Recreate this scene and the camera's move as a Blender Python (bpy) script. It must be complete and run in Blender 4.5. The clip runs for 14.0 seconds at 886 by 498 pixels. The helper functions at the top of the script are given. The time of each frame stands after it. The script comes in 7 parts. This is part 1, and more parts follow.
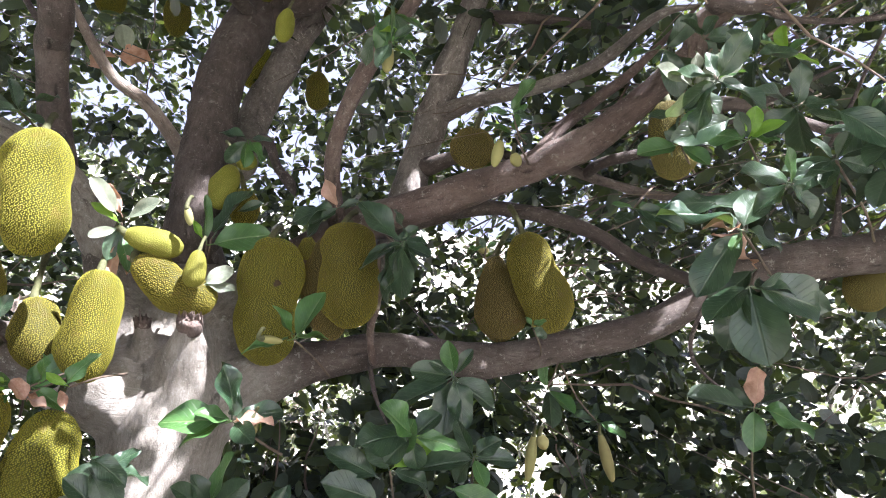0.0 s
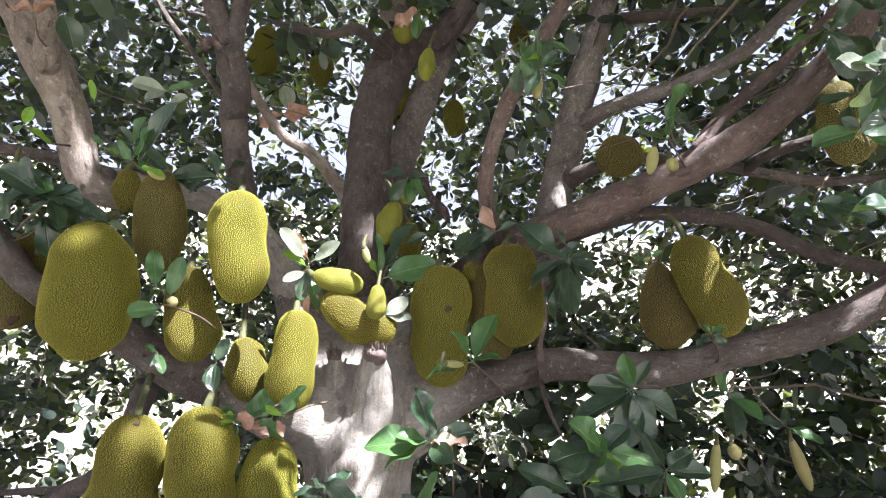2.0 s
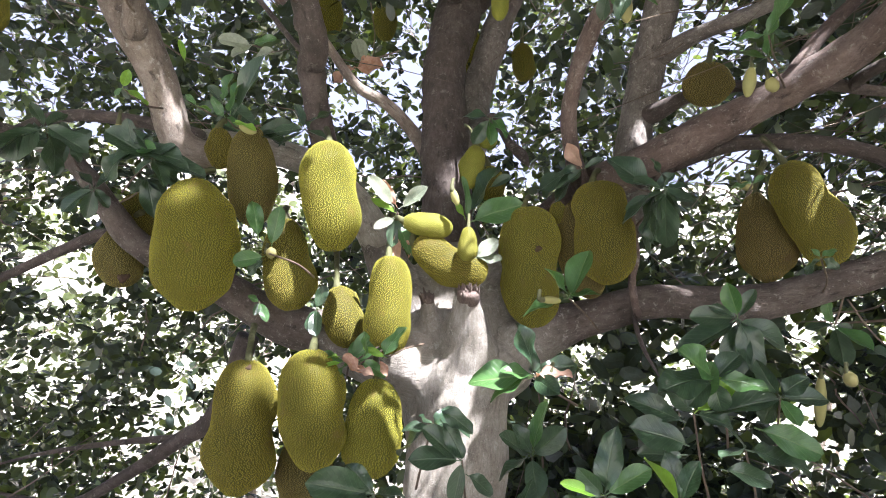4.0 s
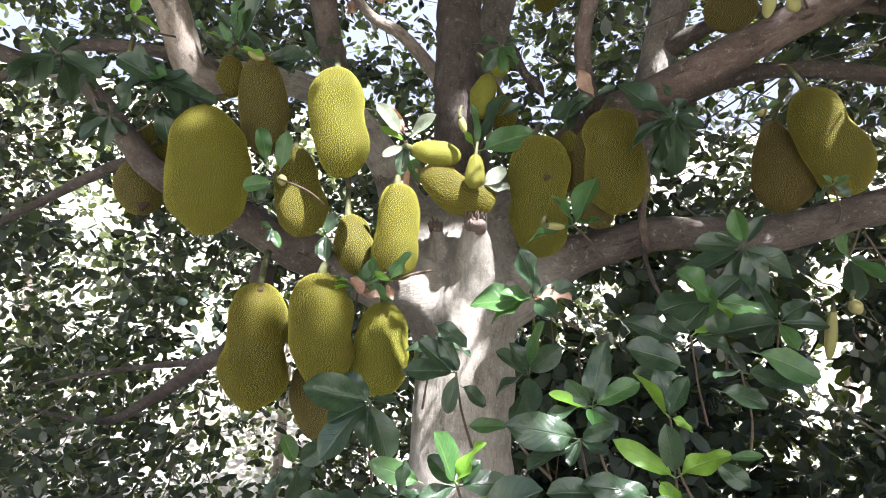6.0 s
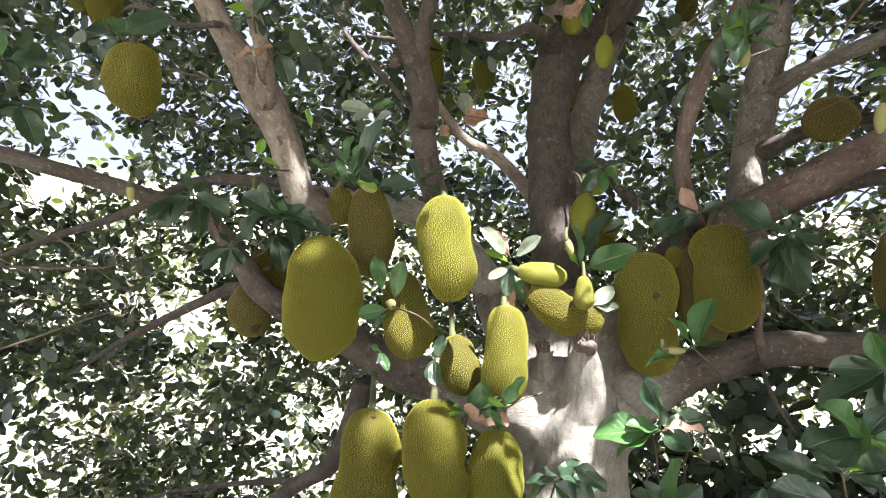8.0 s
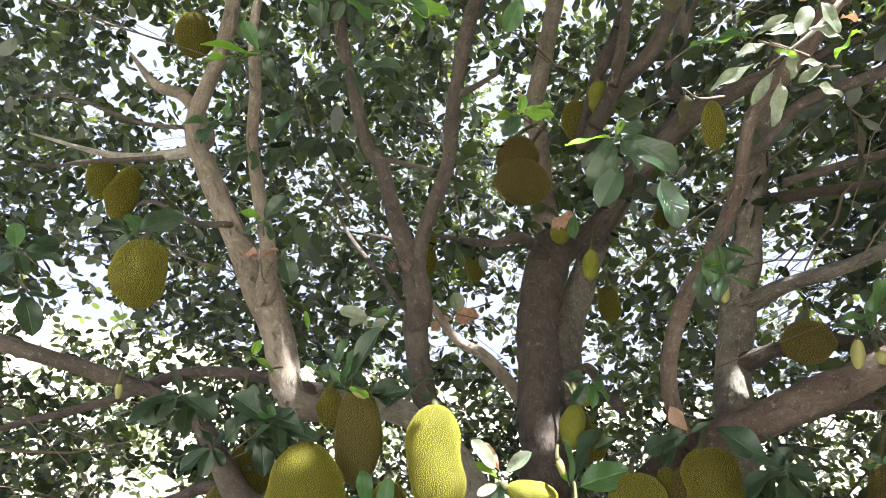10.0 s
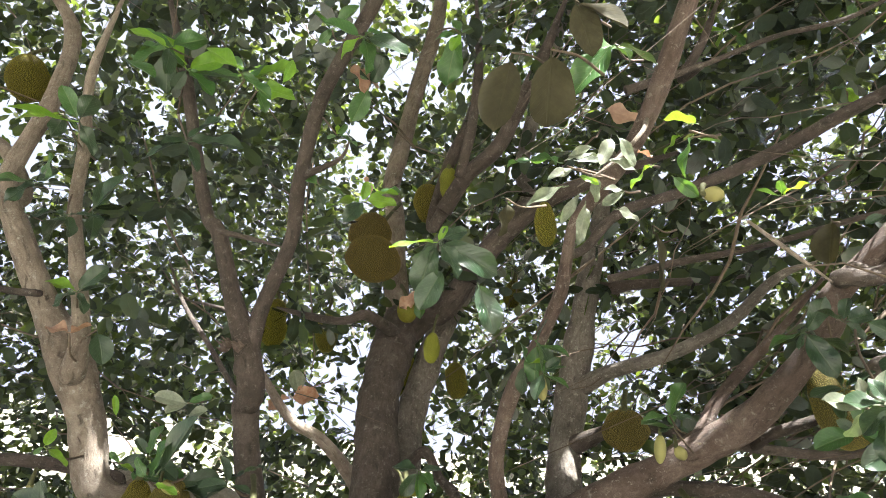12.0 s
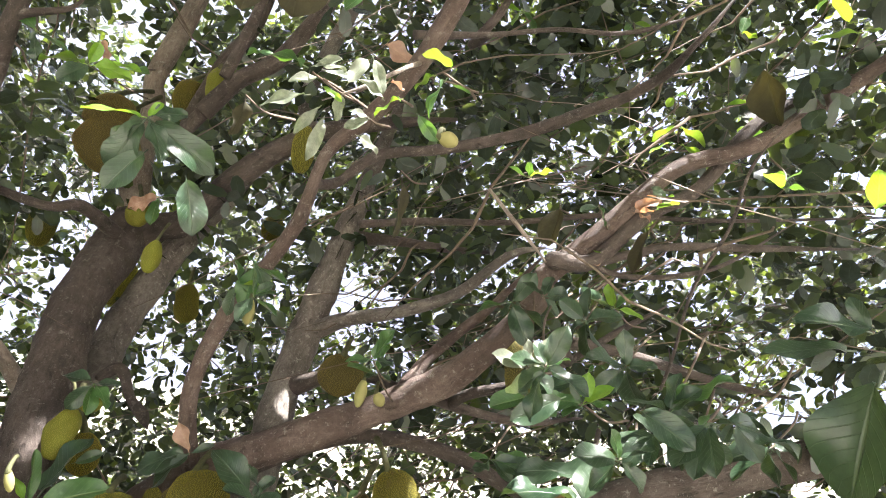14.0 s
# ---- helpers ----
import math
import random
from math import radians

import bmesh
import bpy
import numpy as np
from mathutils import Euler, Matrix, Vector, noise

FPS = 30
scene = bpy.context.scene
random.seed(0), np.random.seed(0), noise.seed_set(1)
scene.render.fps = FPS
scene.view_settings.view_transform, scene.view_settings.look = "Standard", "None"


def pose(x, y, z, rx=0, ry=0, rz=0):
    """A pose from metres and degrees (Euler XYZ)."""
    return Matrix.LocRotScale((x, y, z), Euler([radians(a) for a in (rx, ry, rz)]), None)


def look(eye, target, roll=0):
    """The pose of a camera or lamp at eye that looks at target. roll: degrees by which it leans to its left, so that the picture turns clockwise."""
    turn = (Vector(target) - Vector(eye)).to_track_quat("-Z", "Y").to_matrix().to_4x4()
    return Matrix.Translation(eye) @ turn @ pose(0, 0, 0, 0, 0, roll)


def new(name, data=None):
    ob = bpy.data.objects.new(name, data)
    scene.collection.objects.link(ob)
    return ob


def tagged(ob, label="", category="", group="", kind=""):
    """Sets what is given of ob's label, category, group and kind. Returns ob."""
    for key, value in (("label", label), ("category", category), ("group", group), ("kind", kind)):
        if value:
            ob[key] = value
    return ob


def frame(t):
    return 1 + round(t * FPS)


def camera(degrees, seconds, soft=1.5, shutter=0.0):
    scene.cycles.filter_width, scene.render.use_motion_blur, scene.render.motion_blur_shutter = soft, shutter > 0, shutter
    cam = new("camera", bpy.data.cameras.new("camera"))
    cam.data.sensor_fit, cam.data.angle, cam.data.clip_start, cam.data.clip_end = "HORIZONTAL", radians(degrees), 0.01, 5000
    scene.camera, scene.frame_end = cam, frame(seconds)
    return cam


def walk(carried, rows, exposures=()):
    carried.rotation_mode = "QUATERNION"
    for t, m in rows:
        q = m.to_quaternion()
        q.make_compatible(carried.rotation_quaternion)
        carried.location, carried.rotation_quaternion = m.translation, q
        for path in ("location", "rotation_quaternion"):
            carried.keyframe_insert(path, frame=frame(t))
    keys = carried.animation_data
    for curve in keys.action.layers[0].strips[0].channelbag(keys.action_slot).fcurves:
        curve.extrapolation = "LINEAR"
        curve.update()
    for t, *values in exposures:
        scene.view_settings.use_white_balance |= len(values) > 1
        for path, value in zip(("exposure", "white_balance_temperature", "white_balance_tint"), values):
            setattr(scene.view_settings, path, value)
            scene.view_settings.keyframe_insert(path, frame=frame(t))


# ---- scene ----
cam = camera(70.4, 14.0, soft=0.35)
PATH = [
    (0, (0.051, 0.021, 1.603), (-0.056, 1.974, 2.022), 8.7),
    (0.5, (0.021, 0.0, 1.595), (-0.175, 1.946, 2.013), 8.0),
    (1, (0.019, 0.004, 1.584), (-0.248, 1.944, 1.991), 7.3),
    (1.5, (-0.022, -0.023, 1.592), (-0.411, 1.895, 2.006), 6.8),
    (2, (-0.056, -0.072, 1.615), (-0.57, 1.82, 2.012), 5.6),
    (2.5, (-0.073, -0.099, 1.604), (-0.661, 1.775, 1.985), 5.0),
    (3, (-0.106, -0.113, 1.593), (-0.768, 1.743, 1.94), 4.2),
    (3.5, (-0.152, -0.119, 1.568), (-0.846, 1.731, 1.879), 4.0),
    (3.7, (-0.169, -0.106, 1.552), (-0.849, 1.752, 1.843), 3.7),
    (5.8, (-0.064, -0.055, 1.477), (-0.858, 1.776, 1.605), 4.3),
    (6, (-0.075, -0.07, 1.465), (-0.846, 1.773, 1.557), 4.3),
    (6.5, (-0.106, -0.064, 1.451), (-0.888, 1.776, 1.446), 3.6),
    (7, (-0.167, -0.092, 1.452), (-0.983, 1.733, 1.483), 5.2),
    (7.5, (-0.175, -0.122, 1.522), (-1.078, 1.649, 1.741), 4.1),
    (8, (-0.225, -0.173, 1.569), (-1.172, 1.551, 1.93), 3.7),
    (8.5, (-0.251, -0.22, 1.614), (-1.265, 1.427, 2.124), 4.7),
    (9, (-0.225, -0.247, 1.671), (-1.255, 1.349, 2.297), 5.5),
    (9.2, (-0.259, -0.251, 1.676), (-1.228, 1.365, 2.346), 6.5),
    (11.3, (-0.126, -0.326, 1.825), (-0.868, 1.227, 2.844), 5.3),
    (11.5, (-0.114, -0.309, 1.836), (-0.793, 1.267, 2.862), 5.1),
    (12, (-0.08, -0.281, 1.841), (-0.559, 1.362, 2.875), 3.6),
    (12.5, (-0.016, -0.248, 1.861), (-0.294, 1.424, 2.922), 2.4),
    (13, (0.028, -0.214, 1.861), (-0.065, 1.475, 2.927), 2.3),
    (13.5, (0.053, -0.168, 1.841), (0.073, 1.558, 2.851), 4.0),
    (14, (0.105, -0.113, 1.826), (0.274, 1.631, 2.789), 5.4),
]
walk(cam, [(t, look(eye, target, roll)) for t, eye, target, roll in PATH],
     exposures=[(0, 2.78, 5600, 21), (3.5, 2.79, 5650, 20), (6, 2.72, 5720, 16), (9, 2.80, 5900, 12),
                (11.5, 2.88, 6000, 9), (12.5, 2.82, 6150, 15), (13, 2.92, 6150, 16), (14, 3.06, 6100, 16)])

# ---- light ----
SUN_WAY = Vector((0.40, -0.37, 0.84)).normalized()  # towards the sun
world = bpy.data.worlds.new("sky")
scene.world = world
world.use_nodes = True
sky = world.node_tree.nodes.new("ShaderNodeTexSky")
sky.sky_type = "NISHITA"
sky.sun_disc = False
sky.sun_elevation = math.asin(SUN_WAY.z)
sky.sun_rotation = math.atan2(SUN_WAY.x, SUN_WAY.y)
sky.air_density, sky.dust_density, sky.ozone_density = 1.0, 9.0, 0.4
back = world.node_tree.nodes["Background"]
back.inputs[1].default_value = 0.078
painted_haze = world.node_tree.nodes.new("ShaderNodeMix")  # painted-in haze: lifts the sky colour to at least an even near-white
painted_haze.data_type, painted_haze.blend_type = "RGBA", "LIGHTEN"
painted_haze.inputs[0].default_value = 1.0
painted_haze.inputs[7].default_value = (1.85, 1.95, 2.08, 1.0)
world.node_tree.links.new(sky.outputs[0], painted_haze.inputs[6])
world.node_tree.links.new(painted_haze.outputs[2], back.inputs[0])

sun = new("sun", bpy.data.lights.new("sun", "SUN"))
sun.data.energy, sun.data.angle, sun.data.color = 5.0, radians(0.6), (1.0, 0.95, 0.86)
sun.matrix_world = look(SUN_WAY * 20, (0, 0, 0))

# ---- materials ----


class Nodes:
    """A short hand for node trees."""

    def __init__(self, name):
        self.mat = bpy.data.materials.new(name)
        self.mat.use_nodes = True
        self.tree = self.mat.node_tree
        self.bsdf = self.tree.nodes["Principled BSDF"]
        self.out = self.tree.nodes["Material Output"]

    def add(self, kind, **inputs):
        n = self.tree.nodes.new("ShaderNode" + kind)
        for key, value in inputs.items():
            self.put(n, key.replace("_", " "), value)
        return n

    def put(self, n, key, value):
        sock = n.inputs[int(key)] if key.isdigit() else n.inputs[key]
        if isinstance(value, bpy.types.NodeSocket):
            self.tree.links.new(value, sock)
        else:
            sock.default_value = value

    def noise(self, vector, scale, detail=4.0, rough=0.55):
        n = self.add("TexNoise", Vector=vector, Scale=scale, Detail=detail, Roughness=rough)
        return n.outputs[0]

    def ramp(self, fac, *stops):
        n = self.add("ValToRGB", Fac=fac)
        el = n.color_ramp.elements
        while len(el) < len(stops):
            el.new(0.5)
        for e, (p, c) in zip(el, stops):
            e.position, e.color = p, (*c, 1.0) if len(c) == 3 else c
        return n.outputs[0]

    def mix(self, fac, a, b, blend="MIX"):
        n = self.tree.nodes.new("ShaderNodeMix")
        n.data_type, n.blend_type = "RGBA", blend
        for sock, value in ((n.inputs[0], fac), (n.inputs[6], a), (n.inputs[7], b)):
            if isinstance(value, bpy.types.NodeSocket):
                self.tree.links.new(value, sock)
            else:
                sock.default_value = value if isinstance(value, float) else (*value, 1.0)
        return n.outputs[2]

    def math(self, op, a, b=0.0, c=0.0):
        n = self.tree.nodes.new("ShaderNodeMath")
        n.operation = op
        for sock, value in zip(n.inputs, (a, b, c)):
            if isinstance(value, bpy.types.NodeSocket):
                self.tree.links.new(value, sock)
            else:
                sock.default_value = value
        return n.outputs[0]

    def bump(self, height, strength, distance):
        n = self.add("Bump", Height=height, Strength=strength, Distance=distance)
        self.tree.links.new(n.outputs[0], self.bsdf.inputs["Normal"])

    def base(self, color, rough):
        self.put(self.bsdf, "Base Color", color)
        self.put(self.bsdf, "Roughness", rough)


def scaled(n, vector, x, y, z):
    m = n.add("Mapping", Vector=vector)
    m.inputs["Scale"].default_value = (x, y, z)
    return m.outputs[0]


def bark(name, dark, mid, pale, lichen, limb_tones=None):
    """Bark mapped in metres round (u) and along (v) its limb: blotches, fine cracks, corky pores, lichen."""
    n = Nodes(name)
    co = n.add("TexCoord")
    obj, uv = co.outputs["Object"], co.outputs["UV"]
    warp = n.add("VectorMath")
    warp.operation = "ADD"
    n.tree.links.new(uv, warp.inputs[0])
    wob = n.add("VectorMath")
    wob.operation = "SCALE"
    wob.inputs["Scale"].default_value = 0.03
    n.tree.links.new(n.add("TexNoise", Vector=obj, Scale=9.0, Detail=3.0).outputs[1], wob.inputs[0])
    n.tree.links.new(wob.outputs[0], warp.inputs[1])
    uvw = warp.outputs[0]
    broad = n.noise(obj, 6.0, 7.0, 0.72)
    grain = n.noise(scaled(n, uvw, 75, 22, 1), 1.0, 6.0, 0.75)
    fine = n.noise(obj, 210.0, 3.0, 0.7)
    both = n.math("ADD", n.math("MULTIPLY", broad, 0.5), n.math("ADD", n.math("MULTIPLY", grain, 0.32), n.math("MULTIPLY", fine, 0.18)))
    col = n.ramp(both, (0.40, dark), (0.5, mid), (0.60, pale))
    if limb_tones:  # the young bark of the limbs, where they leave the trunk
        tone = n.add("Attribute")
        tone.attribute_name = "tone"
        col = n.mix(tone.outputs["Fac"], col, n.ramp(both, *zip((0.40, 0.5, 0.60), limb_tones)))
    spots = n.noise(obj, 34.0, 7.0, 0.78)
    col = n.mix(n.math("MULTIPLY", n.ramp(spots, (0.57, (0, 0, 0)), (0.64, (1, 1, 1))), 0.75), col, lichen)
    pores = n.add("TexVoronoi", Vector=scaled(n, uvw, 42, 85, 1), Scale=1.0, Randomness=1.0)
    pore = n.ramp(pores.outputs["Distance"], (0.07, (1, 1, 1)), (0.17, (0, 0, 0)))
    col = n.mix(n.math("MULTIPLY", pore, 0.6), col, lichen)
    cracks = n.ramp(n.noise(scaled(n, uvw, 46, 11, 1), 1.0, 7.0, 0.75), (0.36, (1, 1, 1)), (0.42, (0, 0, 0)))
    col = n.mix(n.math("MULTIPLY", cracks, 0.22 if limb_tones else 0.6), col, tuple(c * 0.5 for c in dark))
    n.base(col, 0.82)
    h = n.math("ADD", n.math("MULTIPLY", grain, 1.0), n.math("MULTIPLY", fine, 0.5))
    h = n.math("ADD", h, n.math("MULTIPLY", broad, 0.8))
    h = n.math("SUBTRACT", h, n.math("MULTIPLY", cracks, 0.3 if limb_tones else 0.8))
    h = n.math("ADD", h, n.math("MULTIPLY", pore, 0.4))
    n.bump(h, 1.0, 0.012)
    return n.mat


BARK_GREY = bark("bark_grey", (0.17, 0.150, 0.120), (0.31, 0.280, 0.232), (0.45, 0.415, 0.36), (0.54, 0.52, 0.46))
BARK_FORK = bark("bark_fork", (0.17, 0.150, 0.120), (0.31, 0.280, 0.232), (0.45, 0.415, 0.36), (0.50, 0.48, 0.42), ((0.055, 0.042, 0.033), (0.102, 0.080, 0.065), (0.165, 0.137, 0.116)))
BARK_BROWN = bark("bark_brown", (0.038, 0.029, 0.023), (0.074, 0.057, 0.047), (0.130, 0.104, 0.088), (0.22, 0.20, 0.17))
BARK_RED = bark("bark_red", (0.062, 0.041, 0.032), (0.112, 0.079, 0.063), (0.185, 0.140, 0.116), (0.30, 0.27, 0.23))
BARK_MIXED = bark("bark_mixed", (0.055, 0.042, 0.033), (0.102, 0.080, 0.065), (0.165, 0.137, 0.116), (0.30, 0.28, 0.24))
BARK_LICHEN = bark("bark_lichen", (0.085, 0.072, 0.060), (0.17, 0.147, 0.125), (0.29, 0.262, 0.225), (0.46, 0.44, 0.38))
BARK_PALE = bark("bark_pale", (0.13, 0.102, 0.078), (0.24, 0.196, 0.154), (0.35, 0.300, 0.246), (0.42, 0.40, 0.35))


def skin(name, deep, flesh, tip, stain):
    """Rind: the u of its map is 1 on the point of a spine and 0 between spines."""
    n = Nodes(name)
    co = n.add("TexCoord")
    obj = co.outputs["Object"]
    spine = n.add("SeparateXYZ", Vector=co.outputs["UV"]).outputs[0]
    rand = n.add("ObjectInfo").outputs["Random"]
    # spine tips are yellower; the creases are darkened further, as painted-in shade
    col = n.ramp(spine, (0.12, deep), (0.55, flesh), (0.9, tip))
    broad = n.noise(obj, 11.0, 4.0, 0.6)
    col = n.mix(n.math("MULTIPLY", n.ramp(broad, (0.40, (0, 0, 0)), (0.68, (1, 1, 1))), 0.65), col, tuple(c * 0.52 for c in flesh))
    blotch = n.noise(obj, 24.0, 5.0, 0.7)
    col = n.mix(n.math("MULTIPLY", n.ramp(blotch, (0.58, (0, 0, 0)), (0.68, (1, 1, 1))), 0.7), col, stain)
    hue = n.add("HueSaturation", Color=col, Hue=n.math("ADD", n.math("MULTIPLY", rand, 0.02), 0.490), Value=n.math("ADD", n.math("MULTIPLY", rand, 0.3), 0.85))
    n.base(hue.outputs[0], 0.62)
    n.put(n.bsdf, "Specular IOR Level", 0.18)
    n.bump(n.noise(obj, 260.0, 3.0, 0.6), 0.3, 0.002)
    return n.mat


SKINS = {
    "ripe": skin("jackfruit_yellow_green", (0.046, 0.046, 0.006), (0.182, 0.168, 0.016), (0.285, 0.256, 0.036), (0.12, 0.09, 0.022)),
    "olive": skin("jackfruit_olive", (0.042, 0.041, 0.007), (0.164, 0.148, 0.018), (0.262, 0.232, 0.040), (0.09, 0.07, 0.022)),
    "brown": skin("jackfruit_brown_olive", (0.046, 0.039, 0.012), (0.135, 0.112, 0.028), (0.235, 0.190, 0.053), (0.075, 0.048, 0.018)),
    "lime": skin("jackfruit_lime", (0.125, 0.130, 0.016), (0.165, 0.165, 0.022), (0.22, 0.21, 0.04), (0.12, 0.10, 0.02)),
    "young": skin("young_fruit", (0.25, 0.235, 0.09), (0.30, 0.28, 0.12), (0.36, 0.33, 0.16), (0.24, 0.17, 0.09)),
}


def blade(name, dark, pale, vein, glow, through_part, rough, island=False):
    """Leaf skin: veins along the leaf's own run, light shining through."""
    n = Nodes(name)
    co = n.add("TexCoord")
    sep = n.add("SeparateXYZ", Vector=co.outputs["UV"])
    u, v = sep.outputs[0], sep.outputs[1]
    off = n.math("ABSOLUTE", n.math("SUBTRACT", u, 0.5))
    rib = n.ramp(off, (0.012, (1, 1, 1)), (0.035, (0, 0, 0)))
    run = n.math("SUBTRACT", n.math("MULTIPLY", v, 9.0), n.math("MULTIPLY", off, 5.5))
    tooth = n.math("ABSOLUTE", n.math("SUBTRACT", n.math("FRACT", run), 0.5))
    side = n.ramp(tooth, (0.02, (1, 1, 1)), (0.07, (0, 0, 0)))
    lines = n.math("MAXIMUM", rib, n.math("MULTIPLY", side, 0.32))
    if island:
        rand = n.add("NewGeometry").outputs["Random Per Island"]
    else:
        rand = n.add("ObjectInfo").outputs["Random"]
    col = n.mix(rand, dark, pale)
    mottle = n.noise(co.outputs["Object"], 9.0 if island else 5.0, 5.0, 0.65)
    col = n.mix(n.ramp(mottle, (0.42, (0, 0, 0)), (0.72, (1, 1, 1))), col, tuple(c * 1.45 for c in pale))
    col = n.mix(n.math("MULTIPLY", lines, 0.26 if island else 0.42), col, vein)
    n.base(col, rough)
    n.put(n.bsdf, "Specular IOR Level", 0.7 if island else 0.55)
    n.bump(n.math("SUBTRACT", n.math("MULTIPLY", mottle, 0.5), lines), 0.35 if island else 0.5, 0.003 if island else 0.005)
    faint = tuple(c * f for c, f in zip(glow, (0.36, 0.34, 0.6)))
    shine = n.add("BsdfTranslucent", Color=n.ramp(rand, (0.0, faint), (0.52, faint), (0.74, glow)) if island else n.mix(rand, glow, faint))
    joint = n.add("MixShader", Fac=through_part)
    n.tree.links.new(n.bsdf.outputs[0], joint.inputs[1])
    n.tree.links.new(shine.outputs[0], joint.inputs[2])
    n.tree.links.new(joint.outputs[0], n.out.inputs["Surface"])
    return n.mat


LEAF = {
    "g": blade("leaf_dark_green", (0.013, 0.034, 0.016), (0.034, 0.060, 0.029), (0.09, 0.12, 0.06), (0.12, 0.19, 0.03), 0.12, 0.30),
    "y": blade("leaf_mid_green", (0.030, 0.085, 0.025), (0.055, 0.120, 0.035), (0.20, 0.27, 0.10), (0.20, 0.40, 0.03), 0.25, 0.32),
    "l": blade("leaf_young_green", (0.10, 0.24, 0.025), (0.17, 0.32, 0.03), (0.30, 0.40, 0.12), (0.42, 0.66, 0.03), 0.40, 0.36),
    # s: green leaves with the sun's white glare put into a pale colour
    "s": blade("leaf_sun_glare", (0.10, 0.125, 0.085), (0.17, 0.19, 0.13), (0.22, 0.24, 0.17), (0.20, 0.30, 0.06), 0.15, 0.48),
    # d: olive leaves whose shade is darkened into their colour
    "d": blade("leaf_shaded_olive", (0.024, 0.022, 0.008), (0.033, 0.030, 0.011), (0.045, 0.042, 0.018), (0.07, 0.06, 0.01), 0.10, 0.9),
    "o": blade("leaf_withered", (0.26, 0.13, 0.08), (0.38, 0.25, 0.18), (0.36, 0.26, 0.16), (0.55, 0.27, 0.10), 0.30, 0.55),
}
CROWN_LEAF = blade("crown_leaf", (0.013, 0.021, 0.016), (0.045, 0.063, 0.052), (0.12, 0.14, 0.09), (0.32, 0.44, 0.04), 0.22, 0.25, True)
FAR_LEAF = blade("far_leaf", (0.022, 0.034, 0.016), (0.07, 0.085, 0.04), (0.10, 0.12, 0.06), (0.34, 0.48, 0.05), 0.22, 0.42, True)


def plain(name, dark, pale, scale, rough):
    n = Nodes(name)
    co = n.add("TexCoord").outputs["Object"]
    f = n.noise(co, scale, 6.0, 0.65)
    n.base(n.ramp(f, (0.3, dark), (0.7, pale)), rough)
    n.bump(f, 0.6, 0.01)
    return n.mat


STALK = plain("stalk_green_brown", (0.045, 0.045, 0.018), (0.095, 0.100, 0.032), 60.0, 0.75)
TWIG = plain("twig", (0.07, 0.05, 0.035), (0.16, 0.12, 0.08), 40.0, 0.8)
SCAR = plain("wound_scar", (0.02, 0.012, 0.008), (0.07, 0.04, 0.02), 80.0, 0.9)


def soil():
    n = Nodes("dry_grass_soil")
    co = n.add("TexCoord").outputs["Object"]
    a, b, c = n.noise(co, 0.35, 5.0), n.noise(co, 6.0, 6.0, 0.7), n.noise(co, 60.0, 4.0, 0.7)
    col = n.ramp(n.math("ADD", n.math("MULTIPLY", a, 0.5), n.math("MULTIPLY", b, 0.5)), (0.36, (0.18, 0.162, 0.13)), (0.5, (0.38, 0.36, 0.307)), (0.64, (0.51, 0.49, 0.44)))
    col = n.mix(n.ramp(c, (0.5, (0, 0, 0)), (0.7, (1, 1, 1))), col, (0.21, 0.225, 0.09))
    n.base(col, 0.9)
    n.bump(n.math("ADD", b, c), 0.8, 0.03)
    return n.mat


SOIL = soil()

# ---- building helpers ----
PLACE = {}


def mesh(name, verts, faces, material, uvs=None, smooth=True):
    me = bpy.data.meshes.new(name)
    me.from_pydata([tuple(p) for p in verts], [], faces)
    if uvs is not None:
        layer = me.uv_layers.new(name="UVMap")
        loops = np.empty(len(me.loops), np.int32)
        me.loops.foreach_get("vertex_index", loops)
        layer.data.foreach_set("uv", np.asarray(uvs, np.float32)[loops].ravel())
    if smooth:
        me.polygons.foreach_set("use_smooth", [True] * len(me.polygons))
    me.materials.append(material)
    me.update()
    return me


def part(name, data, parent, m=None, label=""):
    """Links a mesh as one part under a thing, standing at the world pose m."""
    ob = new(name, data)
    m = m or Matrix.Identity(4)
    ob.parent = parent
    ob.matrix_basis = PLACE[parent.name].inverted() @ m
    PLACE[ob.name] = m
    return tagged(ob, label)


def thing(name, place, label, category, group="", kind=""):
    ob = new(name)
    ob.empty_display_size = 0.1
    ob.matrix_basis = Matrix.Translation(place)
    PLACE[ob.name] = Matrix.Translation(place)
    return tagged(ob, label, category, group, kind)


def spline(rows, step):
    """A smooth run through rows of numbers, about step apart."""
    rows = np.asarray(rows, float)
    ext = np.vstack([2 * rows[0] - rows[1], rows, 2 * rows[-1] - rows[-2]])
    out = []
    for k in range(1, len(ext) - 2):
        a, b, c, d = ext[k - 1 : k + 3]
        n = max(2, int(np.linalg.norm(c[:3] - b[:3]) / step))
        t = (np.arange(n) / n)[:, None]
        out.append(0.5 * (2 * b + (c - a) * t + (2 * a - 5 * b + 4 * c - d) * t**2 + (3 * b - a - 3 * c + d) * t**3))
    out.append(rows[-1:])
    return np.vstack(out)


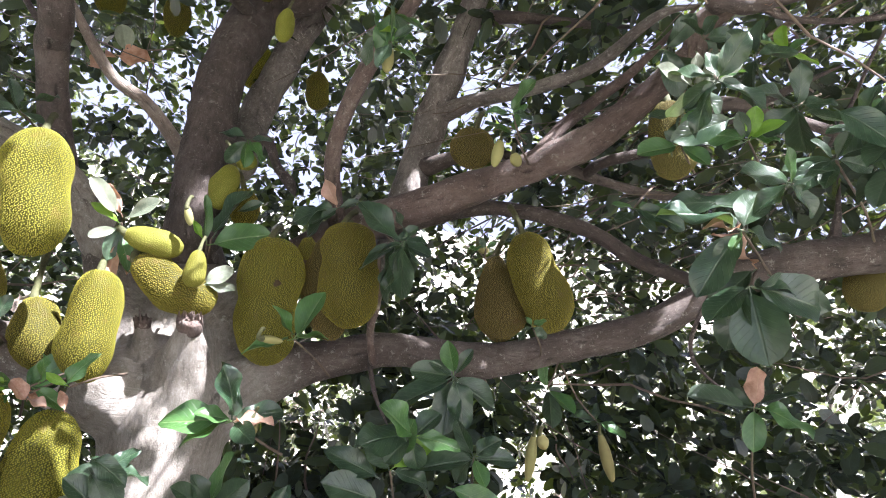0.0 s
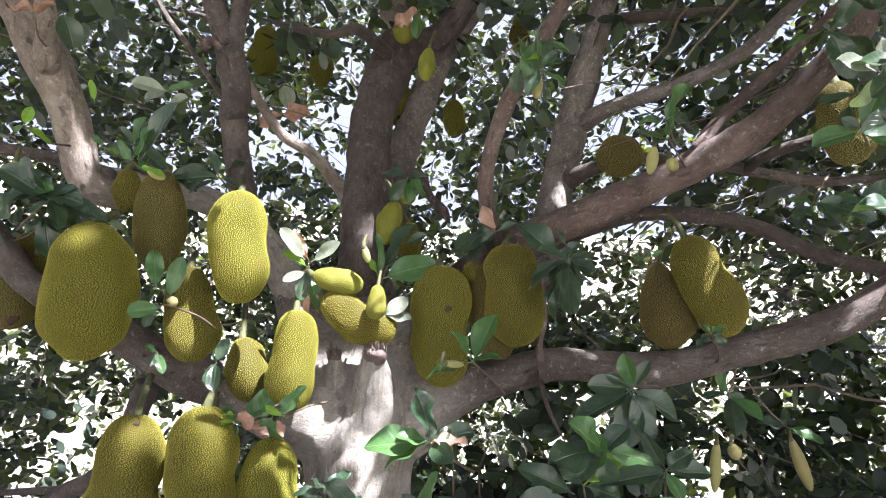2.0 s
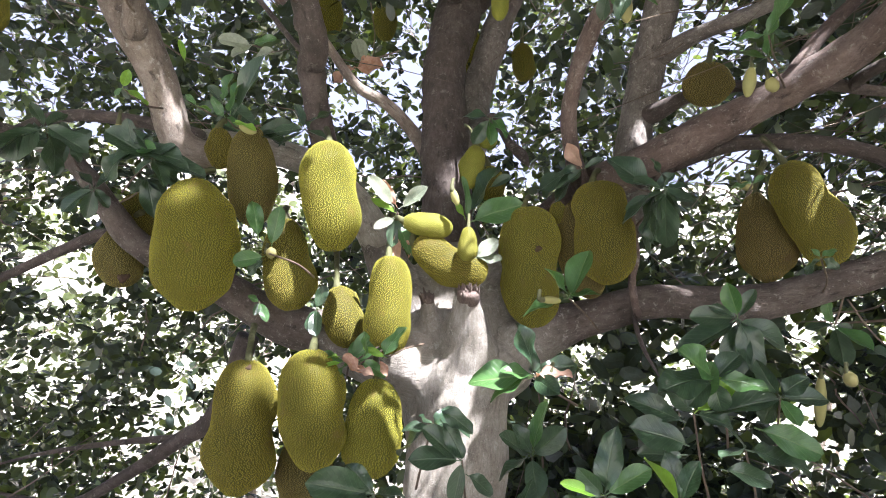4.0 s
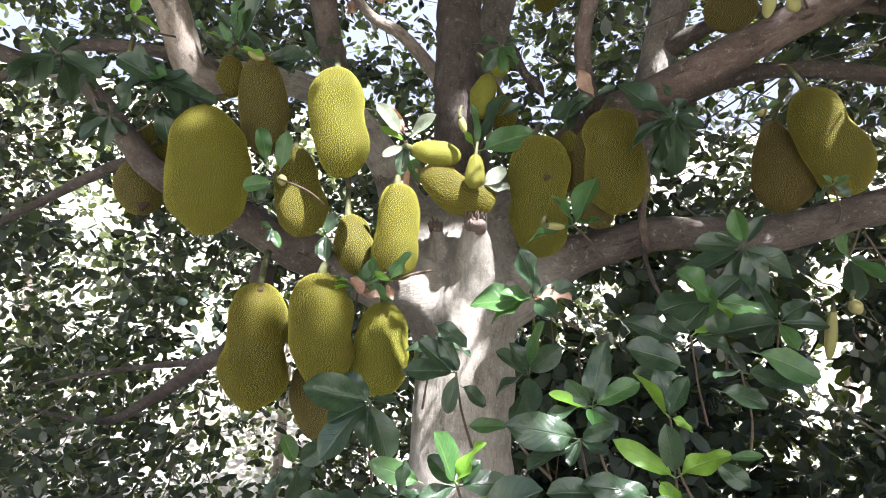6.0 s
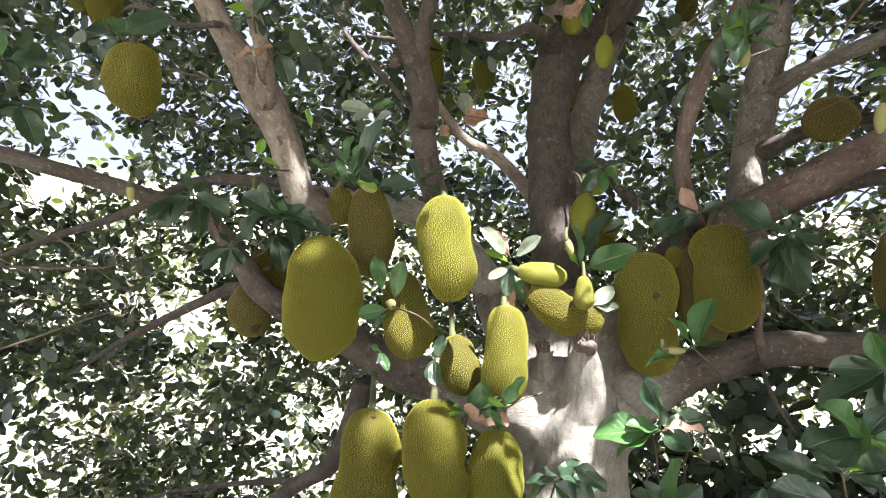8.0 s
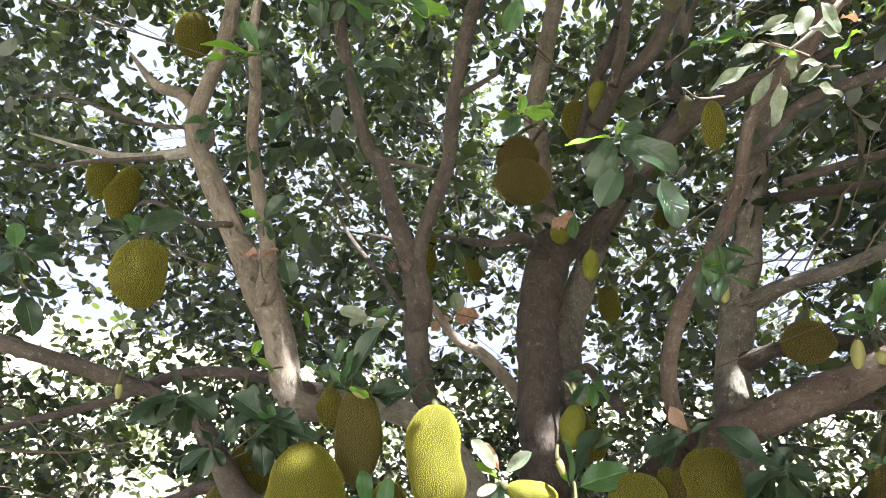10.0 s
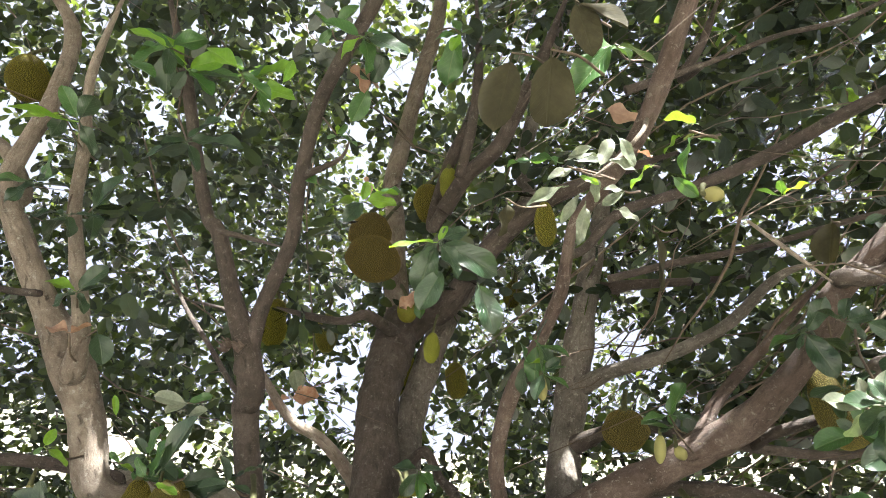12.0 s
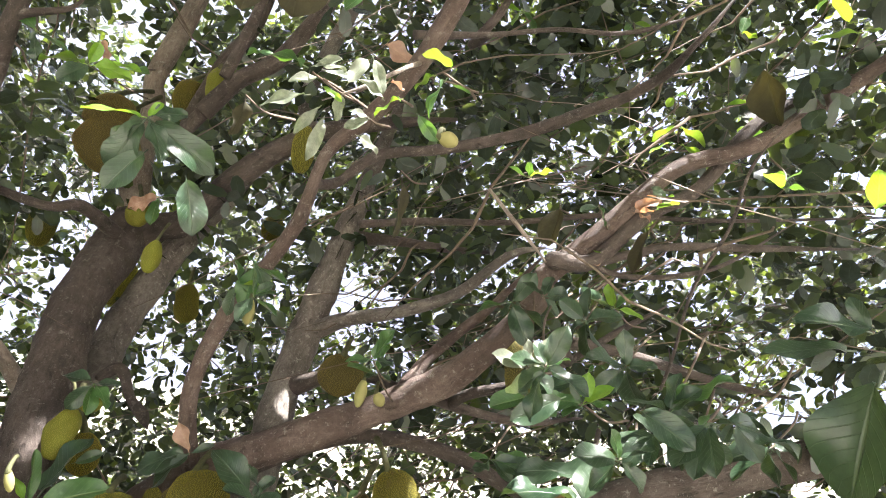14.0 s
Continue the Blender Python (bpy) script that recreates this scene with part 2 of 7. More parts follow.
def tube(name, rows, material, sides=14, step=0.035, rough=0.07, seed=0):
    """A tapered, uneven tube through rows of x, y, z, radius, closed at both ends."""
    run = spline(rows, step)
    run[:, 3] = np.maximum(run[:, 3], 0.002)
    p, r = run[:, :3], run[:, 3]
    along = np.gradient(p, axis=0)
    along /= np.linalg.norm(along, axis=1)[:, None] + 1e-9
    side = np.cross(along[0], (0.3, 0.9, 0.2))
    verts, uvs, length = [], [], 0.0
    for k in range(len(p)):
        side = side - along[k] * (side @ along[k])
        side /= np.linalg.norm(side)
        over = np.cross(along[k], side)
        length += np.linalg.norm(p[k] - p[k - 1]) if k else 0.0
        for s in range(sides + 1):
            a = 2 * math.pi * s / sides
            way = side * math.cos(a) + over * math.sin(a)
            q = p[k] + way * r[k]
            lump = noise.noise(Vector(q * 5) + Vector((seed, 0, 0))) + 0.5 * noise.noise(Vector(q * 17))
            verts.append(p[k] + way * r[k] * (1 + rough * 1.6 * lump))
            uvs.append((a * r.mean(), length))
    w = sides + 1
    faces = [(k * w + s, k * w + s + 1, (k + 1) * w + s + 1, (k + 1) * w + s) for k in range(len(p) - 1) for s in range(sides)]
    faces.append(tuple(range(sides - 1, -1, -1)))
    faces.append(tuple((len(p) - 1) * w + s for s in range(sides)))
    return mesh(name, verts, faces, material, uvs)


# ---- ground ----
def ground():
    n, verts, faces = 90, [], []
    g = np.sign(np.linspace(-1, 1, n)) * np.abs(np.linspace(-1, 1, n)) ** 2.6 * 400
    for y in g:
        for x in g:
            dip = -3.4 / (1 + math.exp(-(max(y, -x - 1.2) - 4.4) * 1.5))
            rise = max(0.0, math.hypot(x + 1, y) - 9.0) * (0.42 if y > -4 else 0.0)
            verts.append((x, y, dip + min(rise, 18) + 0.12 * noise.noise((x * 0.3, y * 0.3, 0))))
    for j in range(n - 1):
        for i in range(n - 1):
            faces.append((j * n + i, j * n + i + 1, (j + 1) * n + i + 1, (j + 1) * n + i))
    ob = new("ground", mesh("ground", verts, faces, SOIL))
    tagged(ob, "dry pale grass and bare soil under the tree", "ground", kind="structure")


ground()

# ---- the jackfruit tree ----
ROOT = Vector((-1.02, 2.33, 0.0))
tree = thing("jackfruit_tree", ROOT, "old spreading jackfruit tree, grey-brown bark, dense dark leaves", "tree")
limbs_made = []


def limb(name, material, rows):
    k = len(limbs_made)
    limbs_made.append(rows)
    thick = max(r[3] for r in rows)
    rows = [tuple(row) for row in rows]
    if rows[-1][3] < 0.035:
        rows[-1] = (*rows[-1][:3], rows[-1][3] * 0.35)
    if rows[0][3] < 0.13:  # its foot sits in the heart of the limb that bears it
        others = np.vstack([spline(other, 0.03) for other in limbs_made[:-1]])
        gaps = np.linalg.norm(others[:, :3] - rows[0][:3], axis=1)
        if 0.02 < gaps.min() < 0.22:
            rows.insert(0, (*others[gaps.argmin(), :3], rows[0][3]))
    run = spline(rows, 0.03)
    if rows[0][3] > 0.13:  # its foot is part of the trunk's skin
        far = np.r_[0, np.cumsum(np.linalg.norm(np.diff(run[:, :3], axis=0), axis=1))]
        run = run[far > 0.42]
    me = tube(name, run, material, 28 if thick > 0.1 else 16 if thick > 0.04 else 10, 0.03, 0.10 if thick > 0.1 else 0.08, k * 3.7)
    return part(name, me, tree)


TRUNK = [(-0.868, 2.404, -0.565, 0.280), (-0.906, 2.389, 0.104, 0.245), (-0.932, 2.379, 0.483, 0.226), (-0.956, 2.372, 0.900, 0.208), (-0.968, 2.368, 1.180, 0.208), (-0.985, 2.372, 1.380, 0.220), (-1.000, 2.390, 1.520, 0.205), (-1.010, 2.430, 1.650, 0.150)]
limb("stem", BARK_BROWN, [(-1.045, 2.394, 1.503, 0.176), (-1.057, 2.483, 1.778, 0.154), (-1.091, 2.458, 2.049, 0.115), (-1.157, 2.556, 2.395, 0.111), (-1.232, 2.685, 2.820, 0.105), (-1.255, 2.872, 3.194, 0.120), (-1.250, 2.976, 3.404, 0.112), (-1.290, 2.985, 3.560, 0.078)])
limb("stem", BARK_PALE, [(-1.252, 2.950, 3.350, 0.088), (-1.290, 2.965, 3.540, 0.080), (-1.324, 2.944, 3.720, 0.072), (-1.345, 2.899, 4.135, 0.064), (-1.370, 2.836, 4.290, 0.060), (-1.307, 2.753, 4.515, 0.058), (-1.165, 2.601, 4.971, 0.054), (-1.018, 2.464, 5.497, 0.050), (-0.946, 2.308, 6.183, 0.040)])
limb("limb", BARK_BROWN, [(-1.299, 3.014, 3.301, 0.097), (-1.101, 2.917, 3.393, 0.072), (-0.973, 2.878, 3.425, 0.071), (-0.750, 2.713, 3.600, 0.063), (-0.551, 2.595, 3.736, 0.055), (-0.327, 2.516, 3.854, 0.046), (-0.011, 2.476, 3.943, 0.036), (0.365, 2.446, 4.024, 0.026)])
limb("limb", BARK_LICHEN, [(-1.113, 2.783, 2.461, 0.084), (-1.172, 3.024, 2.823, 0.085), (-1.133, 3.141, 3.174, 0.084), (-1.071, 3.172, 3.412, 0.076), (-0.900, 3.161, 3.742, 0.066), (-0.739, 3.089, 3.979, 0.055), (-0.487, 2.996, 4.236, 0.048), (-0.511, 2.875, 4.418, 0.047), (-0.269, 2.551, 4.972, 0.039), (-0.059, 2.326, 5.430, 0.032)])
limb("limb", BARK_GREY, [(-1.056, 2.345, 1.547, 0.139), (-1.257, 2.370, 1.712, 0.097), (-1.375, 2.350, 1.926, 0.082), (-1.521, 2.290, 2.134, 0.065), (-1.732, 2.206, 2.255, 0.058), (-1.939, 2.117, 2.284, 0.057), (-2.091, 2.014, 2.274, 0.061)])
limb("stem", BARK_BROWN, [(-1.568, 2.285, 2.185, 0.057), (-1.627, 2.225, 2.391, 0.057), (-1.643, 2.136, 2.625, 0.057), (-1.563, 2.029, 2.660, 0.054), (-1.570, 1.940, 2.812, 0.054), (-1.625, 1.823, 3.019, 0.037), (-1.683, 1.695, 3.275, 0.035), (-1.746, 1.684, 3.344, 0.031), (-1.782, 1.539, 3.588, 0.028), (-1.864, 1.404, 3.974, 0.027), (-1.949, 1.208, 4.363, 0.023)])
limb("limb", BARK_BROWN, [(-1.581, 1.968, 2.748, 0.049), (-1.506, 1.880, 2.979, 0.033), (-1.378, 1.791, 3.256, 0.031), (-1.270, 1.590, 3.402, 0.031), (-1.151, 1.423, 3.660, 0.031), (-1.036, 1.345, 3.841, 0.029), (-0.849, 1.216, 4.040, 0.027), (-0.705, 1.079, 4.319, 0.020)])
limb("stem", BARK_PALE, [(-1.999, 2.001, 2.216, 0.060), (-2.103, 1.906, 2.256, 0.069), (-2.147, 1.796, 2.505, 0.071), (-2.204, 1.681, 2.692, 0.083), (-2.284, 1.523, 2.897, 0.057), (-2.364, 1.354, 3.140, 0.048), (-2.405, 1.249, 3.326, 0.038), (-2.319, 1.207, 3.723, 0.036), (-2.352, 1.163, 4.124, 0.033), (-2.539, 1.025, 4.389, 0.028)])
limb("limb", BARK_PALE, [(-2.114, 1.627, 2.633, 0.049), (-2.070, 1.551, 2.774, 0.034), (-2.110, 1.453, 3.022, 0.030), (-2.140, 1.365, 3.250, 0.026), (-2.104, 1.276, 3.452, 0.025), (-2.113, 1.169, 3.793, 0.020), (-1.962, 1.039, 4.157, 0.017)])
limb("limb", BARK_GREY, [(-2.434, 1.327, 3.250, 0.030), (-2.570, 1.304, 3.228, 0.024), (-2.863, 1.215, 3.226, 0.018), (-3.266, 1.029, 3.316, 0.012)])
limb("limb", BARK_PALE, [(-2.422, 1.351, 3.336, 0.033), (-2.606, 1.298, 3.570, 0.029), (-2.789, 1.251, 3.656, 0.025), (-2.985, 1.177, 3.862, 0.019)])
limb("limb", BARK_MIXED, [(-1.099, 2.313, 1.417, 0.190), (-1.259, 2.276, 1.427, 0.134), (-1.455, 2.169, 1.491, 0.098), (-1.650, 2.072, 1.543, 0.079), (-1.889, 1.907, 1.693, 0.063), (-2.053, 1.861, 1.750, 0.059), (-2.155, 1.773, 1.828, 0.049), (-2.352, 1.699, 2.067, 0.040), (-2.549, 1.639, 2.181, 0.033), (-2.903, 1.051, 2.267, 0.033), (-3.096, 0.955, 2.267, 0.028), (-3.608, 0.759, 2.270, 0.022)])
limb("limb", BARK_BROWN, [(-2.040, 1.960, 2.290, 0.027), (-2.270, 1.800, 2.318, 0.026), (-2.495, 1.655, 2.290, 0.023), (-2.839, 1.579, 2.152, 0.020), (-3.260, 1.490, 2.031, 0.016), (-3.857, 1.516, 1.928, 0.013)])
limb("limb", BARK_BROWN, [(-2.091, 1.808, 1.756, 0.029), (-2.359, 1.856, 1.847, 0.028), (-2.574, 1.848, 1.787, 0.024), (-2.909, 1.878, 1.679, 0.021), (-3.140, 1.856, 1.572, 0.017), (-3.750, 1.968, 1.354, 0.013)])
limb("limb", BARK_BROWN, [(-2.018, 2.395, 1.461, 0.054), (-2.170, 2.419, 1.087, 0.047), (-2.400, 2.442, 0.933, 0.037), (-2.753, 2.477, 0.710, 0.030), (-3.170, 2.541, 0.512, 0.021), (-3.795, 2.547, 0.485, 0.014)])
limb("limb", BARK_BROWN, [(-2.388, 2.451, 0.947, 0.020), (-2.803, 2.508, 0.874, 0.015), (-3.334, 2.508, 0.754, 0.011), (-3.752, 2.454, 0.624, 0.008)])
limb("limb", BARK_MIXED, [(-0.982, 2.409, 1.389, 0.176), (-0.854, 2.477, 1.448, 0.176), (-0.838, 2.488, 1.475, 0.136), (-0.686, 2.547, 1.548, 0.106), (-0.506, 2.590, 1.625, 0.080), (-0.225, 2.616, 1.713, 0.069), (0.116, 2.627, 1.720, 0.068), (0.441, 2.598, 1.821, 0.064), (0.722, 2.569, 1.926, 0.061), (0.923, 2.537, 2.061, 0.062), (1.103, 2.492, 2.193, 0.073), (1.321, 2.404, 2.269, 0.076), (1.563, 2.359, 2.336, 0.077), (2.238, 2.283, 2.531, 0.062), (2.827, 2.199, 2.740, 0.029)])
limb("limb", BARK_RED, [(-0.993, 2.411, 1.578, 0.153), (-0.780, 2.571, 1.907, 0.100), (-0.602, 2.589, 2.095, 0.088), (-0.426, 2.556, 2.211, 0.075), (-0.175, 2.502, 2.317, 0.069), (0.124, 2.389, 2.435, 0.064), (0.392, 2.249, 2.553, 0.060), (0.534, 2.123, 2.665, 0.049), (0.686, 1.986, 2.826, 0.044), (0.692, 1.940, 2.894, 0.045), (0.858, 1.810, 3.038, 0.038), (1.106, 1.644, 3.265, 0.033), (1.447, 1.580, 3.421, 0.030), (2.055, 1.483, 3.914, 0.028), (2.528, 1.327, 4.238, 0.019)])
limb("limb", BARK_BROWN, [(0.694, 1.820, 2.916, 0.028), (0.844, 1.824, 2.933, 0.030), (1.035, 1.749, 3.127, 0.031), (1.230, 1.724, 3.253, 0.027), (1.470, 1.618, 3.551, 0.025), (1.824, 1.561, 3.778, 0.021)])
limb("limb", BARK_RED, [(0.221, 2.333, 2.490, 0.036), (0.316, 2.372, 2.662, 0.027), (0.475, 2.364, 2.837, 0.025), (0.554, 2.268, 2.890, 0.019), (0.685, 1.948, 2.984, 0.015)])
limb("limb", BARK_LICHEN, [(-0.397, 3.155, 2.120, 0.114), (-0.366, 3.303, 2.489, 0.098), (-0.356, 3.359, 2.748, 0.091), (-0.306, 3.350, 3.038, 0.092), (-0.235, 3.279, 3.348, 0.083), (-0.185, 3.215, 3.565, 0.074), (-0.113, 3.106, 3.835, 0.060), (-0.003, 2.910, 4.215, 0.041), (0.123, 2.764, 4.705, 0.028)])
limb("limb", BARK_BROWN, [(-0.144, 3.322, 3.694, 0.059), (0.082, 3.181, 3.652, 0.034), (0.471, 3.088, 3.600, 0.023), (0.795, 3.099, 3.627, 0.017)])
limb("limb", BARK_LICHEN, [(-0.256, 3.322, 3.082, 0.057), (-0.077, 3.165, 3.109, 0.044), (0.210, 2.931, 3.103, 0.035), (0.476, 2.730, 3.159, 0.029), (0.658, 2.406, 3.230, 0.021), (0.817, 2.345, 3.267, 0.016)])
limb("limb", BARK_BROWN, [(-0.286, 3.313, 2.757, 0.053), (-0.118, 3.154, 2.777, 0.035), (0.082, 2.942, 2.739, 0.028), (0.265, 2.784, 2.647, 0.023), (0.374, 2.582, 2.568, 0.019)])
limb("limb", BARK_RED, [(-0.525, 2.479, 2.176, 0.039), (-0.563, 2.367, 2.390, 0.033), (-0.527, 2.267, 2.555, 0.033), (-0.453, 2.171, 2.706, 0.031), (-0.373, 2.081, 2.794, 0.028), (-0.241, 1.926, 2.972, 0.027), (-0.167, 1.751, 3.166, 0.023), (-0.061, 1.658, 3.251, 0.028), (0.047, 1.556, 3.326, 0.031), (0.127, 1.455, 3.411, 0.034), (0.189, 1.357, 3.505, 0.036), (0.248, 1.254, 3.608, 0.034), (0.331, 1.140, 3.750, 0.031), (0.424, 1.031, 3.907, 0.028)])
limb("limb", BARK_BROWN, [(-0.344, 2.722, 2.255, 0.058), (-0.008, 2.802, 2.408, 0.039), (0.271, 2.816, 2.428, 0.036), (0.558, 2.835, 2.384, 0.035), (0.809, 2.879, 2.283, 0.034), (1.099, 2.874, 2.227, 0.027), (1.488, 2.916, 2.227, 0.021)])
limb("limb", BARK_BROWN, [(0.339, 2.483, 2.551, 0.026), (0.542, 2.550, 2.529, 0.021), (0.794, 2.611, 2.522, 0.018), (1.082, 2.664, 2.586, 0.015)])
limb("limb", BARK_BROWN, [(0.503, 2.378, 2.548, 0.024), (0.665, 2.282, 2.582, 0.019), (0.849, 2.220, 2.667, 0.016), (1.103, 2.204, 2.848, 0.014), (1.314, 2.207, 2.986, 0.010)])
limb("limb", BARK_PALE, [(-1.230, 2.798, 2.304, 0.046), (-1.329, 2.624, 2.457, 0.036), (-1.397, 2.533, 2.544, 0.031), (-1.455, 2.467, 2.595, 0.028), (-1.544, 2.412, 2.638, 0.026), (-1.600, 2.347, 2.706, 0.023), (-1.660, 2.272, 2.807, 0.019), (-1.723, 2.227, 2.899, 0.017), (-1.783, 2.200, 3.000, 0.012)])
limb("limb", BARK_BROWN, [(-1.236, 2.848, 3.255, 0.040), (-1.240, 2.627, 3.225, 0.034), (-1.279, 2.454, 3.204, 0.028), (-1.368, 2.402, 3.151, 0.022), (-1.553, 2.406, 3.189, 0.020), (-1.758, 2.398, 3.253, 0.016)])
limb("limb", BARK_BROWN, [(-1.663, 1.674, 3.260, 0.014), (-1.566, 1.762, 3.270, 0.011), (-1.413, 1.824, 3.240, 0.008)])
limb("limb", BARK_BROWN, [(-0.129, 1.956, 3.197, 0.020), (0.009, 1.889, 3.302, 0.022), (0.234, 1.843, 3.339, 0.022), (0.441, 1.749, 3.353, 0.024), (0.589, 1.650, 3.359, 0.024), (0.706, 1.505, 3.335, 0.023), (0.801, 1.363, 3.300, 0.020), (0.859, 1.215, 3.266, 0.016), (0.820, 0.989, 3.141, 0.009), (0.841, 0.924, 3.154, 0.007), (0.908, 0.874, 3.250, 0.004)])
limb("limb", BARK_BROWN, [(-0.846, 2.311, 3.706, 0.046), (-0.706, 2.234, 3.862, 0.040), (-0.535, 2.156, 3.958, 0.040), (-0.413, 2.092, 4.155, 0.038), (-0.287, 2.023, 4.386, 0.033), (-0.117, 1.899, 4.732, 0.026)])
limb("limb", BARK_BROWN, [(-0.937, 2.418, 3.692, 0.035), (-0.839, 2.309, 3.979, 0.033), (-0.708, 2.246, 4.255, 0.031), (-0.633, 2.164, 4.615, 0.027)])
limb("limb", BARK_BROWN, [(0.836, 2.121, 2.721, 0.024), (1.104, 2.210, 2.747, 0.021), (1.547, 2.252, 2.686, 0.017), (1.983, 2.423, 2.719, 0.013)])
limb("limb", BARK_BROWN, [(1.383, 2.401, 2.241, 0.042), (1.425, 2.417, 2.522, 0.010), (1.415, 2.431, 2.888, 0.008)])
limb("limb", BARK_BROWN, [(0.084, 1.702, 3.782, 0.021), (0.394, 1.751, 3.910, 0.012), (0.706, 1.755, 4.021, 0.011), (1.025, 1.754, 4.079, 0.010), (1.486, 1.754, 4.350, 0.008)])
limb("limb", BARK_BROWN, [(0.345, 1.910, 4.013, 0.021), (0.449, 1.844, 4.154, 0.021), (0.528, 1.743, 4.297, 0.017)])
limb("limb", BARK_BROWN, [(-0.045, 2.418, 3.292, 0.021), (0.261, 2.314, 3.298, 0.017), (0.616, 2.284, 3.332, 0.014), (1.058, 2.190, 3.389, 0.013), (1.544, 2.065, 3.367, 0.010), (2.455, 2.022, 3.516, 0.008)])
limb("limb", BARK_BROWN, [(0.828, 1.836, 2.925, 0.020), (1.153, 1.839, 3.049, 0.016), (1.522, 1.875, 3.122, 0.015), (2.021, 1.908, 3.216, 0.011)])
limb("limb", BARK_BROWN, [(1.132, 1.970, 2.533, 0.006), (1.134, 1.856, 2.625, 0.006), (1.136, 1.686, 2.795, 0.006), (1.238, 1.579, 2.998, 0.006), (1.301, 1.481, 3.207, 0.005), (1.445, 1.378, 3.393, 0.004)])
limb("limb", BARK_PALE, [(0.425, 1.710, 3.101, 0.006), (0.554, 1.766, 2.991, 0.008), (0.667, 1.820, 2.898, 0.010)])
limb("limb", BARK_BROWN, [(0.742, 1.824, 2.959, 0.015), (0.979, 1.876, 2.918, 0.011), (1.336, 1.871, 3.001, 0.009), (1.713, 1.857, 3.261, 0.007)])
limb("limb", BARK_BROWN, [(-1.252, 1.566, 3.419, 0.018), (-1.085, 1.558, 3.482, 0.009), (-1.030, 1.515, 3.550, 0.007)])
limb("limb", BARK_BROWN, [(-0.688, 2.003, 3.672, 0.026), (-0.613, 1.915, 3.923, 0.024), (-0.579, 1.861, 4.255, 0.022), (-0.577, 1.731, 4.636, 0.019)])
limb("limb", BARK_BROWN, [(-2.397, 1.260, 3.308, 0.011), (-2.716, 1.196, 3.368, 0.010), (-3.084, 1.029, 3.490, 0.009), (-3.498, 0.982, 3.554, 0.007)])
limb("limb", BARK_BROWN, [(-2.616, 1.278, 3.201, 0.013), (-2.938, 1.142, 3.157, 0.010), (-3.320, 1.186, 3.236, 0.009), (-3.709, 1.070, 3.304, 0.007)])
limb("limb", BARK_BROWN, [(-2.251, 1.444, 2.889, 0.014), (-2.471, 1.457, 2.937, 0.013), (-2.701, 1.386, 3.041, 0.009), (-2.822, 1.384, 3.036, 0.007)])
limb("limb", BARK_BROWN, [(-1.640, 2.026, 2.670, 0.012), (-1.884, 2.089, 2.922, 0.012), (-2.114, 2.121, 3.168, 0.011), (-2.302, 2.129, 3.458, 0.009)])
limb("limb", BARK_BROWN, [(-1.903, 2.249, 3.159, 0.013), (-2.307, 2.314, 3.303, 0.009)])
limb("limb", BARK_BROWN, [(-0.989, 2.728, 2.577, 0.026), (-0.910, 2.758, 2.459, 0.022), (-0.844, 2.777, 2.394, 0.028), (-0.816, 2.796, 2.346, 0.010)])
limb("limb", BARK_BROWN, [(1.072, 2.430, 2.483, 0.011), (0.980, 2.382, 2.182, 0.009), (0.865, 2.333, 1.856, 0.008), (1.032, 2.266, 1.681, 0.009)])
limb("limb", BARK_RED, [(-0.287, 2.486, 1.651, 0.015), (-0.307, 2.409, 1.773, 0.015), (-0.290, 2.367, 1.879, 0.012), (-0.313, 2.296, 2.081, 0.008)])
limb("limb", BARK_BROWN, [(-0.306, 2.538, 1.650, 0.010), (-0.267, 2.566, 1.525, 0.009), (-0.198, 2.640, 1.401, 0.007)])
# added thin limb: its pale bark stands in for the red limb's sunlit edge
limb("limb", BARK_PALE, [(0.120, 1.455, 3.391, 0.010), (0.076, 1.265, 3.170, 0.007), (-0.022, 1.179, 2.997, 0.006), (-0.123, 1.181, 2.929, 0.003)])


STUBS = [((-0.900, 2.225, 1.520), (-0.855, 2.085, 1.690), 0.100, 0.042), ((-1.045, 2.220, 1.560), (-1.022, 2.100, 1.660), 0.058, 0.026)]


def stub_rows(base, tip, r0, r1):
    base, tip = Vector(base), Vector(tip)
    return [(*base.lerp(tip, -0.3), r0 * 1.25), (*base, r0), (*base.lerp(tip, 0.45), r0 * 0.45 + r1 * 0.55), (*base.lerp(tip, 0.8), r1 * 1.05), (*tip, r1)]


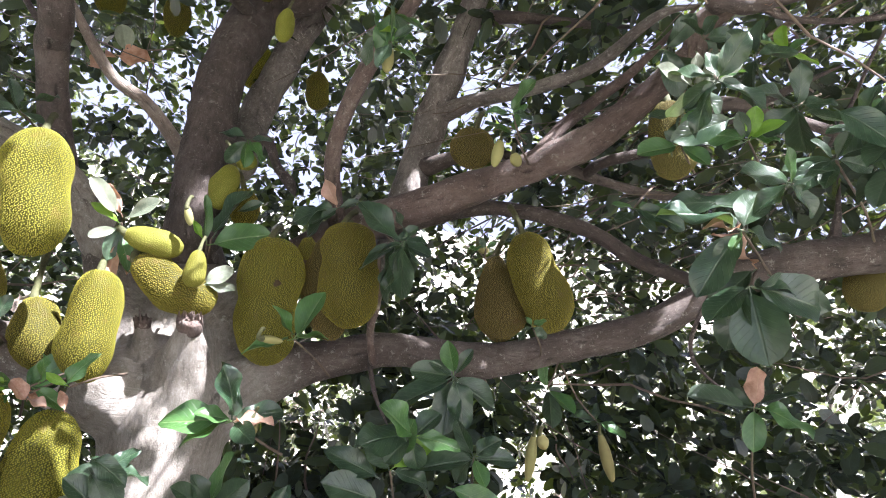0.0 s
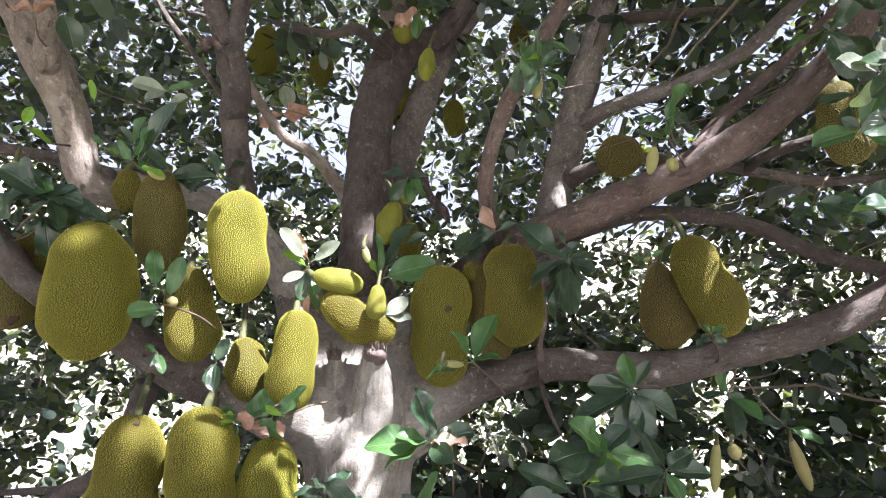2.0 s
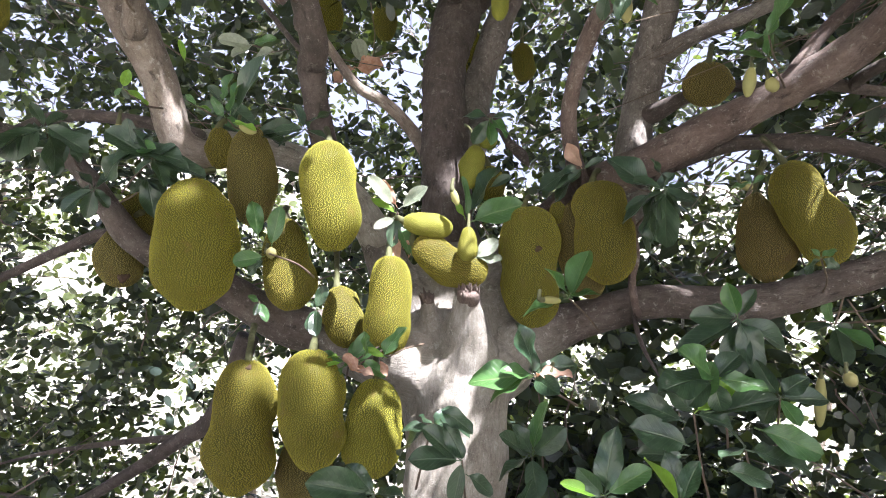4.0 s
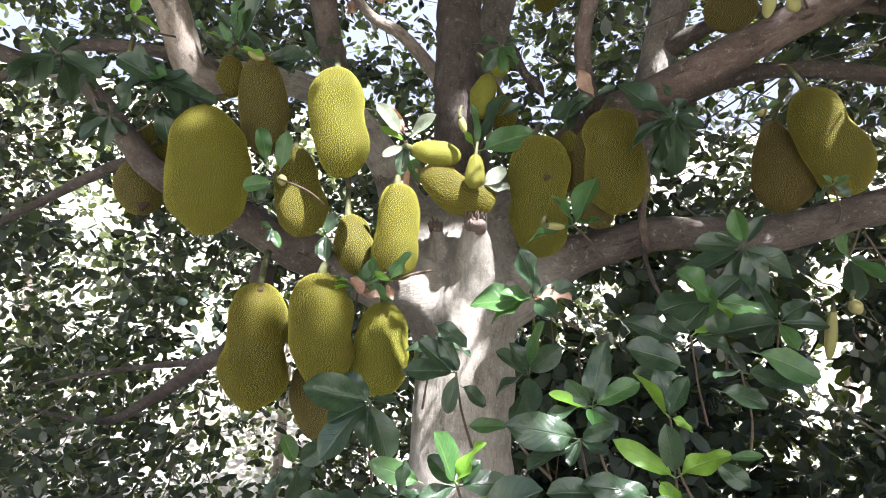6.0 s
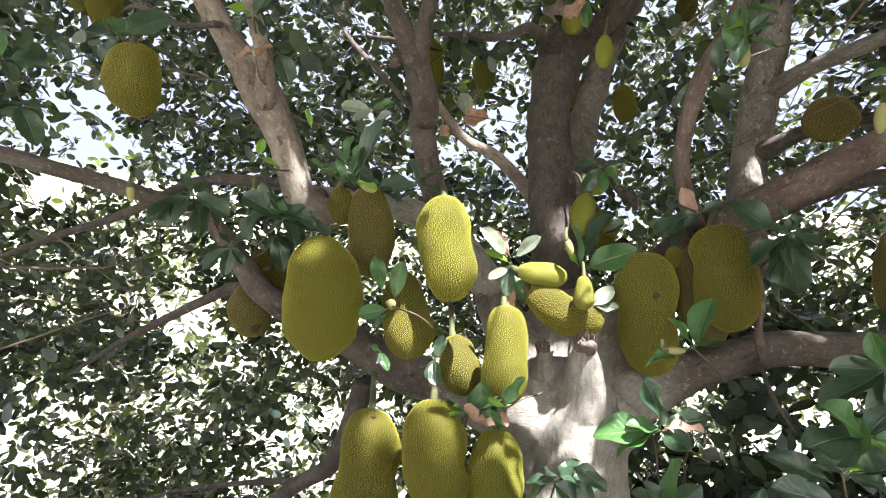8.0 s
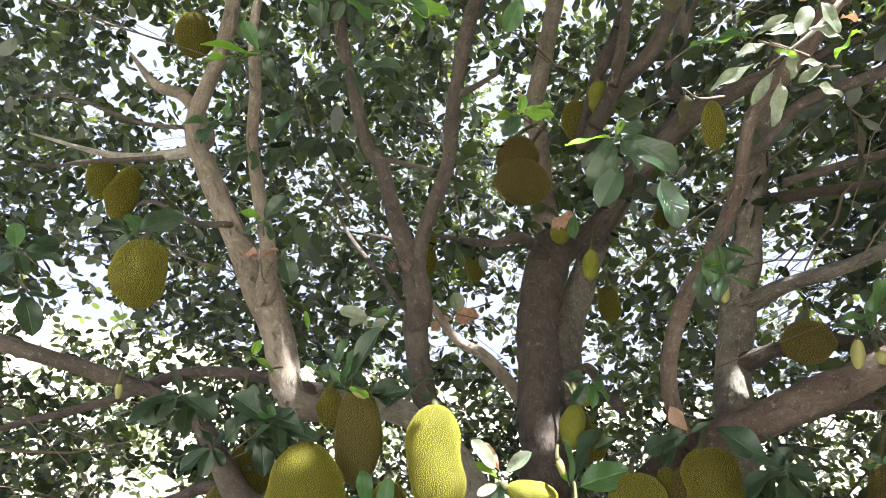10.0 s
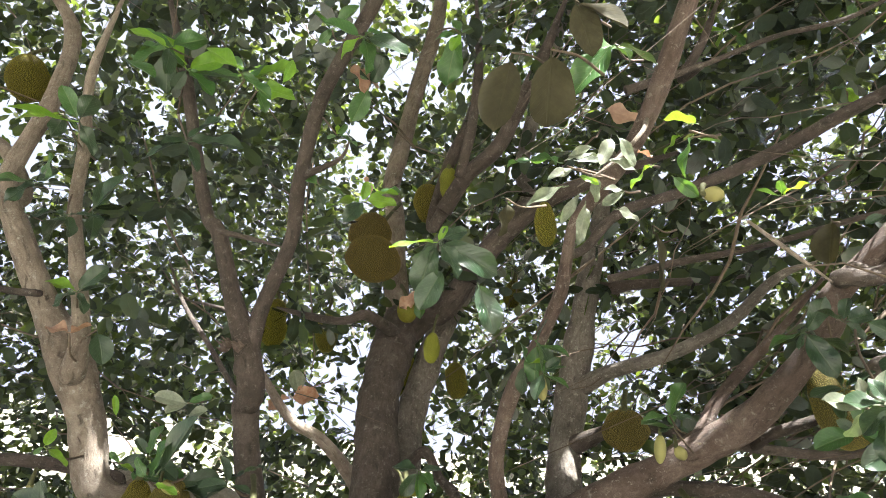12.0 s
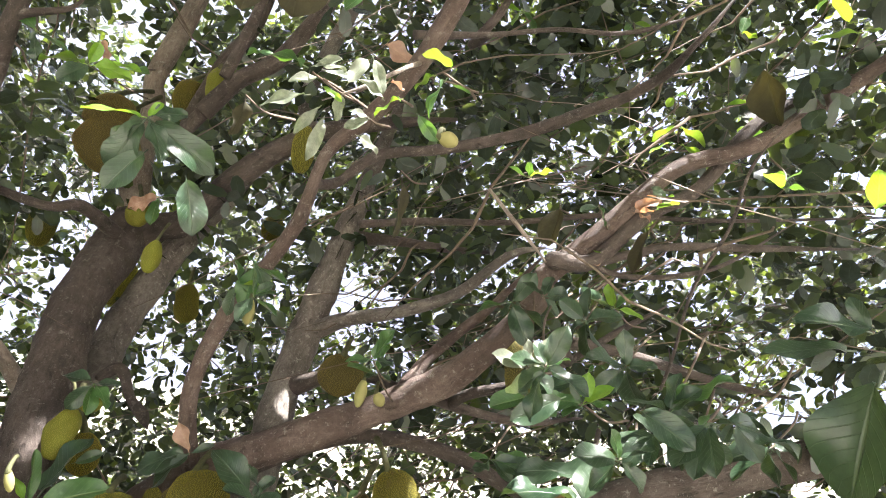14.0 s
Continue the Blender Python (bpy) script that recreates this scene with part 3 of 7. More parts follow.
def fork():
    """The trunk and the feet of its limbs and broken stubs, grown together into one skin."""
    limbs = [rows for rows in limbs_made if rows[0][3] > 0.13]
    runs = [spline(TRUNK, 0.03)]
    for rows in limbs:
        run = spline(rows, 0.02)
        far = np.r_[0, np.cumsum(np.linalg.norm(np.diff(run[:, :3], axis=0), axis=1))]
        run = run[far < 0.62]
        run[:, 3] = np.maximum(run[:, 3] * np.interp(far[: len(run)], (0, 0.2, 0.45, 0.62), (1.0, 1.10, 1.04, 0.86)), 0.012)
        runs.append(run)
    runs += [spline(stub_rows(*row), 0.012) for row in STUBS]
    verts, faces = [], []
    for rows in runs:
        me = tube("raw", rows, BARK_FORK, 26, 1.0, 0.05, 3.0)
        b = len(verts)
        verts += [tuple(v.co) for v in me.vertices]
        faces += [tuple(b + q for q in p.vertices) for p in me.polygons]
        bpy.data.meshes.remove(me)
    raw = new("raw", mesh("raw", verts, faces, BARK_FORK))
    weld = raw.modifiers.new("weld", "WELD")
    weld.merge_threshold = 0.0004
    grown = raw.modifiers.new("grown", "REMESH")
    grown.mode, grown.voxel_size = "VOXEL", 0.0125
    soft = raw.modifiers.new("soft", "SMOOTH")
    soft.factor, soft.iterations = 0.5, 16
    me = bpy.data.meshes.new_from_object(raw.evaluated_get(bpy.context.evaluated_depsgraph_get()))
    bpy.data.objects.remove(raw)
    me.name = "trunk"
    n = len(me.vertices)
    co, nor = np.empty(n * 3, np.float32), np.empty(n * 3, np.float32)
    me.vertices.foreach_get("co", co)
    me.vertices.foreach_get("normal", nor)
    co, nor = co.reshape(-1, 3).astype(float), nor.reshape(-1, 3)
    best, tone, uv = np.full(n, 1e9), np.zeros(n), np.zeros((n, 2))
    for k, rows in enumerate(runs):
        run = spline(rows, 0.012)
        way = np.gradient(run[:, :3], axis=0)
        way /= np.linalg.norm(way, axis=1)[:, None] + 1e-9
        far = np.r_[0, np.cumsum(np.linalg.norm(np.diff(run[:, :3], axis=0), axis=1))]
        for a in range(0, n, 4000):
            d = co[a : a + 4000, None] - run[None, :, :3]
            gap = np.linalg.norm(d, axis=2) - run[None, :, 3]
            near = gap.argmin(1)
            one = np.arange(len(near))
            val, off = gap[one, near], d[one, near]
            win = val < best[a : a + 4000]
            rear = np.cross(way[near], (1.0, 0.0, 0.0))
            rear /= np.linalg.norm(rear, axis=1)[:, None] + 1e-9
            turn = np.arctan2((off * np.cross(way[near], rear)).sum(1), (off * rear).sum(1))
            here = np.stack([turn * np.median(run[:, 3]), far[near]], 1)
            uv[a : a + 4000][win] = here[win]
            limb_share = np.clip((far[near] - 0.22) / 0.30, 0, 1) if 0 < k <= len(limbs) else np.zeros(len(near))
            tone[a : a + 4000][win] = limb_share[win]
            best[a : a + 4000][win] = val[win]
    lump = np.array([noise.noise(Vector(p * 6)) + 0.5 * noise.noise(Vector(p * 15)) + 0.35 * noise.noise(Vector((p[0] * 34, p[1] * 34, p[2] * 9))) for p in co])
    me.vertices.foreach_set("co", (co + nor * (lump * 0.006)[:, None]).astype(np.float32).ravel())
    layer = me.uv_layers.new(name="UVMap")
    loops = np.empty(len(me.loops), np.int32)
    me.loops.foreach_get("vertex_index", loops)
    layer.data.foreach_set("uv", uv[loops].astype(np.float32).ravel())
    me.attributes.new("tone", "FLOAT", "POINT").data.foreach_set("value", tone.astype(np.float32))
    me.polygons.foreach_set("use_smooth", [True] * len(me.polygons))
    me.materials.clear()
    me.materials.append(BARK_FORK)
    me.update()
    return part("trunk", me, tree, label="pale grey-brown trunk with flaring limbs")


def splintered(base, tip, r0, r1, seed):
    """The torn wood at the end of a broken branch."""
    base, tip = Vector(base), Vector(tip)
    way = (tip - base).normalized()
    ob = part("branch_stub", tube("branch_stub", [(*tip.lerp(base, 0.2), r1 * 0.9), (*tip, r1 * 0.92), (*(tip + way * 0.008), r1 * 0.6)], BARK_RED, 18, 0.006, 0.25, seed), tree, label="broken branch stub with splintered wood")
    rng = random.Random(seed)
    side = way.orthogonal().normalized()
    for k in range(22):
        q = Matrix.Rotation(k * 0.9, 3, way) @ side
        a = tip - way * 0.012 + q * r1 * rng.uniform(0.1, 0.9)
        b = a + way * rng.uniform(0.014, 0.050) + q * rng.uniform(-0.004, 0.012)
        part("splinter", tube("splinter", [(*a, 0.008), (*a.lerp(b, 0.6), 0.005), (*b, 0.001)], BARK_RED, 5, 0.01, 0.2, k), ob)


fork()
for k, row in enumerate(STUBS):
    splintered(*row, 5 + k)
splintered((-1.529, 1.908, 2.765), (-1.556, 1.851, 2.794), 0.026, 0.020, 8)
splintered((-1.584, 1.965, 2.764), (-1.633, 1.866, 2.812), 0.034, 0.030, 9)

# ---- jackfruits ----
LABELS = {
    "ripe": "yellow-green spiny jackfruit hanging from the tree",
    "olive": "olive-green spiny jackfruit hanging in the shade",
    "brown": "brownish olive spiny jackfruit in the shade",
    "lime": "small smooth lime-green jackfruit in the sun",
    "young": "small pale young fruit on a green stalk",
}
fruits_made = []
EYE_AREA = Vector((-0.1, -0.1, 1.65))
FRUIT_MIDDLES = {}


def jackfruit(top, bottom, profile, kind, stalk, label=""):
    """A fruit hung from top to bottom. profile: how far the rind bulges to either side at shares of its length."""
    k = len(fruits_made)
    fruits_made.append(kind)
    top, bottom = Vector(top), Vector(bottom)
    long, axis = (bottom - top).length, (bottom - top).normalized()
    young = kind == "young"
    ob = thing("young_fruit" if young else "jackfruit", top, label or LABELS[kind], "fruit", "young fruits on the tree" if young else "jackfruits on the tree")
    FRUIT_MIDDLES[ob] = (top + bottom) / 2
    side = axis.cross((top + bottom) / 2 - EYE_AREA).normalized()
    m = Matrix.Translation(top) @ Matrix((side, axis.cross(side), axis)).transposed().to_4x4()
    rng = np.random.RandomState(k + 11)
    ph = rng.uniform(0, 6, 6)
    grid = np.linspace(0, 1, 201)
    cap = lambda s: np.sin(math.pi * np.clip(s, 0.0006, 0.9994)) ** 0.42
    at = np.array([p[0] for p in profile])
    halves = []
    for column in (1, 2):
        run = np.interp(grid, at, np.array([p[column] for p in profile]) / cap(at))
        blur = np.exp(-((np.arange(-24, 25) / 6.0) ** 2))
        halves.append(np.convolve(np.pad(run, 24, mode="edge"), blur / blur.sum(), "valid"))
    width = (halves[0] + halves[1]).max()
    lumps = 0.35 if young else 1.0

    def surface(s, a):
        """The rind at s along the fruit and the angle a round it."""
        left, right = np.interp(s, grid, halves[0]), np.interp(s, grid, halves[1])
        r = (left + right) / 2 * cap(s)
        r = r * (1 + lumps * (0.022 * np.sin(2 * a + ph[0] + 4 * s) + 0.026 * np.sin(3 * a + ph[1] - 7 * s) + 0.022 * np.sin(a + ph[2] + 11 * s) + 0.018 * np.sin(5 * a + ph[3] + 9 * s) + 0.014 * np.sin(4 * a + ph[5] - 17 * s)))
        return np.stack([r * np.cos(a) + (right - left) / 2 * cap(s), 0.94 * r * np.sin(a), s * long], -1)

    rows, cols = (34, 36) if width > 0.1 else (18, 18)
    S, A = np.meshgrid((1 - np.cos(np.linspace(0, math.pi, rows + 1))) * 0.5, np.arange(cols) * 2 * math.pi / cols, indexing="ij")
    verts = surface(S, A).reshape(-1, 3)
    faces = [(j * cols + i, j * cols + (i + 1) % cols, (j + 1) * cols + (i + 1) % cols, (j + 1) * cols + i) for j in range(rows) for i in range(cols)]
    uvs = np.zeros((len(verts), 2))
    flat = len(faces)
    if not young:
        # spines, set in the spiral in which they grow
        gap = 0.0063 if width > 0.13 else 0.0054
        fine = np.linspace(0.004, 0.996, 400)
        girth = np.linalg.norm(surface(fine, np.zeros(400)) - surface(fine, np.full(400, math.pi)), axis=1) * math.pi / 2
        length = np.linalg.norm(np.diff(surface(fine, np.full(400, 1.0)), axis=0), axis=1)
        area = np.r_[0, np.cumsum((girth[1:] + girth[:-1]) * length)]
        count = int(area[-1] / (gap * gap * 0.87))
        s = np.interp((np.arange(count) + 0.5) / count * area[-1], area, fine)
        a = np.arange(count) * 2.399963 + rng.normal(0, 0.12, count) * gap / np.interp(s, fine, girth) * 6.28
        s = np.clip(s + rng.normal(0, 0.10, count) * gap / long, 0.003, 0.997)
        c = surface(s, a)
        du, dv = surface(s, a + 0.01) - c, surface(s + 0.002, a) - c
        du /= np.linalg.norm(du, axis=1)[:, None] + 1e-12
        nor = np.cross(du, dv)
        nor /= np.linalg.norm(nor, axis=1)[:, None] + 1e-12
        dv = np.cross(nor, du)
        size = (gap * rng.uniform(0.82, 1.18, count))[:, None]
        high = 0.22 if kind == "lime" else 0.46
        tips = c + nor * size * high + (du * rng.normal(0, 0.10, (count, 1)) + dv * rng.normal(0.12, 0.10, (count, 1))) * size
        twist, n = rng.uniform(0, 6.28, count), 4
        ring = [c - nor * 0.0008 + (du * np.cos(twist + q * 2 * math.pi / n)[:, None] + dv * np.sin(twist + q * 2 * math.pi / n)[:, None]) * size * 0.62 for q in range(n)]
        extra = np.stack([*ring, tips], 1).reshape(-1, 3)
        b0 = len(verts) + np.arange(count)[:, None] * (n + 1)
        tri = np.concatenate([np.concatenate([b0 + q, b0 + (q + 1) % n, b0 + n], 1) for q in range(n)])
        verts = np.vstack([verts, extra])
        faces += tri.tolist()
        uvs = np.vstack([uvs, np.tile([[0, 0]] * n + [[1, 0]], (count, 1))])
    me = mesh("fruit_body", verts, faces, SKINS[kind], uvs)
    me.polygons.foreach_set("use_smooth", [True] * flat + [False] * (len(faces) - flat))
    part("body", me, ob, m)
    stalk = Vector(stalk)
    mid = top.lerp(stalk, 0.5) + Vector((0, 0, 0.012))
    r0 = 0.006 if young or width < 0.1 else 0.011
    inn = top + axis * min(0.02, long * 0.2)
    me = tube("stalk", [(*inn, r0 * 1.7), (*top, r0 * 1.3), (*mid, r0), (*stalk, r0 * 1.25)], STALK, 9, 0.015, 0.12, k)
    part("stalk", me, ob, label="green-brown stalk")
    return ob


jackfruit((-1.725, 1.621, 2.008), (-1.702, 1.630, 1.551), [(0.08, 0.072, 0.075), (0.22, 0.108, 0.133), (0.34, 0.116, 0.143), (0.46, 0.128, 0.150), (0.67, 0.130, 0.148), (0.83, 0.108, 0.128), (0.93, 0.059, 0.078)], "ripe", (-1.723, 1.700, 2.061), "large olive-green jackfruit hanging from a limb in half shade")
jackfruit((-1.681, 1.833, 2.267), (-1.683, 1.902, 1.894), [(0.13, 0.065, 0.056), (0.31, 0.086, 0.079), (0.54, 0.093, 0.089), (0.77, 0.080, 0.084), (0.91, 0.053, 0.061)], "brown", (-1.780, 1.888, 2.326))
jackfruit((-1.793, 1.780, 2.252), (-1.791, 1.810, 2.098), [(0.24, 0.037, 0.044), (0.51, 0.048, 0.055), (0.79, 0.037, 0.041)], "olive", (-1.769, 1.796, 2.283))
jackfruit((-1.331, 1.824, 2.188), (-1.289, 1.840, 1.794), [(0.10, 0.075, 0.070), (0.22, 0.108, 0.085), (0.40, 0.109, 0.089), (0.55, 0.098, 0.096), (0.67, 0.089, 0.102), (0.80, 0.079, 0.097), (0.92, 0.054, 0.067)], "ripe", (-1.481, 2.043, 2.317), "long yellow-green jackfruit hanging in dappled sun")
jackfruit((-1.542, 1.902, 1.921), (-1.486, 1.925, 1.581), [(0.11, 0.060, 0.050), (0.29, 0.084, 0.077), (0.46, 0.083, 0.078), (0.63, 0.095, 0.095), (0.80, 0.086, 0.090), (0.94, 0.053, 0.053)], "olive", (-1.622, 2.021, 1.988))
jackfruit((-1.133, 1.977, 1.797), (-1.100, 1.990, 1.445), [(0.08, 0.049, 0.058), (0.22, 0.067, 0.073), (0.40, 0.073, 0.074), (0.58, 0.085, 0.074), (0.75, 0.094, 0.072), (0.90, 0.072, 0.052)], "ripe", (-1.249, 2.220, 2.026), "pear-shaped yellow-green jackfruit against the sunlit trunk")
jackfruit((-1.391, 2.076, 1.686), (-1.327, 2.103, 1.456), [(0.19, 0.054, 0.063), (0.45, 0.079, 0.073), (0.74, 0.075, 0.073), (0.89, 0.051, 0.055)], "olive", (-1.493, 2.220, 1.862))
jackfruit((-1.059, 2.024, 1.852), (-0.806, 2.131, 1.748), [(0.12, 0.055, 0.050), (0.30, 0.080, 0.061), (0.50, 0.091, 0.047), (0.70, 0.083, 0.050), (0.88, 0.058, 0.055)], "ripe", (-1.118, 2.134, 1.944), "bean-shaped yellow-green jackfruit lying on the fork")
jackfruit((-1.089, 1.980, 1.929), (-0.920, 2.052, 1.911), [(0.15, 0.033, 0.030), (0.50, 0.041, 0.042), (0.85, 0.037, 0.037)], "lime", (-1.153, 2.032, 1.938))
jackfruit((-0.844, 2.006, 1.911), (-0.844, 2.006, 1.788), [(0.20, 0.025, 0.025), (0.50, 0.032, 0.034), (0.80, 0.032, 0.034)], "lime", (-0.876, 2.100, 1.974))
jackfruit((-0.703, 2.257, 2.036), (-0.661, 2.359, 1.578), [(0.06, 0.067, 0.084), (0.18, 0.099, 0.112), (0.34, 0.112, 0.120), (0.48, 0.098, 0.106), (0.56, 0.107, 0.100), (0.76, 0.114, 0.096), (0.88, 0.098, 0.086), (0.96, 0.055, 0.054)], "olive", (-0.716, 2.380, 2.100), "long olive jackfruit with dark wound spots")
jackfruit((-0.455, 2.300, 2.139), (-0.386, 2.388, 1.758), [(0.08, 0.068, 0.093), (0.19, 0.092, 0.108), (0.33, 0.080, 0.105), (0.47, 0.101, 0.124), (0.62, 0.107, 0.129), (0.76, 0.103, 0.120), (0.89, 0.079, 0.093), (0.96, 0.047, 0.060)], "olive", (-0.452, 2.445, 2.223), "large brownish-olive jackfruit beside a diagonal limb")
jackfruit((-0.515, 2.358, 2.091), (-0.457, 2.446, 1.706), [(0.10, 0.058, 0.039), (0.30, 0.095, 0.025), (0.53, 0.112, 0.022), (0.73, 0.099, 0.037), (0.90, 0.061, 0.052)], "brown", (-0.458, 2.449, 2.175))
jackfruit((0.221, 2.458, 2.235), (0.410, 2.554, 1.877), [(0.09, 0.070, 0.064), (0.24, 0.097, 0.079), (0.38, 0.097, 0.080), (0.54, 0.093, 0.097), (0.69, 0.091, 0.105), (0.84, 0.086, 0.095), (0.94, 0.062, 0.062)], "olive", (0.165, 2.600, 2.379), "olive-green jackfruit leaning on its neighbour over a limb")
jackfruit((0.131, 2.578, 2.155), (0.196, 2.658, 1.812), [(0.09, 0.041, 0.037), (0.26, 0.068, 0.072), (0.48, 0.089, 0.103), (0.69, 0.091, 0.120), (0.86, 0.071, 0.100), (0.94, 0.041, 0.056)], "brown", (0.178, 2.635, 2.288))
jackfruit((-1.522, 1.743, 1.399), (-1.521, 1.742, 0.951), [(0.07, 0.069, 0.066), (0.20, 0.096, 0.095), (0.36, 0.100, 0.108), (0.50, 0.098, 0.100), (0.62, 0.114, 0.119), (0.76, 0.112, 0.128), (0.90, 0.077, 0.091), (0.96, 0.041, 0.044)], "ripe", (-1.681, 1.971, 1.513), "long olive-green jackfruit hanging below a limb")
jackfruit((-1.282, 1.760, 1.451), (-1.255, 1.770, 1.061), [(0.09, 0.075, 0.065), (0.24, 0.108, 0.097), (0.39, 0.116, 0.106), (0.54, 0.109, 0.098), (0.72, 0.093, 0.112), (0.89, 0.059, 0.079)], "ripe", (-1.448, 2.055, 1.527))
jackfruit((-1.104, 1.891, 1.364), (-1.102, 1.891, 1.037), [(0.10, 0.059, 0.062), (0.24, 0.081, 0.090), (0.41, 0.087, 0.091), (0.63, 0.097, 0.092), (0.82, 0.088, 0.086), (0.93, 0.054, 0.059)], "ripe", (-1.212, 2.088, 1.444))
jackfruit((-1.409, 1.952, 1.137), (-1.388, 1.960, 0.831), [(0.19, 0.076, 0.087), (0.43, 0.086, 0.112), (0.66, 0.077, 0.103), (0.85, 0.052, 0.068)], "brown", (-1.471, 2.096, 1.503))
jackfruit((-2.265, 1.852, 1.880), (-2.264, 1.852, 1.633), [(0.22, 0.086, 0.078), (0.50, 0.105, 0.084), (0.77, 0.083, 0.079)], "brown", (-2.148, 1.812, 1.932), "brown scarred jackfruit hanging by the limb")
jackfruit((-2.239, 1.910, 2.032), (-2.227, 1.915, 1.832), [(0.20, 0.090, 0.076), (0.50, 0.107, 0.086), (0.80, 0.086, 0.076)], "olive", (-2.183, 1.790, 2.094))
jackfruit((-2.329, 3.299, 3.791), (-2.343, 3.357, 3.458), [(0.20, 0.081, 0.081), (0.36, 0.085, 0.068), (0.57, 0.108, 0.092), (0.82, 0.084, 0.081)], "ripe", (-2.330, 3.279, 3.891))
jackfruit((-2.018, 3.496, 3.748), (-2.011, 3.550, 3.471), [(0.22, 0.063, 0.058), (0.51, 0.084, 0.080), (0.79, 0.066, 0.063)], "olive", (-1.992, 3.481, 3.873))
jackfruit((-1.120, 2.651, 3.379), (-1.119, 2.686, 3.256), [(0.15, 0.038, 0.038), (0.50, 0.057, 0.057), (0.85, 0.040, 0.040)], "lime", (-1.222, 2.813, 3.558))
jackfruit((-0.891, 2.417, 3.066), (-0.900, 2.440, 2.919), [(0.15, 0.026, 0.026), (0.50, 0.040, 0.040), (0.85, 0.028, 0.028)], "lime", (-0.897, 2.501, 3.199))
jackfruit((-0.924, 2.298, 2.301), (-0.947, 2.288, 2.120), [(0.23, 0.045, 0.043), (0.51, 0.057, 0.044), (0.80, 0.038, 0.037)], "lime", (-0.975, 2.425, 2.417))
jackfruit((-0.936, 2.305, 2.336), (-0.851, 2.341, 2.335), [(0.20, 0.027, 0.027), (0.50, 0.036, 0.036), (0.80, 0.029, 0.029)], "lime", (-1.011, 2.390, 2.427))
jackfruit((-0.890, 2.370, 2.236), (-0.874, 2.415, 2.095), [(0.15, 0.039, 0.039), (0.50, 0.059, 0.059), (0.85, 0.042, 0.042)], "ripe", (-0.977, 2.433, 2.353))
jackfruit((-1.264, 3.085, 3.260), (-1.281, 3.143, 3.005), [(0.12, 0.052, 0.049), (0.22, 0.075, 0.070), (0.40, 0.068, 0.072), (0.62, 0.080, 0.080), (0.90, 0.052, 0.057)], "ripe", (-1.234, 3.085, 3.312))
jackfruit((-1.068, 3.556, 3.358), (-1.050, 3.599, 3.127), [(0.12, 0.048, 0.045), (0.22, 0.068, 0.063), (0.40, 0.062, 0.065), (0.62, 0.072, 0.072), (0.90, 0.048, 0.052)], "olive", (-1.062, 3.520, 3.463))
jackfruit((-2.425, 1.217, 2.724), (-2.513, 1.340, 2.478), [(0.11, 0.073, 0.077), (0.33, 0.109, 0.095), (0.57, 0.115, 0.096), (0.78, 0.097, 0.088), (0.92, 0.048, 0.052)], "olive", (-2.571, 1.331, 2.880), "single olive-green jackfruit hanging high in the crown")
jackfruit((-3.369, 1.469, 3.456), (-3.399, 1.530, 3.253), [(0.24, 0.067, 0.076), (0.52, 0.079, 0.096), (0.81, 0.053, 0.068)], "olive", (-3.185, 1.517, 3.410))
jackfruit((-3.137, 1.494, 3.385), (-3.210, 1.557, 3.106), [(0.15, 0.052, 0.063), (0.31, 0.065, 0.059), (0.57, 0.096, 0.071), (0.84, 0.063, 0.052)], "ripe", (-3.068, 1.606, 3.435))
jackfruit((-1.280, 2.456, 3.693), (-1.319, 2.587, 3.468), [(0.11, 0.100, 0.083), (0.31, 0.136, 0.134), (0.53, 0.148, 0.150), (0.74, 0.126, 0.141), (0.92, 0.064, 0.086)], "brown", (-1.273, 2.773, 4.128), "round brown-green jackfruit on the upright stem")
jackfruit((-1.317, 2.447, 3.842), (-1.334, 2.551, 3.671), [(0.19, 0.086, 0.083), (0.48, 0.113, 0.108), (0.76, 0.119, 0.113)], "brown", (-1.325, 2.774, 4.157))
jackfruit((-0.705, 3.775, 4.065), (-0.730, 3.835, 3.872), [(0.28, 0.058, 0.059), (0.63, 0.067, 0.065)], "ripe", (-0.687, 3.738, 4.173))
jackfruit((0.656, 2.146, 2.719), (0.720, 2.210, 2.447), [(0.19, 0.058, 0.059), (0.47, 0.073, 0.077), (0.79, 0.066, 0.087)], "brown", (0.640, 2.229, 2.839), "dark olive jackfruit hanging beneath the diagonal limb")
jackfruit((-0.820, 2.280, 3.968), (-0.843, 2.371, 3.813), [(0.17, 0.037, 0.038), (0.47, 0.048, 0.051), (0.78, 0.040, 0.044)], "lime", (-0.874, 2.375, 4.147))
jackfruit((-0.968, 2.382, 3.948), (-0.991, 2.491, 3.768), [(0.19, 0.062, 0.074), (0.50, 0.071, 0.084), (0.81, 0.053, 0.062)], "olive", (-0.887, 2.422, 4.054))
jackfruit((-0.288, 1.924, 3.420), (-0.292, 2.023, 3.258), [(0.15, 0.030, 0.030), (0.50, 0.045, 0.045), (0.85, 0.032, 0.032)], "olive", (-0.287, 2.018, 3.563))
jackfruit((1.556, 2.452, 2.309), (1.586, 2.494, 2.124), [(0.15, 0.055, 0.055), (0.50, 0.084, 0.084), (0.85, 0.059, 0.059)], "brown", (1.543, 2.417, 2.349))
jackfruit((-3.017, 1.447, 4.419), (-3.054, 1.576, 4.197), [(0.21, 0.082, 0.081), (0.53, 0.110, 0.107), (0.81, 0.084, 0.085)], "olive", (-2.940, 1.471, 4.471))
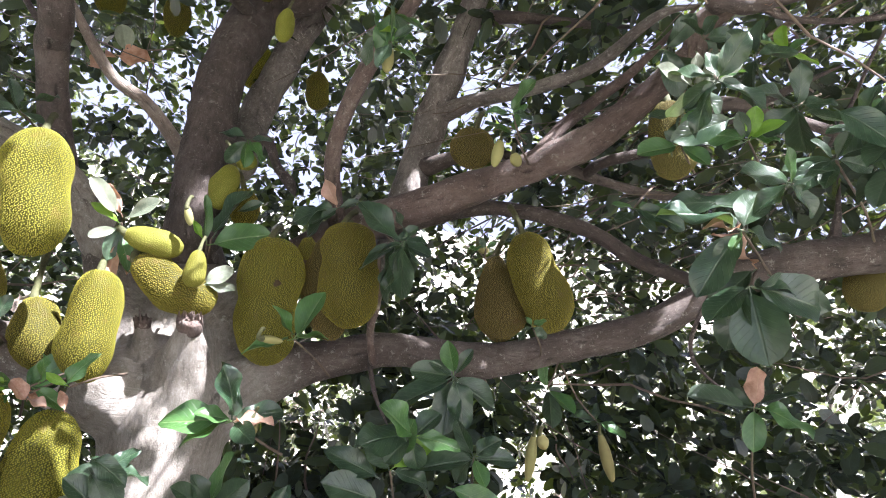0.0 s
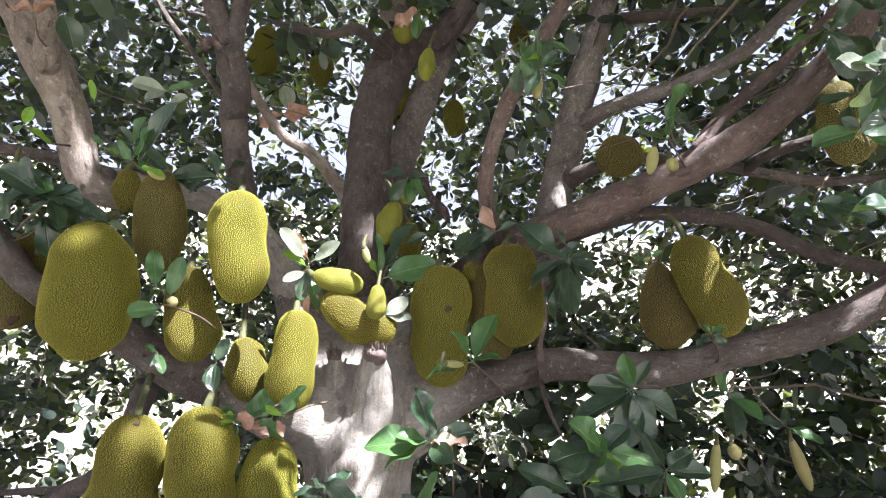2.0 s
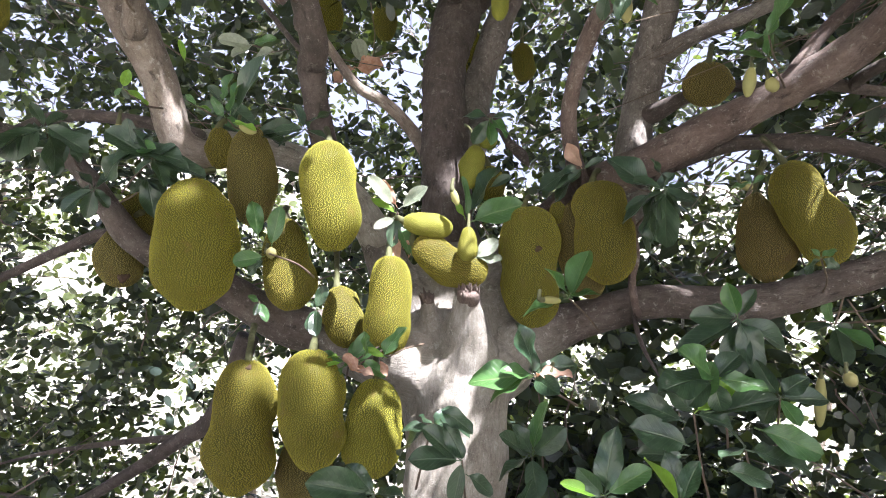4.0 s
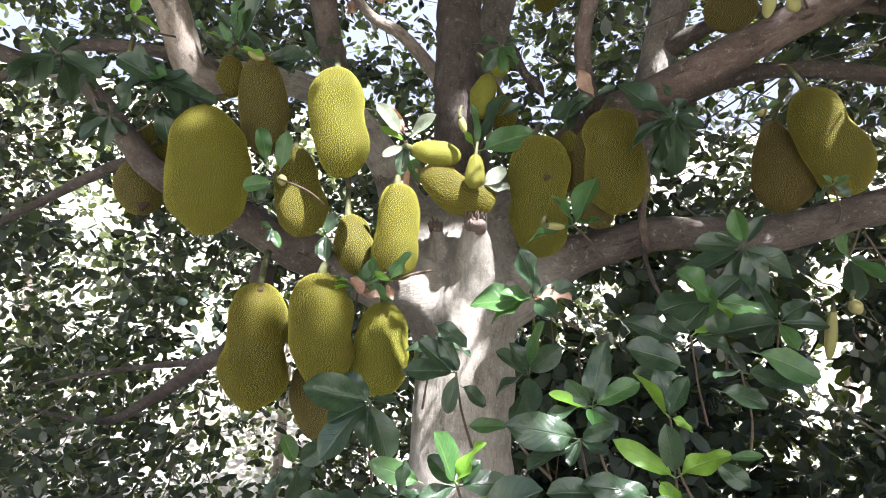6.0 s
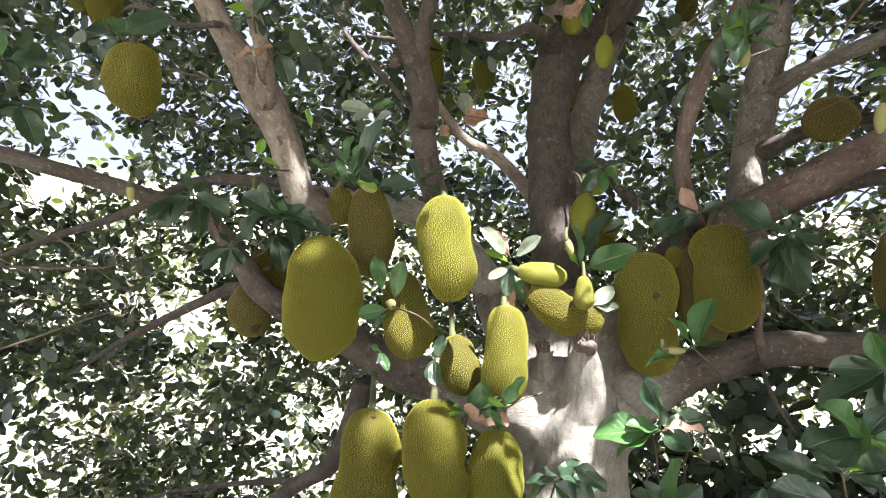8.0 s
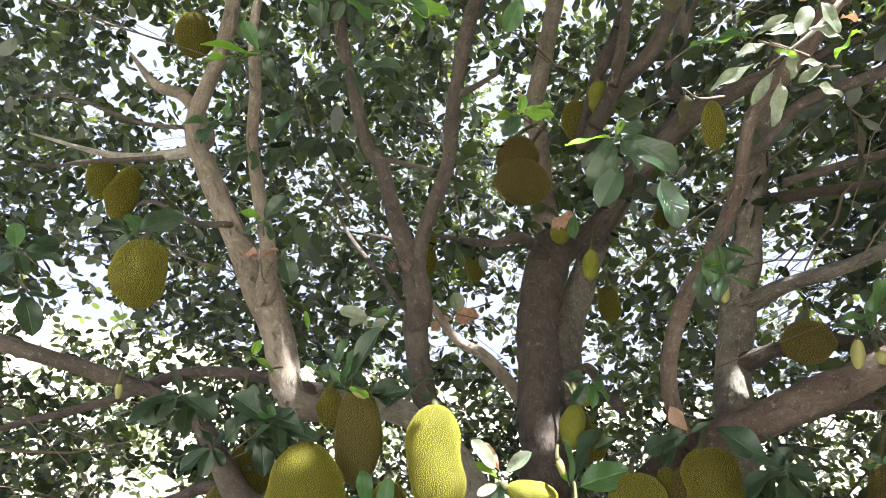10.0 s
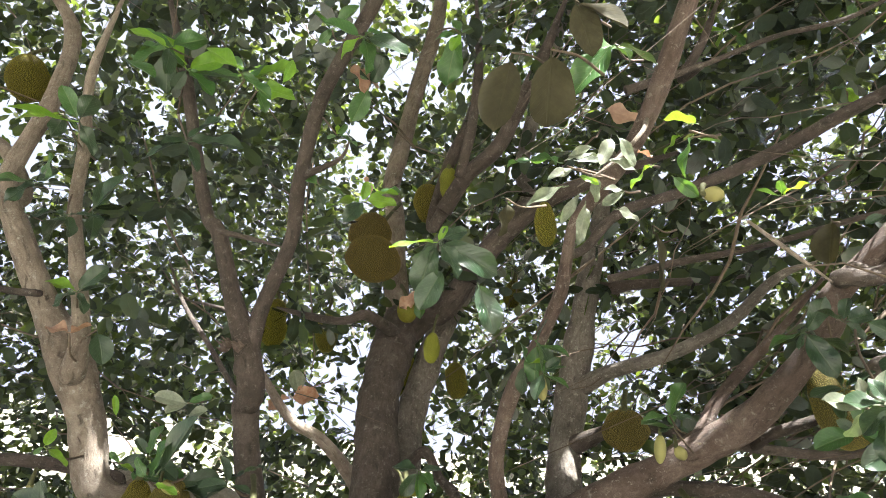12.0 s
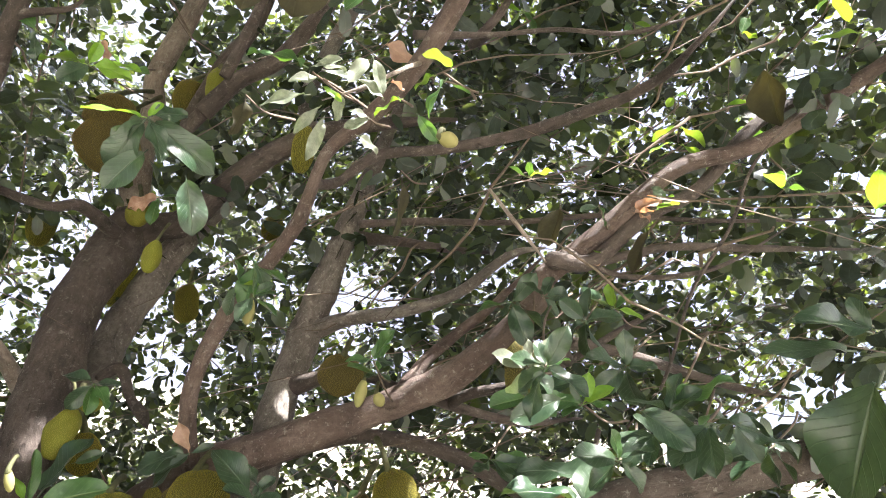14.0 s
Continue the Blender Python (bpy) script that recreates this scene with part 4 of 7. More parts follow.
jackfruit((-0.028, 2.655, 2.739), (-0.041, 2.751, 2.582), [(0.23, 0.079, 0.087), (0.50, 0.099, 0.104), (0.77, 0.080, 0.087)], "brown", (-0.012, 2.780, 2.869))
jackfruit((-0.307, 1.797, 2.603), (-0.307, 1.818, 2.522), [(0.15, 0.013, 0.013), (0.50, 0.019, 0.019), (0.85, 0.014, 0.014)], "young", (-0.315, 1.838, 2.655))
jackfruit((0.082, 2.165, 2.495), (0.070, 2.188, 2.396), [(0.15, 0.015, 0.015), (0.50, 0.022, 0.022), (0.85, 0.015, 0.015)], "young", (0.086, 2.199, 2.543))
jackfruit((0.132, 2.173, 2.454), (0.159, 2.186, 2.409), [(0.15, 0.015, 0.015), (0.50, 0.022, 0.022), (0.85, 0.015, 0.015)], "young", (0.135, 2.219, 2.504))
jackfruit((0.407, 2.858, 1.461), (0.408, 2.902, 1.251), [(0.15, 0.016, 0.016), (0.50, 0.024, 0.024), (0.85, 0.017, 0.017)], "young", (0.415, 2.903, 1.491))
jackfruit((0.686, 2.859, 1.508), (0.772, 2.905, 1.306), [(0.15, 0.017, 0.017), (0.50, 0.026, 0.026), (0.85, 0.019, 0.019)], "young", (0.687, 2.903, 1.538))
jackfruit((-0.495, 1.798, 1.438), (-0.493, 1.827, 1.393), [(0.15, 0.010, 0.010), (0.50, 0.015, 0.015), (0.85, 0.011, 0.011)], "young", (-0.496, 1.843, 1.462))
jackfruit((-0.560, 1.902, 1.658), (-0.499, 1.953, 1.659), [(0.15, 0.008, 0.008), (0.50, 0.013, 0.013), (0.85, 0.009, 0.009)], "young", (-0.575, 1.981, 1.690))
jackfruit((-1.614, 1.674, 2.218), (-1.548, 1.691, 2.191), [(0.15, 0.012, 0.012), (0.50, 0.018, 0.018), (0.85, 0.013, 0.013)], "young", (-1.642, 1.710, 2.262))
jackfruit((-1.536, 1.803, 1.778), (-1.500, 1.811, 1.779), [(0.15, 0.014, 0.014), (0.50, 0.021, 0.021), (0.85, 0.014, 0.014)], "young", (-1.567, 1.852, 1.816))
jackfruit((0.051, 2.247, 2.107), (0.094, 2.252, 2.095), [(0.15, 0.011, 0.011), (0.50, 0.017, 0.017), (0.85, 0.012, 0.012)], "young", (0.049, 2.290, 2.149))
jackfruit((-1.966, 1.488, 2.190), (-1.979, 1.515, 2.119), [(0.15, 0.010, 0.010), (0.50, 0.015, 0.015), (0.85, 0.010, 0.010)], "young", (-1.986, 1.509, 2.230))
jackfruit((-2.267, 1.191, 2.137), (-2.278, 1.214, 2.072), [(0.15, 0.008, 0.008), (0.50, 0.013, 0.013), (0.85, 0.009, 0.009)], "young", (-2.294, 1.214, 2.180))
jackfruit((0.187, 1.113, 2.817), (0.237, 1.122, 2.811), [(0.15, 0.014, 0.014), (0.50, 0.021, 0.021), (0.85, 0.014, 0.014)], "young", (0.198, 1.145, 2.864))
jackfruit((-1.560, 1.886, 1.803), (-1.577, 1.889, 1.764), [(0.15, 0.016, 0.016), (0.50, 0.024, 0.024), (0.85, 0.016, 0.016)], "young", (-1.585, 1.926, 1.839))
jackfruit((-0.901, 1.964, 2.044), (-0.882, 1.984, 1.984), [(0.15, 0.009, 0.009), (0.50, 0.014, 0.014), (0.85, 0.010, 0.010)], "young", (-0.913, 2.010, 2.086))
jackfruit((0.339, 2.161, 1.493), (0.362, 2.165, 1.450), [(0.15, 0.014, 0.014), (0.50, 0.021, 0.021), (0.85, 0.014, 0.014)], "young", (0.351, 2.210, 1.515))
jackfruit((-0.593, 2.354, 2.075), (-0.589, 2.372, 1.991), [(0.24, 0.027, 0.026), (0.53, 0.036, 0.036), (0.80, 0.028, 0.031)], "olive", (-0.583, 2.444, 2.175))


def scar(at, r, seed):
    """A dark sunken wound on the rind of the fruit that it touches."""
    at = Vector(at)
    near = min((o for o in FRUIT_MIDDLES), key=lambda o: (FRUIT_MIDDLES[o] - at).length)
    out = (EYE_AREA - at).normalized()
    body = near.children[0]
    rind = np.array([tuple(PLACE[body.name] @ v.co) for v in body.data.vertices]) - np.array(at)
    along = rind @ np.array(out)
    beside = np.linalg.norm(rind - along[:, None] * np.array(out), axis=1)
    at = at + out * float(along[beside < max(0.008, beside.min() + 0.004)].max())
    one = out.orthogonal().normalized()
    two = out.cross(one)
    verts, faces = [at + out * 0.003], []
    rng = random.Random(seed)
    for ring, (k, h) in enumerate(((0.55, 0.004), (1.0, 0.001), (1.15, -0.006))):
        for q in range(12):
            a = q * math.pi / 6
            rr = r * k * (1 + 0.3 * math.sin(3 * a + seed) * rng.uniform(0.3, 1))
            verts.append(at + out * h + one * math.cos(a) * rr + two * math.sin(a) * rr * 0.8)
    for q in range(12):
        faces.append((0, 1 + q, 1 + (q + 1) % 12))
        for ring in (0, 1):
            a, c = 1 + ring * 12 + q, 1 + ring * 12 + (q + 1) % 12
            faces.append((a, a + 12, c + 12, c))
    part("scar", mesh("scar", verts, faces, SCAR), near, label="dark dry wound in the rind")


scar((-0.665, 2.193, 1.970), 0.013, 0)
scar((-0.631, 2.203, 1.865), 0.013, 1)
scar((-2.207, 1.819, 1.671), 0.022, 2)
scar((-1.464, 1.673, 1.381), 0.010, 3)


# ---- leaves near by ----
def leaf_mesh(name, material, wide, droop, fold, wave, seed):
    """A leaf of length 1 along +y with its face to +z, thick in the middle, with a stalk."""
    nu, nv = 6, 11
    verts, uvs, faces = [], [], []
    for j in range(nv + 1):
        v = j / nv
        w = wide / 2 * (v**0.74 * (1 - v) ** 0.62 / 0.399 if 0 < v < 1 else 0.0)
        w = max(w, 0.012)
        for i in range(nu + 1):
            u = i / nu * 2 - 1
            x = u * w
            z = -droop * v * v + fold * abs(x) + wave * math.sin(v * 9 + seed + u) * abs(u) * 0.12 + 0.02 * math.sin(v * 5 + seed)
            verts.append((x, 0.1 + v * 0.9, z))
            uvs.append((0.5 + u * 0.5, v))
    n = nu + 1
    faces += [(j * n + i, j * n + i + 1, (j + 1) * n + i + 1, (j + 1) * n + i) for j in range(nv) for i in range(nu)]
    base = len(verts)
    for y in (0.0, 0.13):
        for k in range(5):
            a = k * 2 * math.pi / 5
            verts.append((0.013 * math.cos(a), y, 0.013 * math.sin(a) - 0.008))
            uvs.append((0.5, 0.0))
    faces += [(base + k, base + (k + 1) % 5, base + 5 + (k + 1) % 5, base + 5 + k) for k in range(5)]
    return mesh(name, verts, faces, material, uvs)


LEAF_SHAPES = {}
for key, material in LEAF.items():
    for n, (droop, fold, wave) in enumerate(((0.05, 0.25, 0.3), (0.16, 0.4, 0.5), (-0.06, 0.5, 0.2), (0.24, 0.15, 0.8))):
        for wide in (0.30, 0.42, 0.52, 0.68):
            LEAF_SHAPES[key, n, wide] = leaf_mesh("leaf", material, wide, droop, fold, wave + (0.6 if key == "o" else 0), n * 2.1)
shoots_made = []


def shoot(anchor, node, tips, turned=None):
    """A twig from its anchor to a node, with leaves that spread from the node to their tips."""
    k = len(shoots_made)
    shoots_made.append(k)
    rng = random.Random(k)
    anchor, node = Vector(anchor), Vector(node)
    mid = anchor.lerp(node, 0.5) + Vector((rng.uniform(-0.02, 0.02), rng.uniform(-0.02, 0.02), rng.uniform(-0.03, 0.01)))
    twig = part("shoot", tube("shoot", [(*anchor, 0.0045), (*mid, 0.0036), (*node, 0.0030)], TWIG, 7, 0.02, 0.1, k), tree)
    for x, y, z, key, wide, *own in tips:
        tip, foot = Vector((x, y, z)), Vector(own) if own else node
        run = tip - foot
        long = min(run.length, 0.23)
        yy = run.normalized()
        face = Vector(turned) * 1.4 if turned else ((EYE_AREA - node) * Vector((1, 1, 0.25))).normalized() * 0.72 + Vector((0, 0, 0.62))
        face = face + Vector((rng.uniform(-0.6, 0.6), rng.uniform(-0.45, 0.45), rng.uniform(-0.5, 0.5))) * (0.25 if turned else 0.3 if wide >= 0.6 else 1.0)
        zz = (face - yy * face.dot(yy)).normalized()
        xx = yy.cross(zz)
        m = Matrix((xx, yy, zz)).transposed().to_4x4()
        m = Matrix.Translation(foot) @ m @ Matrix.Diagonal((long, long, long, 1))
        shape = min((0.30, 0.42, 0.52, 0.68), key=lambda w: abs(w - wide + rng.uniform(-0.05, 0.05)))
        part("leaf", LEAF_SHAPES[key, rng.randrange(4), shape], twig, m, "dry orange-brown leaf" if key == "o" else "")


shoot((-0.436, 1.955, 1.334), (-0.546, 1.789, 1.423), [(-0.736, 1.748, 1.408, "y", 0.50), (-0.624, 1.725, 1.444, "y", 0.50), (-0.673, 1.754, 1.357, "y", 0.50), (-0.560, 1.736, 1.574, "g", 0.50), (-0.431, 1.782, 1.440, "o", 0.50), (-0.452, 1.722, 1.377, "g", 0.50), (-0.426, 1.842, 1.476, "g", 0.50)])
shoot((-0.913, 1.542, 0.872), (-0.783, 1.249, 1.165), [(-0.844, 1.229, 1.229, "g", 0.50), (-0.895, 1.129, 1.197, "g", 0.50), (-0.877, 1.186, 1.028, "g", 0.50), (-0.844, 1.171, 1.112, "g", 0.50), (-0.748, 1.286, 1.021, "g", 0.50), (-0.781, 1.228, 1.059, "g", 0.50), (-0.734, 1.319, 1.164, "g", 0.50), (-0.842, 1.212, 1.180, "g", 0.50)])
shoot((-0.846, 1.422, 0.615), (-0.754, 1.208, 0.911), [(-0.885, 1.217, 0.842, "g", 0.50), (-0.841, 1.236, 0.941, "g", 0.50), (-0.687, 1.260, 0.934, "g", 0.50), (-0.923, 1.168, 0.921, "g", 0.50), (-0.742, 1.191, 0.999, "g", 0.50), (-0.769, 1.192, 0.873, "y", 0.50), (-0.805, 1.145, 0.861, "y", 0.50)])
shoot((-1.151, 1.597, 0.662), (-1.103, 1.441, 0.910), [(-1.138, 1.406, 0.853, "g", 0.50), (-1.046, 1.457, 0.885, "g", 0.50), (-1.144, 1.419, 0.993, "y", 0.50), (-1.232, 1.426, 0.751, "g", 0.50), (-1.004, 1.446, 0.991, "g", 0.50), (-1.123, 1.481, 0.768, "g", 0.50)])
shoot((-0.024, 2.413, 1.551), (0.034, 2.102, 1.638), [(0.002, 2.068, 1.748, "y", 0.50), (0.086, 2.107, 1.730, "g", 0.50), (-0.134, 2.050, 1.501, "g", 0.50), (-0.109, 2.094, 1.630, "g", 0.50), (0.173, 2.205, 1.543, "g", 0.50), (0.026, 2.106, 1.449, "g", 0.50), (0.100, 2.052, 1.485, "g", 0.50), (-0.051, 2.084, 1.671, "g", 0.50)])
shoot((-0.413, 2.333, 1.572), (-0.485, 2.018, 1.674), [(-0.544, 1.976, 1.775, "y", 0.50), (-0.425, 2.094, 1.837, "y", 0.50), (-0.394, 2.094, 1.713, "y", 0.50), (-0.630, 1.967, 1.627, "y", 0.50)])
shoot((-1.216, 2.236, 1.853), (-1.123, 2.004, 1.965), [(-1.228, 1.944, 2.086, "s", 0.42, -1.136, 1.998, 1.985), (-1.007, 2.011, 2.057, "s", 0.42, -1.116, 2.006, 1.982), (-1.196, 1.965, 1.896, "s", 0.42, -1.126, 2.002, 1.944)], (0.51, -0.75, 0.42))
shoot((-1.216, 2.236, 1.853), (-1.135, 2.020, 1.965), [(-1.220, 1.969, 2.014, "l", 0.26), (-1.186, 1.983, 2.086, "o", 0.34, -1.133, 2.021, 1.986), (-1.064, 2.028, 1.811, "y", 0.36, -1.129, 2.022, 1.930), (-1.131, 1.992, 1.834, "g", 0.45), (-1.155, 2.008, 1.871, "l", 0.30)])
shoot((-1.216, 2.236, 1.853), (-1.133, 2.021, 1.894), [(-1.112, 2.005, 1.771, "o", 0.16), (-1.066, 2.023, 1.811, "o", 0.20, -1.107, 2.032, 1.875)])
shoot((-0.994, 2.424, 1.887), (-0.894, 2.166, 1.958), [(-0.704, 2.244, 2.051, "y", 0.50), (-0.951, 2.133, 2.045, "l", 0.22, -0.907, 2.161, 1.965), (-0.929, 2.117, 2.124, "y", 0.20)])
shoot((-0.994, 2.424, 1.887), (-0.901, 2.207, 1.992), [(-0.832, 2.227, 2.210, "g", 0.48), (-0.753, 2.239, 2.153, "g", 0.42, -0.843, 2.232, 2.109)])
shoot((-0.994, 2.424, 1.887), (-0.835, 2.071, 1.806), [(-0.763, 2.110, 1.885, "s", 0.50), (-0.742, 2.123, 1.827, "s", 0.40)], (0.51, -0.75, 0.42))
shoot((-1.338, 2.093, 1.303), (-1.224, 1.910, 1.405), [(-1.189, 1.963, 1.514, "y", 0.50), (-1.114, 1.954, 1.539, "y", 0.50), (-1.311, 1.815, 1.432, "y", 0.50), (-1.243, 1.911, 1.417, "o", 0.50), (-1.156, 1.950, 1.441, "g", 0.50), (-1.163, 1.927, 1.380, "o", 0.50)])
shoot((-1.646, 2.023, 1.550), (-1.587, 1.860, 1.604), [(-1.605, 1.820, 1.622, "y", 0.50), (-1.539, 1.852, 1.534, "y", 0.50), (-1.585, 1.831, 1.551, "g", 0.50)])
shoot((-1.412, 2.068, 1.517), (-1.353, 1.874, 1.590), [(-1.368, 1.863, 1.611, "g", 0.50), (-1.323, 1.872, 1.673, "g", 0.50), (-1.326, 1.851, 1.490, "g", 0.50), (-1.367, 1.850, 1.508, "g", 0.50)])
shoot((-2.133, 1.691, 1.986), (-1.824, 1.520, 2.060), [(-1.863, 1.471, 2.155, "g", 0.50), (-1.756, 1.550, 2.101, "g", 0.50), (-1.680, 1.618, 2.024, "g", 0.50), (-1.936, 1.483, 2.054, "g", 0.50), (-1.738, 1.501, 1.960, "g", 0.50), (-1.861, 1.496, 1.996, "g", 0.50), (-1.987, 1.462, 2.134, "g", 0.50), (-1.704, 1.559, 2.038, "g", 0.50)])
shoot((-2.359, 1.707, 2.066), (-2.182, 1.485, 2.118), [(-2.226, 1.412, 2.116, "g", 0.50), (-2.195, 1.413, 2.004, "g", 0.50), (-2.111, 1.513, 2.167, "g", 0.50), (-2.175, 1.441, 2.180, "g", 0.50), (-2.329, 1.439, 2.064, "g", 0.50), (-2.152, 1.521, 2.061, "g", 0.50), (-2.307, 1.387, 2.142, "g", 0.50)])
shoot((-2.336, 1.714, 2.033), (-2.148, 1.579, 1.973), [(-2.325, 1.563, 1.958, "g", 0.50), (-2.242, 1.529, 1.880, "g", 0.50), (-2.098, 1.630, 2.040, "g", 0.50), (-2.200, 1.549, 2.042, "g", 0.50), (-2.173, 1.587, 1.864, "g", 0.50), (-2.094, 1.611, 1.915, "g", 0.50)])
shoot((-1.761, 2.058, 2.156), (-1.673, 1.856, 2.242), [(-1.897, 1.861, 2.313, "y", 0.50), (-1.856, 1.869, 2.265, "g", 0.50), (-1.597, 1.858, 2.253, "g", 0.50), (-1.718, 1.802, 2.292, "y", 0.50), (-1.546, 1.898, 2.298, "g", 0.50), (-1.544, 1.856, 2.216, "g", 0.50), (-1.706, 1.861, 2.320, "y", 0.50)])
shoot((-2.183, 1.735, 1.955), (-2.008, 1.677, 2.039), [(-1.930, 1.689, 1.970, "g", 0.50), (-1.911, 1.709, 2.024, "g", 0.50), (-1.941, 1.665, 1.901, "g", 0.50), (-2.018, 1.626, 1.974, "g", 0.50), (-1.855, 1.771, 2.004, "g", 0.50)])
shoot((-1.916, 1.697, 2.008), (-1.898, 1.503, 2.093), [(-2.040, 1.487, 1.996, "g", 0.50), (-1.795, 1.505, 2.080, "y", 0.50), (-1.723, 1.532, 2.069, "g", 0.50), (-1.912, 1.468, 2.186, "g", 0.50), (-1.947, 1.479, 2.021, "g", 0.50), (-1.831, 1.505, 2.152, "g", 0.50), (-1.789, 1.616, 2.016, "g", 0.50)])
shoot((-2.247, 1.514, 2.044), (-2.074, 1.309, 2.111), [(-2.083, 1.256, 2.175, "g", 0.50), (-2.185, 1.293, 2.089, "g", 0.50), (-2.370, 1.234, 1.962, "g", 0.50), (-2.235, 1.260, 2.005, "g", 0.50), (-1.940, 1.362, 2.055, "g", 0.50), (-1.991, 1.311, 2.156, "g", 0.50), (-2.086, 1.413, 1.975, "g", 0.50), (-2.254, 1.306, 2.052, "g", 0.50)])
shoot((-2.039, 1.742, 2.330), (-1.933, 1.456, 2.291), [(-1.894, 1.437, 2.344, "l", 0.50), (-1.842, 1.488, 2.241, "l", 0.50), (-1.958, 1.449, 2.265, "y", 0.50)])
shoot((-1.776, 1.932, 2.261), (-1.718, 1.706, 2.319), [(-1.699, 1.691, 2.429, "y", 0.50), (-1.768, 1.636, 2.269, "g", 0.50), (-1.770, 1.674, 2.371, "g", 0.50), (-1.644, 1.737, 2.361, "g", 0.50), (-1.762, 1.716, 2.253, "g", 0.50), (-1.609, 1.752, 2.251, "g", 0.50)])
shoot((-1.497, 2.074, 2.260), (-1.457, 1.853, 2.253), [(-1.552, 1.797, 2.231, "g", 0.50), (-1.363, 1.848, 2.337, "g", 0.50), (-1.497, 1.821, 2.338, "g", 0.50), (-1.381, 1.879, 2.214, "g", 0.50), (-1.539, 1.827, 2.173, "g", 0.50)])
shoot((-2.497, 1.279, 2.764), (-2.487, 1.203, 2.755), [(-2.748, 1.202, 2.870, "g", 0.50), (-2.508, 1.361, 2.877, "y", 0.50), (-2.577, 1.221, 2.876, "y", 0.50), (-2.414, 1.350, 2.923, "g", 0.50), (-2.449, 1.282, 2.668, "g", 0.50), (-2.558, 1.164, 2.659, "g", 0.50)])
shoot((-2.861, 1.142, 2.445), (-2.743, 0.933, 2.578), [(-2.878, 0.849, 2.598, "g", 0.50), (-2.735, 1.083, 2.690, "g", 0.50), (-2.784, 0.904, 2.696, "y", 0.50), (-2.897, 0.981, 2.512, "g", 0.50), (-2.638, 1.035, 2.600, "g", 0.50), (-2.683, 0.966, 2.493, "g", 0.50), (-2.759, 0.887, 2.463, "g", 0.50)])
shoot((-2.952, 1.198, 2.340), (-2.737, 1.006, 2.435), [(-2.728, 1.107, 2.311, "g", 0.50), (-2.663, 1.069, 2.282, "g", 0.50), (-2.828, 0.985, 2.408, "g", 0.50), (-2.642, 1.060, 2.427, "g", 0.50), (-2.686, 0.987, 2.404, "g", 0.50)])
shoot((-2.337, 1.264, 3.216), (-2.165, 1.202, 3.238), [(-2.219, 1.062, 3.176, "y", 0.50), (-2.110, 1.204, 3.303, "g", 0.50), (-2.121, 1.192, 3.352, "y", 0.50), (-2.085, 1.267, 3.247, "g", 0.50), (-2.240, 1.146, 3.146, "g", 0.50)])
shoot((-2.097, 1.547, 2.808), (-2.022, 1.429, 2.869), [(-2.117, 1.359, 2.903, "l", 0.50), (-1.935, 1.429, 2.978, "g", 0.50), (-1.942, 1.471, 2.901, "g", 0.50), (-2.128, 1.415, 2.829, "g", 0.50), (-1.969, 1.455, 2.794, "g", 0.50)])
shoot((-2.071, 1.604, 2.647), (-2.035, 1.476, 2.720), [(-2.128, 1.450, 2.748, "o", 0.70), (-1.943, 1.476, 2.737, "o", 0.70)])
shoot((-2.074, 1.593, 2.716), (-1.943, 1.505, 2.738), [(-1.903, 1.550, 2.619, "g", 0.85)])
shoot((-2.124, 1.454, 3.230), (-1.973, 1.308, 3.166), [(-1.971, 1.375, 3.064, "g", 0.70), (-1.847, 1.306, 3.297, "g", 0.50), (-1.942, 1.312, 3.296, "g", 0.50)])
shoot((-1.137, 2.925, 3.381), (-1.027, 2.613, 3.398), [(-0.936, 2.626, 3.415, "y", 0.50), (-1.144, 2.585, 3.309, "o", 0.50), (-1.049, 2.482, 3.522, "g", 0.50), (-1.042, 2.645, 3.255, "y", 0.50), (-0.910, 2.709, 3.520, "g", 0.50)])
shoot((-0.413, 2.111, 2.708), (-0.360, 1.800, 2.645), [(-0.361, 1.751, 2.711, "y", 0.50), (-0.390, 1.860, 2.558, "g", 0.50), (-0.262, 1.777, 2.656, "l", 0.50), (-0.296, 1.829, 2.628, "y", 0.50)])
shoot((-0.304, 2.570, 2.019), (-0.187, 2.010, 2.038), [(-0.288, 1.950, 2.043, "g", 0.50), (-0.326, 2.036, 1.936, "g", 0.50), (-0.165, 2.103, 1.932, "g", 0.50), (-0.113, 2.037, 2.057, "g", 0.50), (-0.208, 1.974, 2.134, "g", 0.50), (-0.253, 2.074, 1.890, "g", 0.50), (-0.185, 2.114, 1.849, "g", 0.50), (-0.113, 2.122, 1.969, "g", 0.50)])
shoot((-1.102, 2.316, 3.736), (-0.971, 1.594, 3.275), [(-1.118, 1.572, 3.294, "l", 0.50), (-0.844, 1.625, 3.295, "l", 0.50), (-0.955, 1.571, 3.355, "l", 0.50), (-1.007, 1.547, 3.165, "g", 0.50)])
shoot((1.198, 2.312, 2.024), (0.633, 1.402, 2.038), [(0.450, 1.356, 2.080, "g", 0.50), (0.677, 1.422, 2.145, "g", 0.75), (0.548, 1.430, 1.880, "g", 0.50), (0.584, 1.412, 1.943, "g", 0.50), (0.610, 1.395, 1.983, "y", 0.50), (0.544, 1.380, 2.040, "o", 0.50), (0.733, 1.403, 2.023, "g", 0.50)])
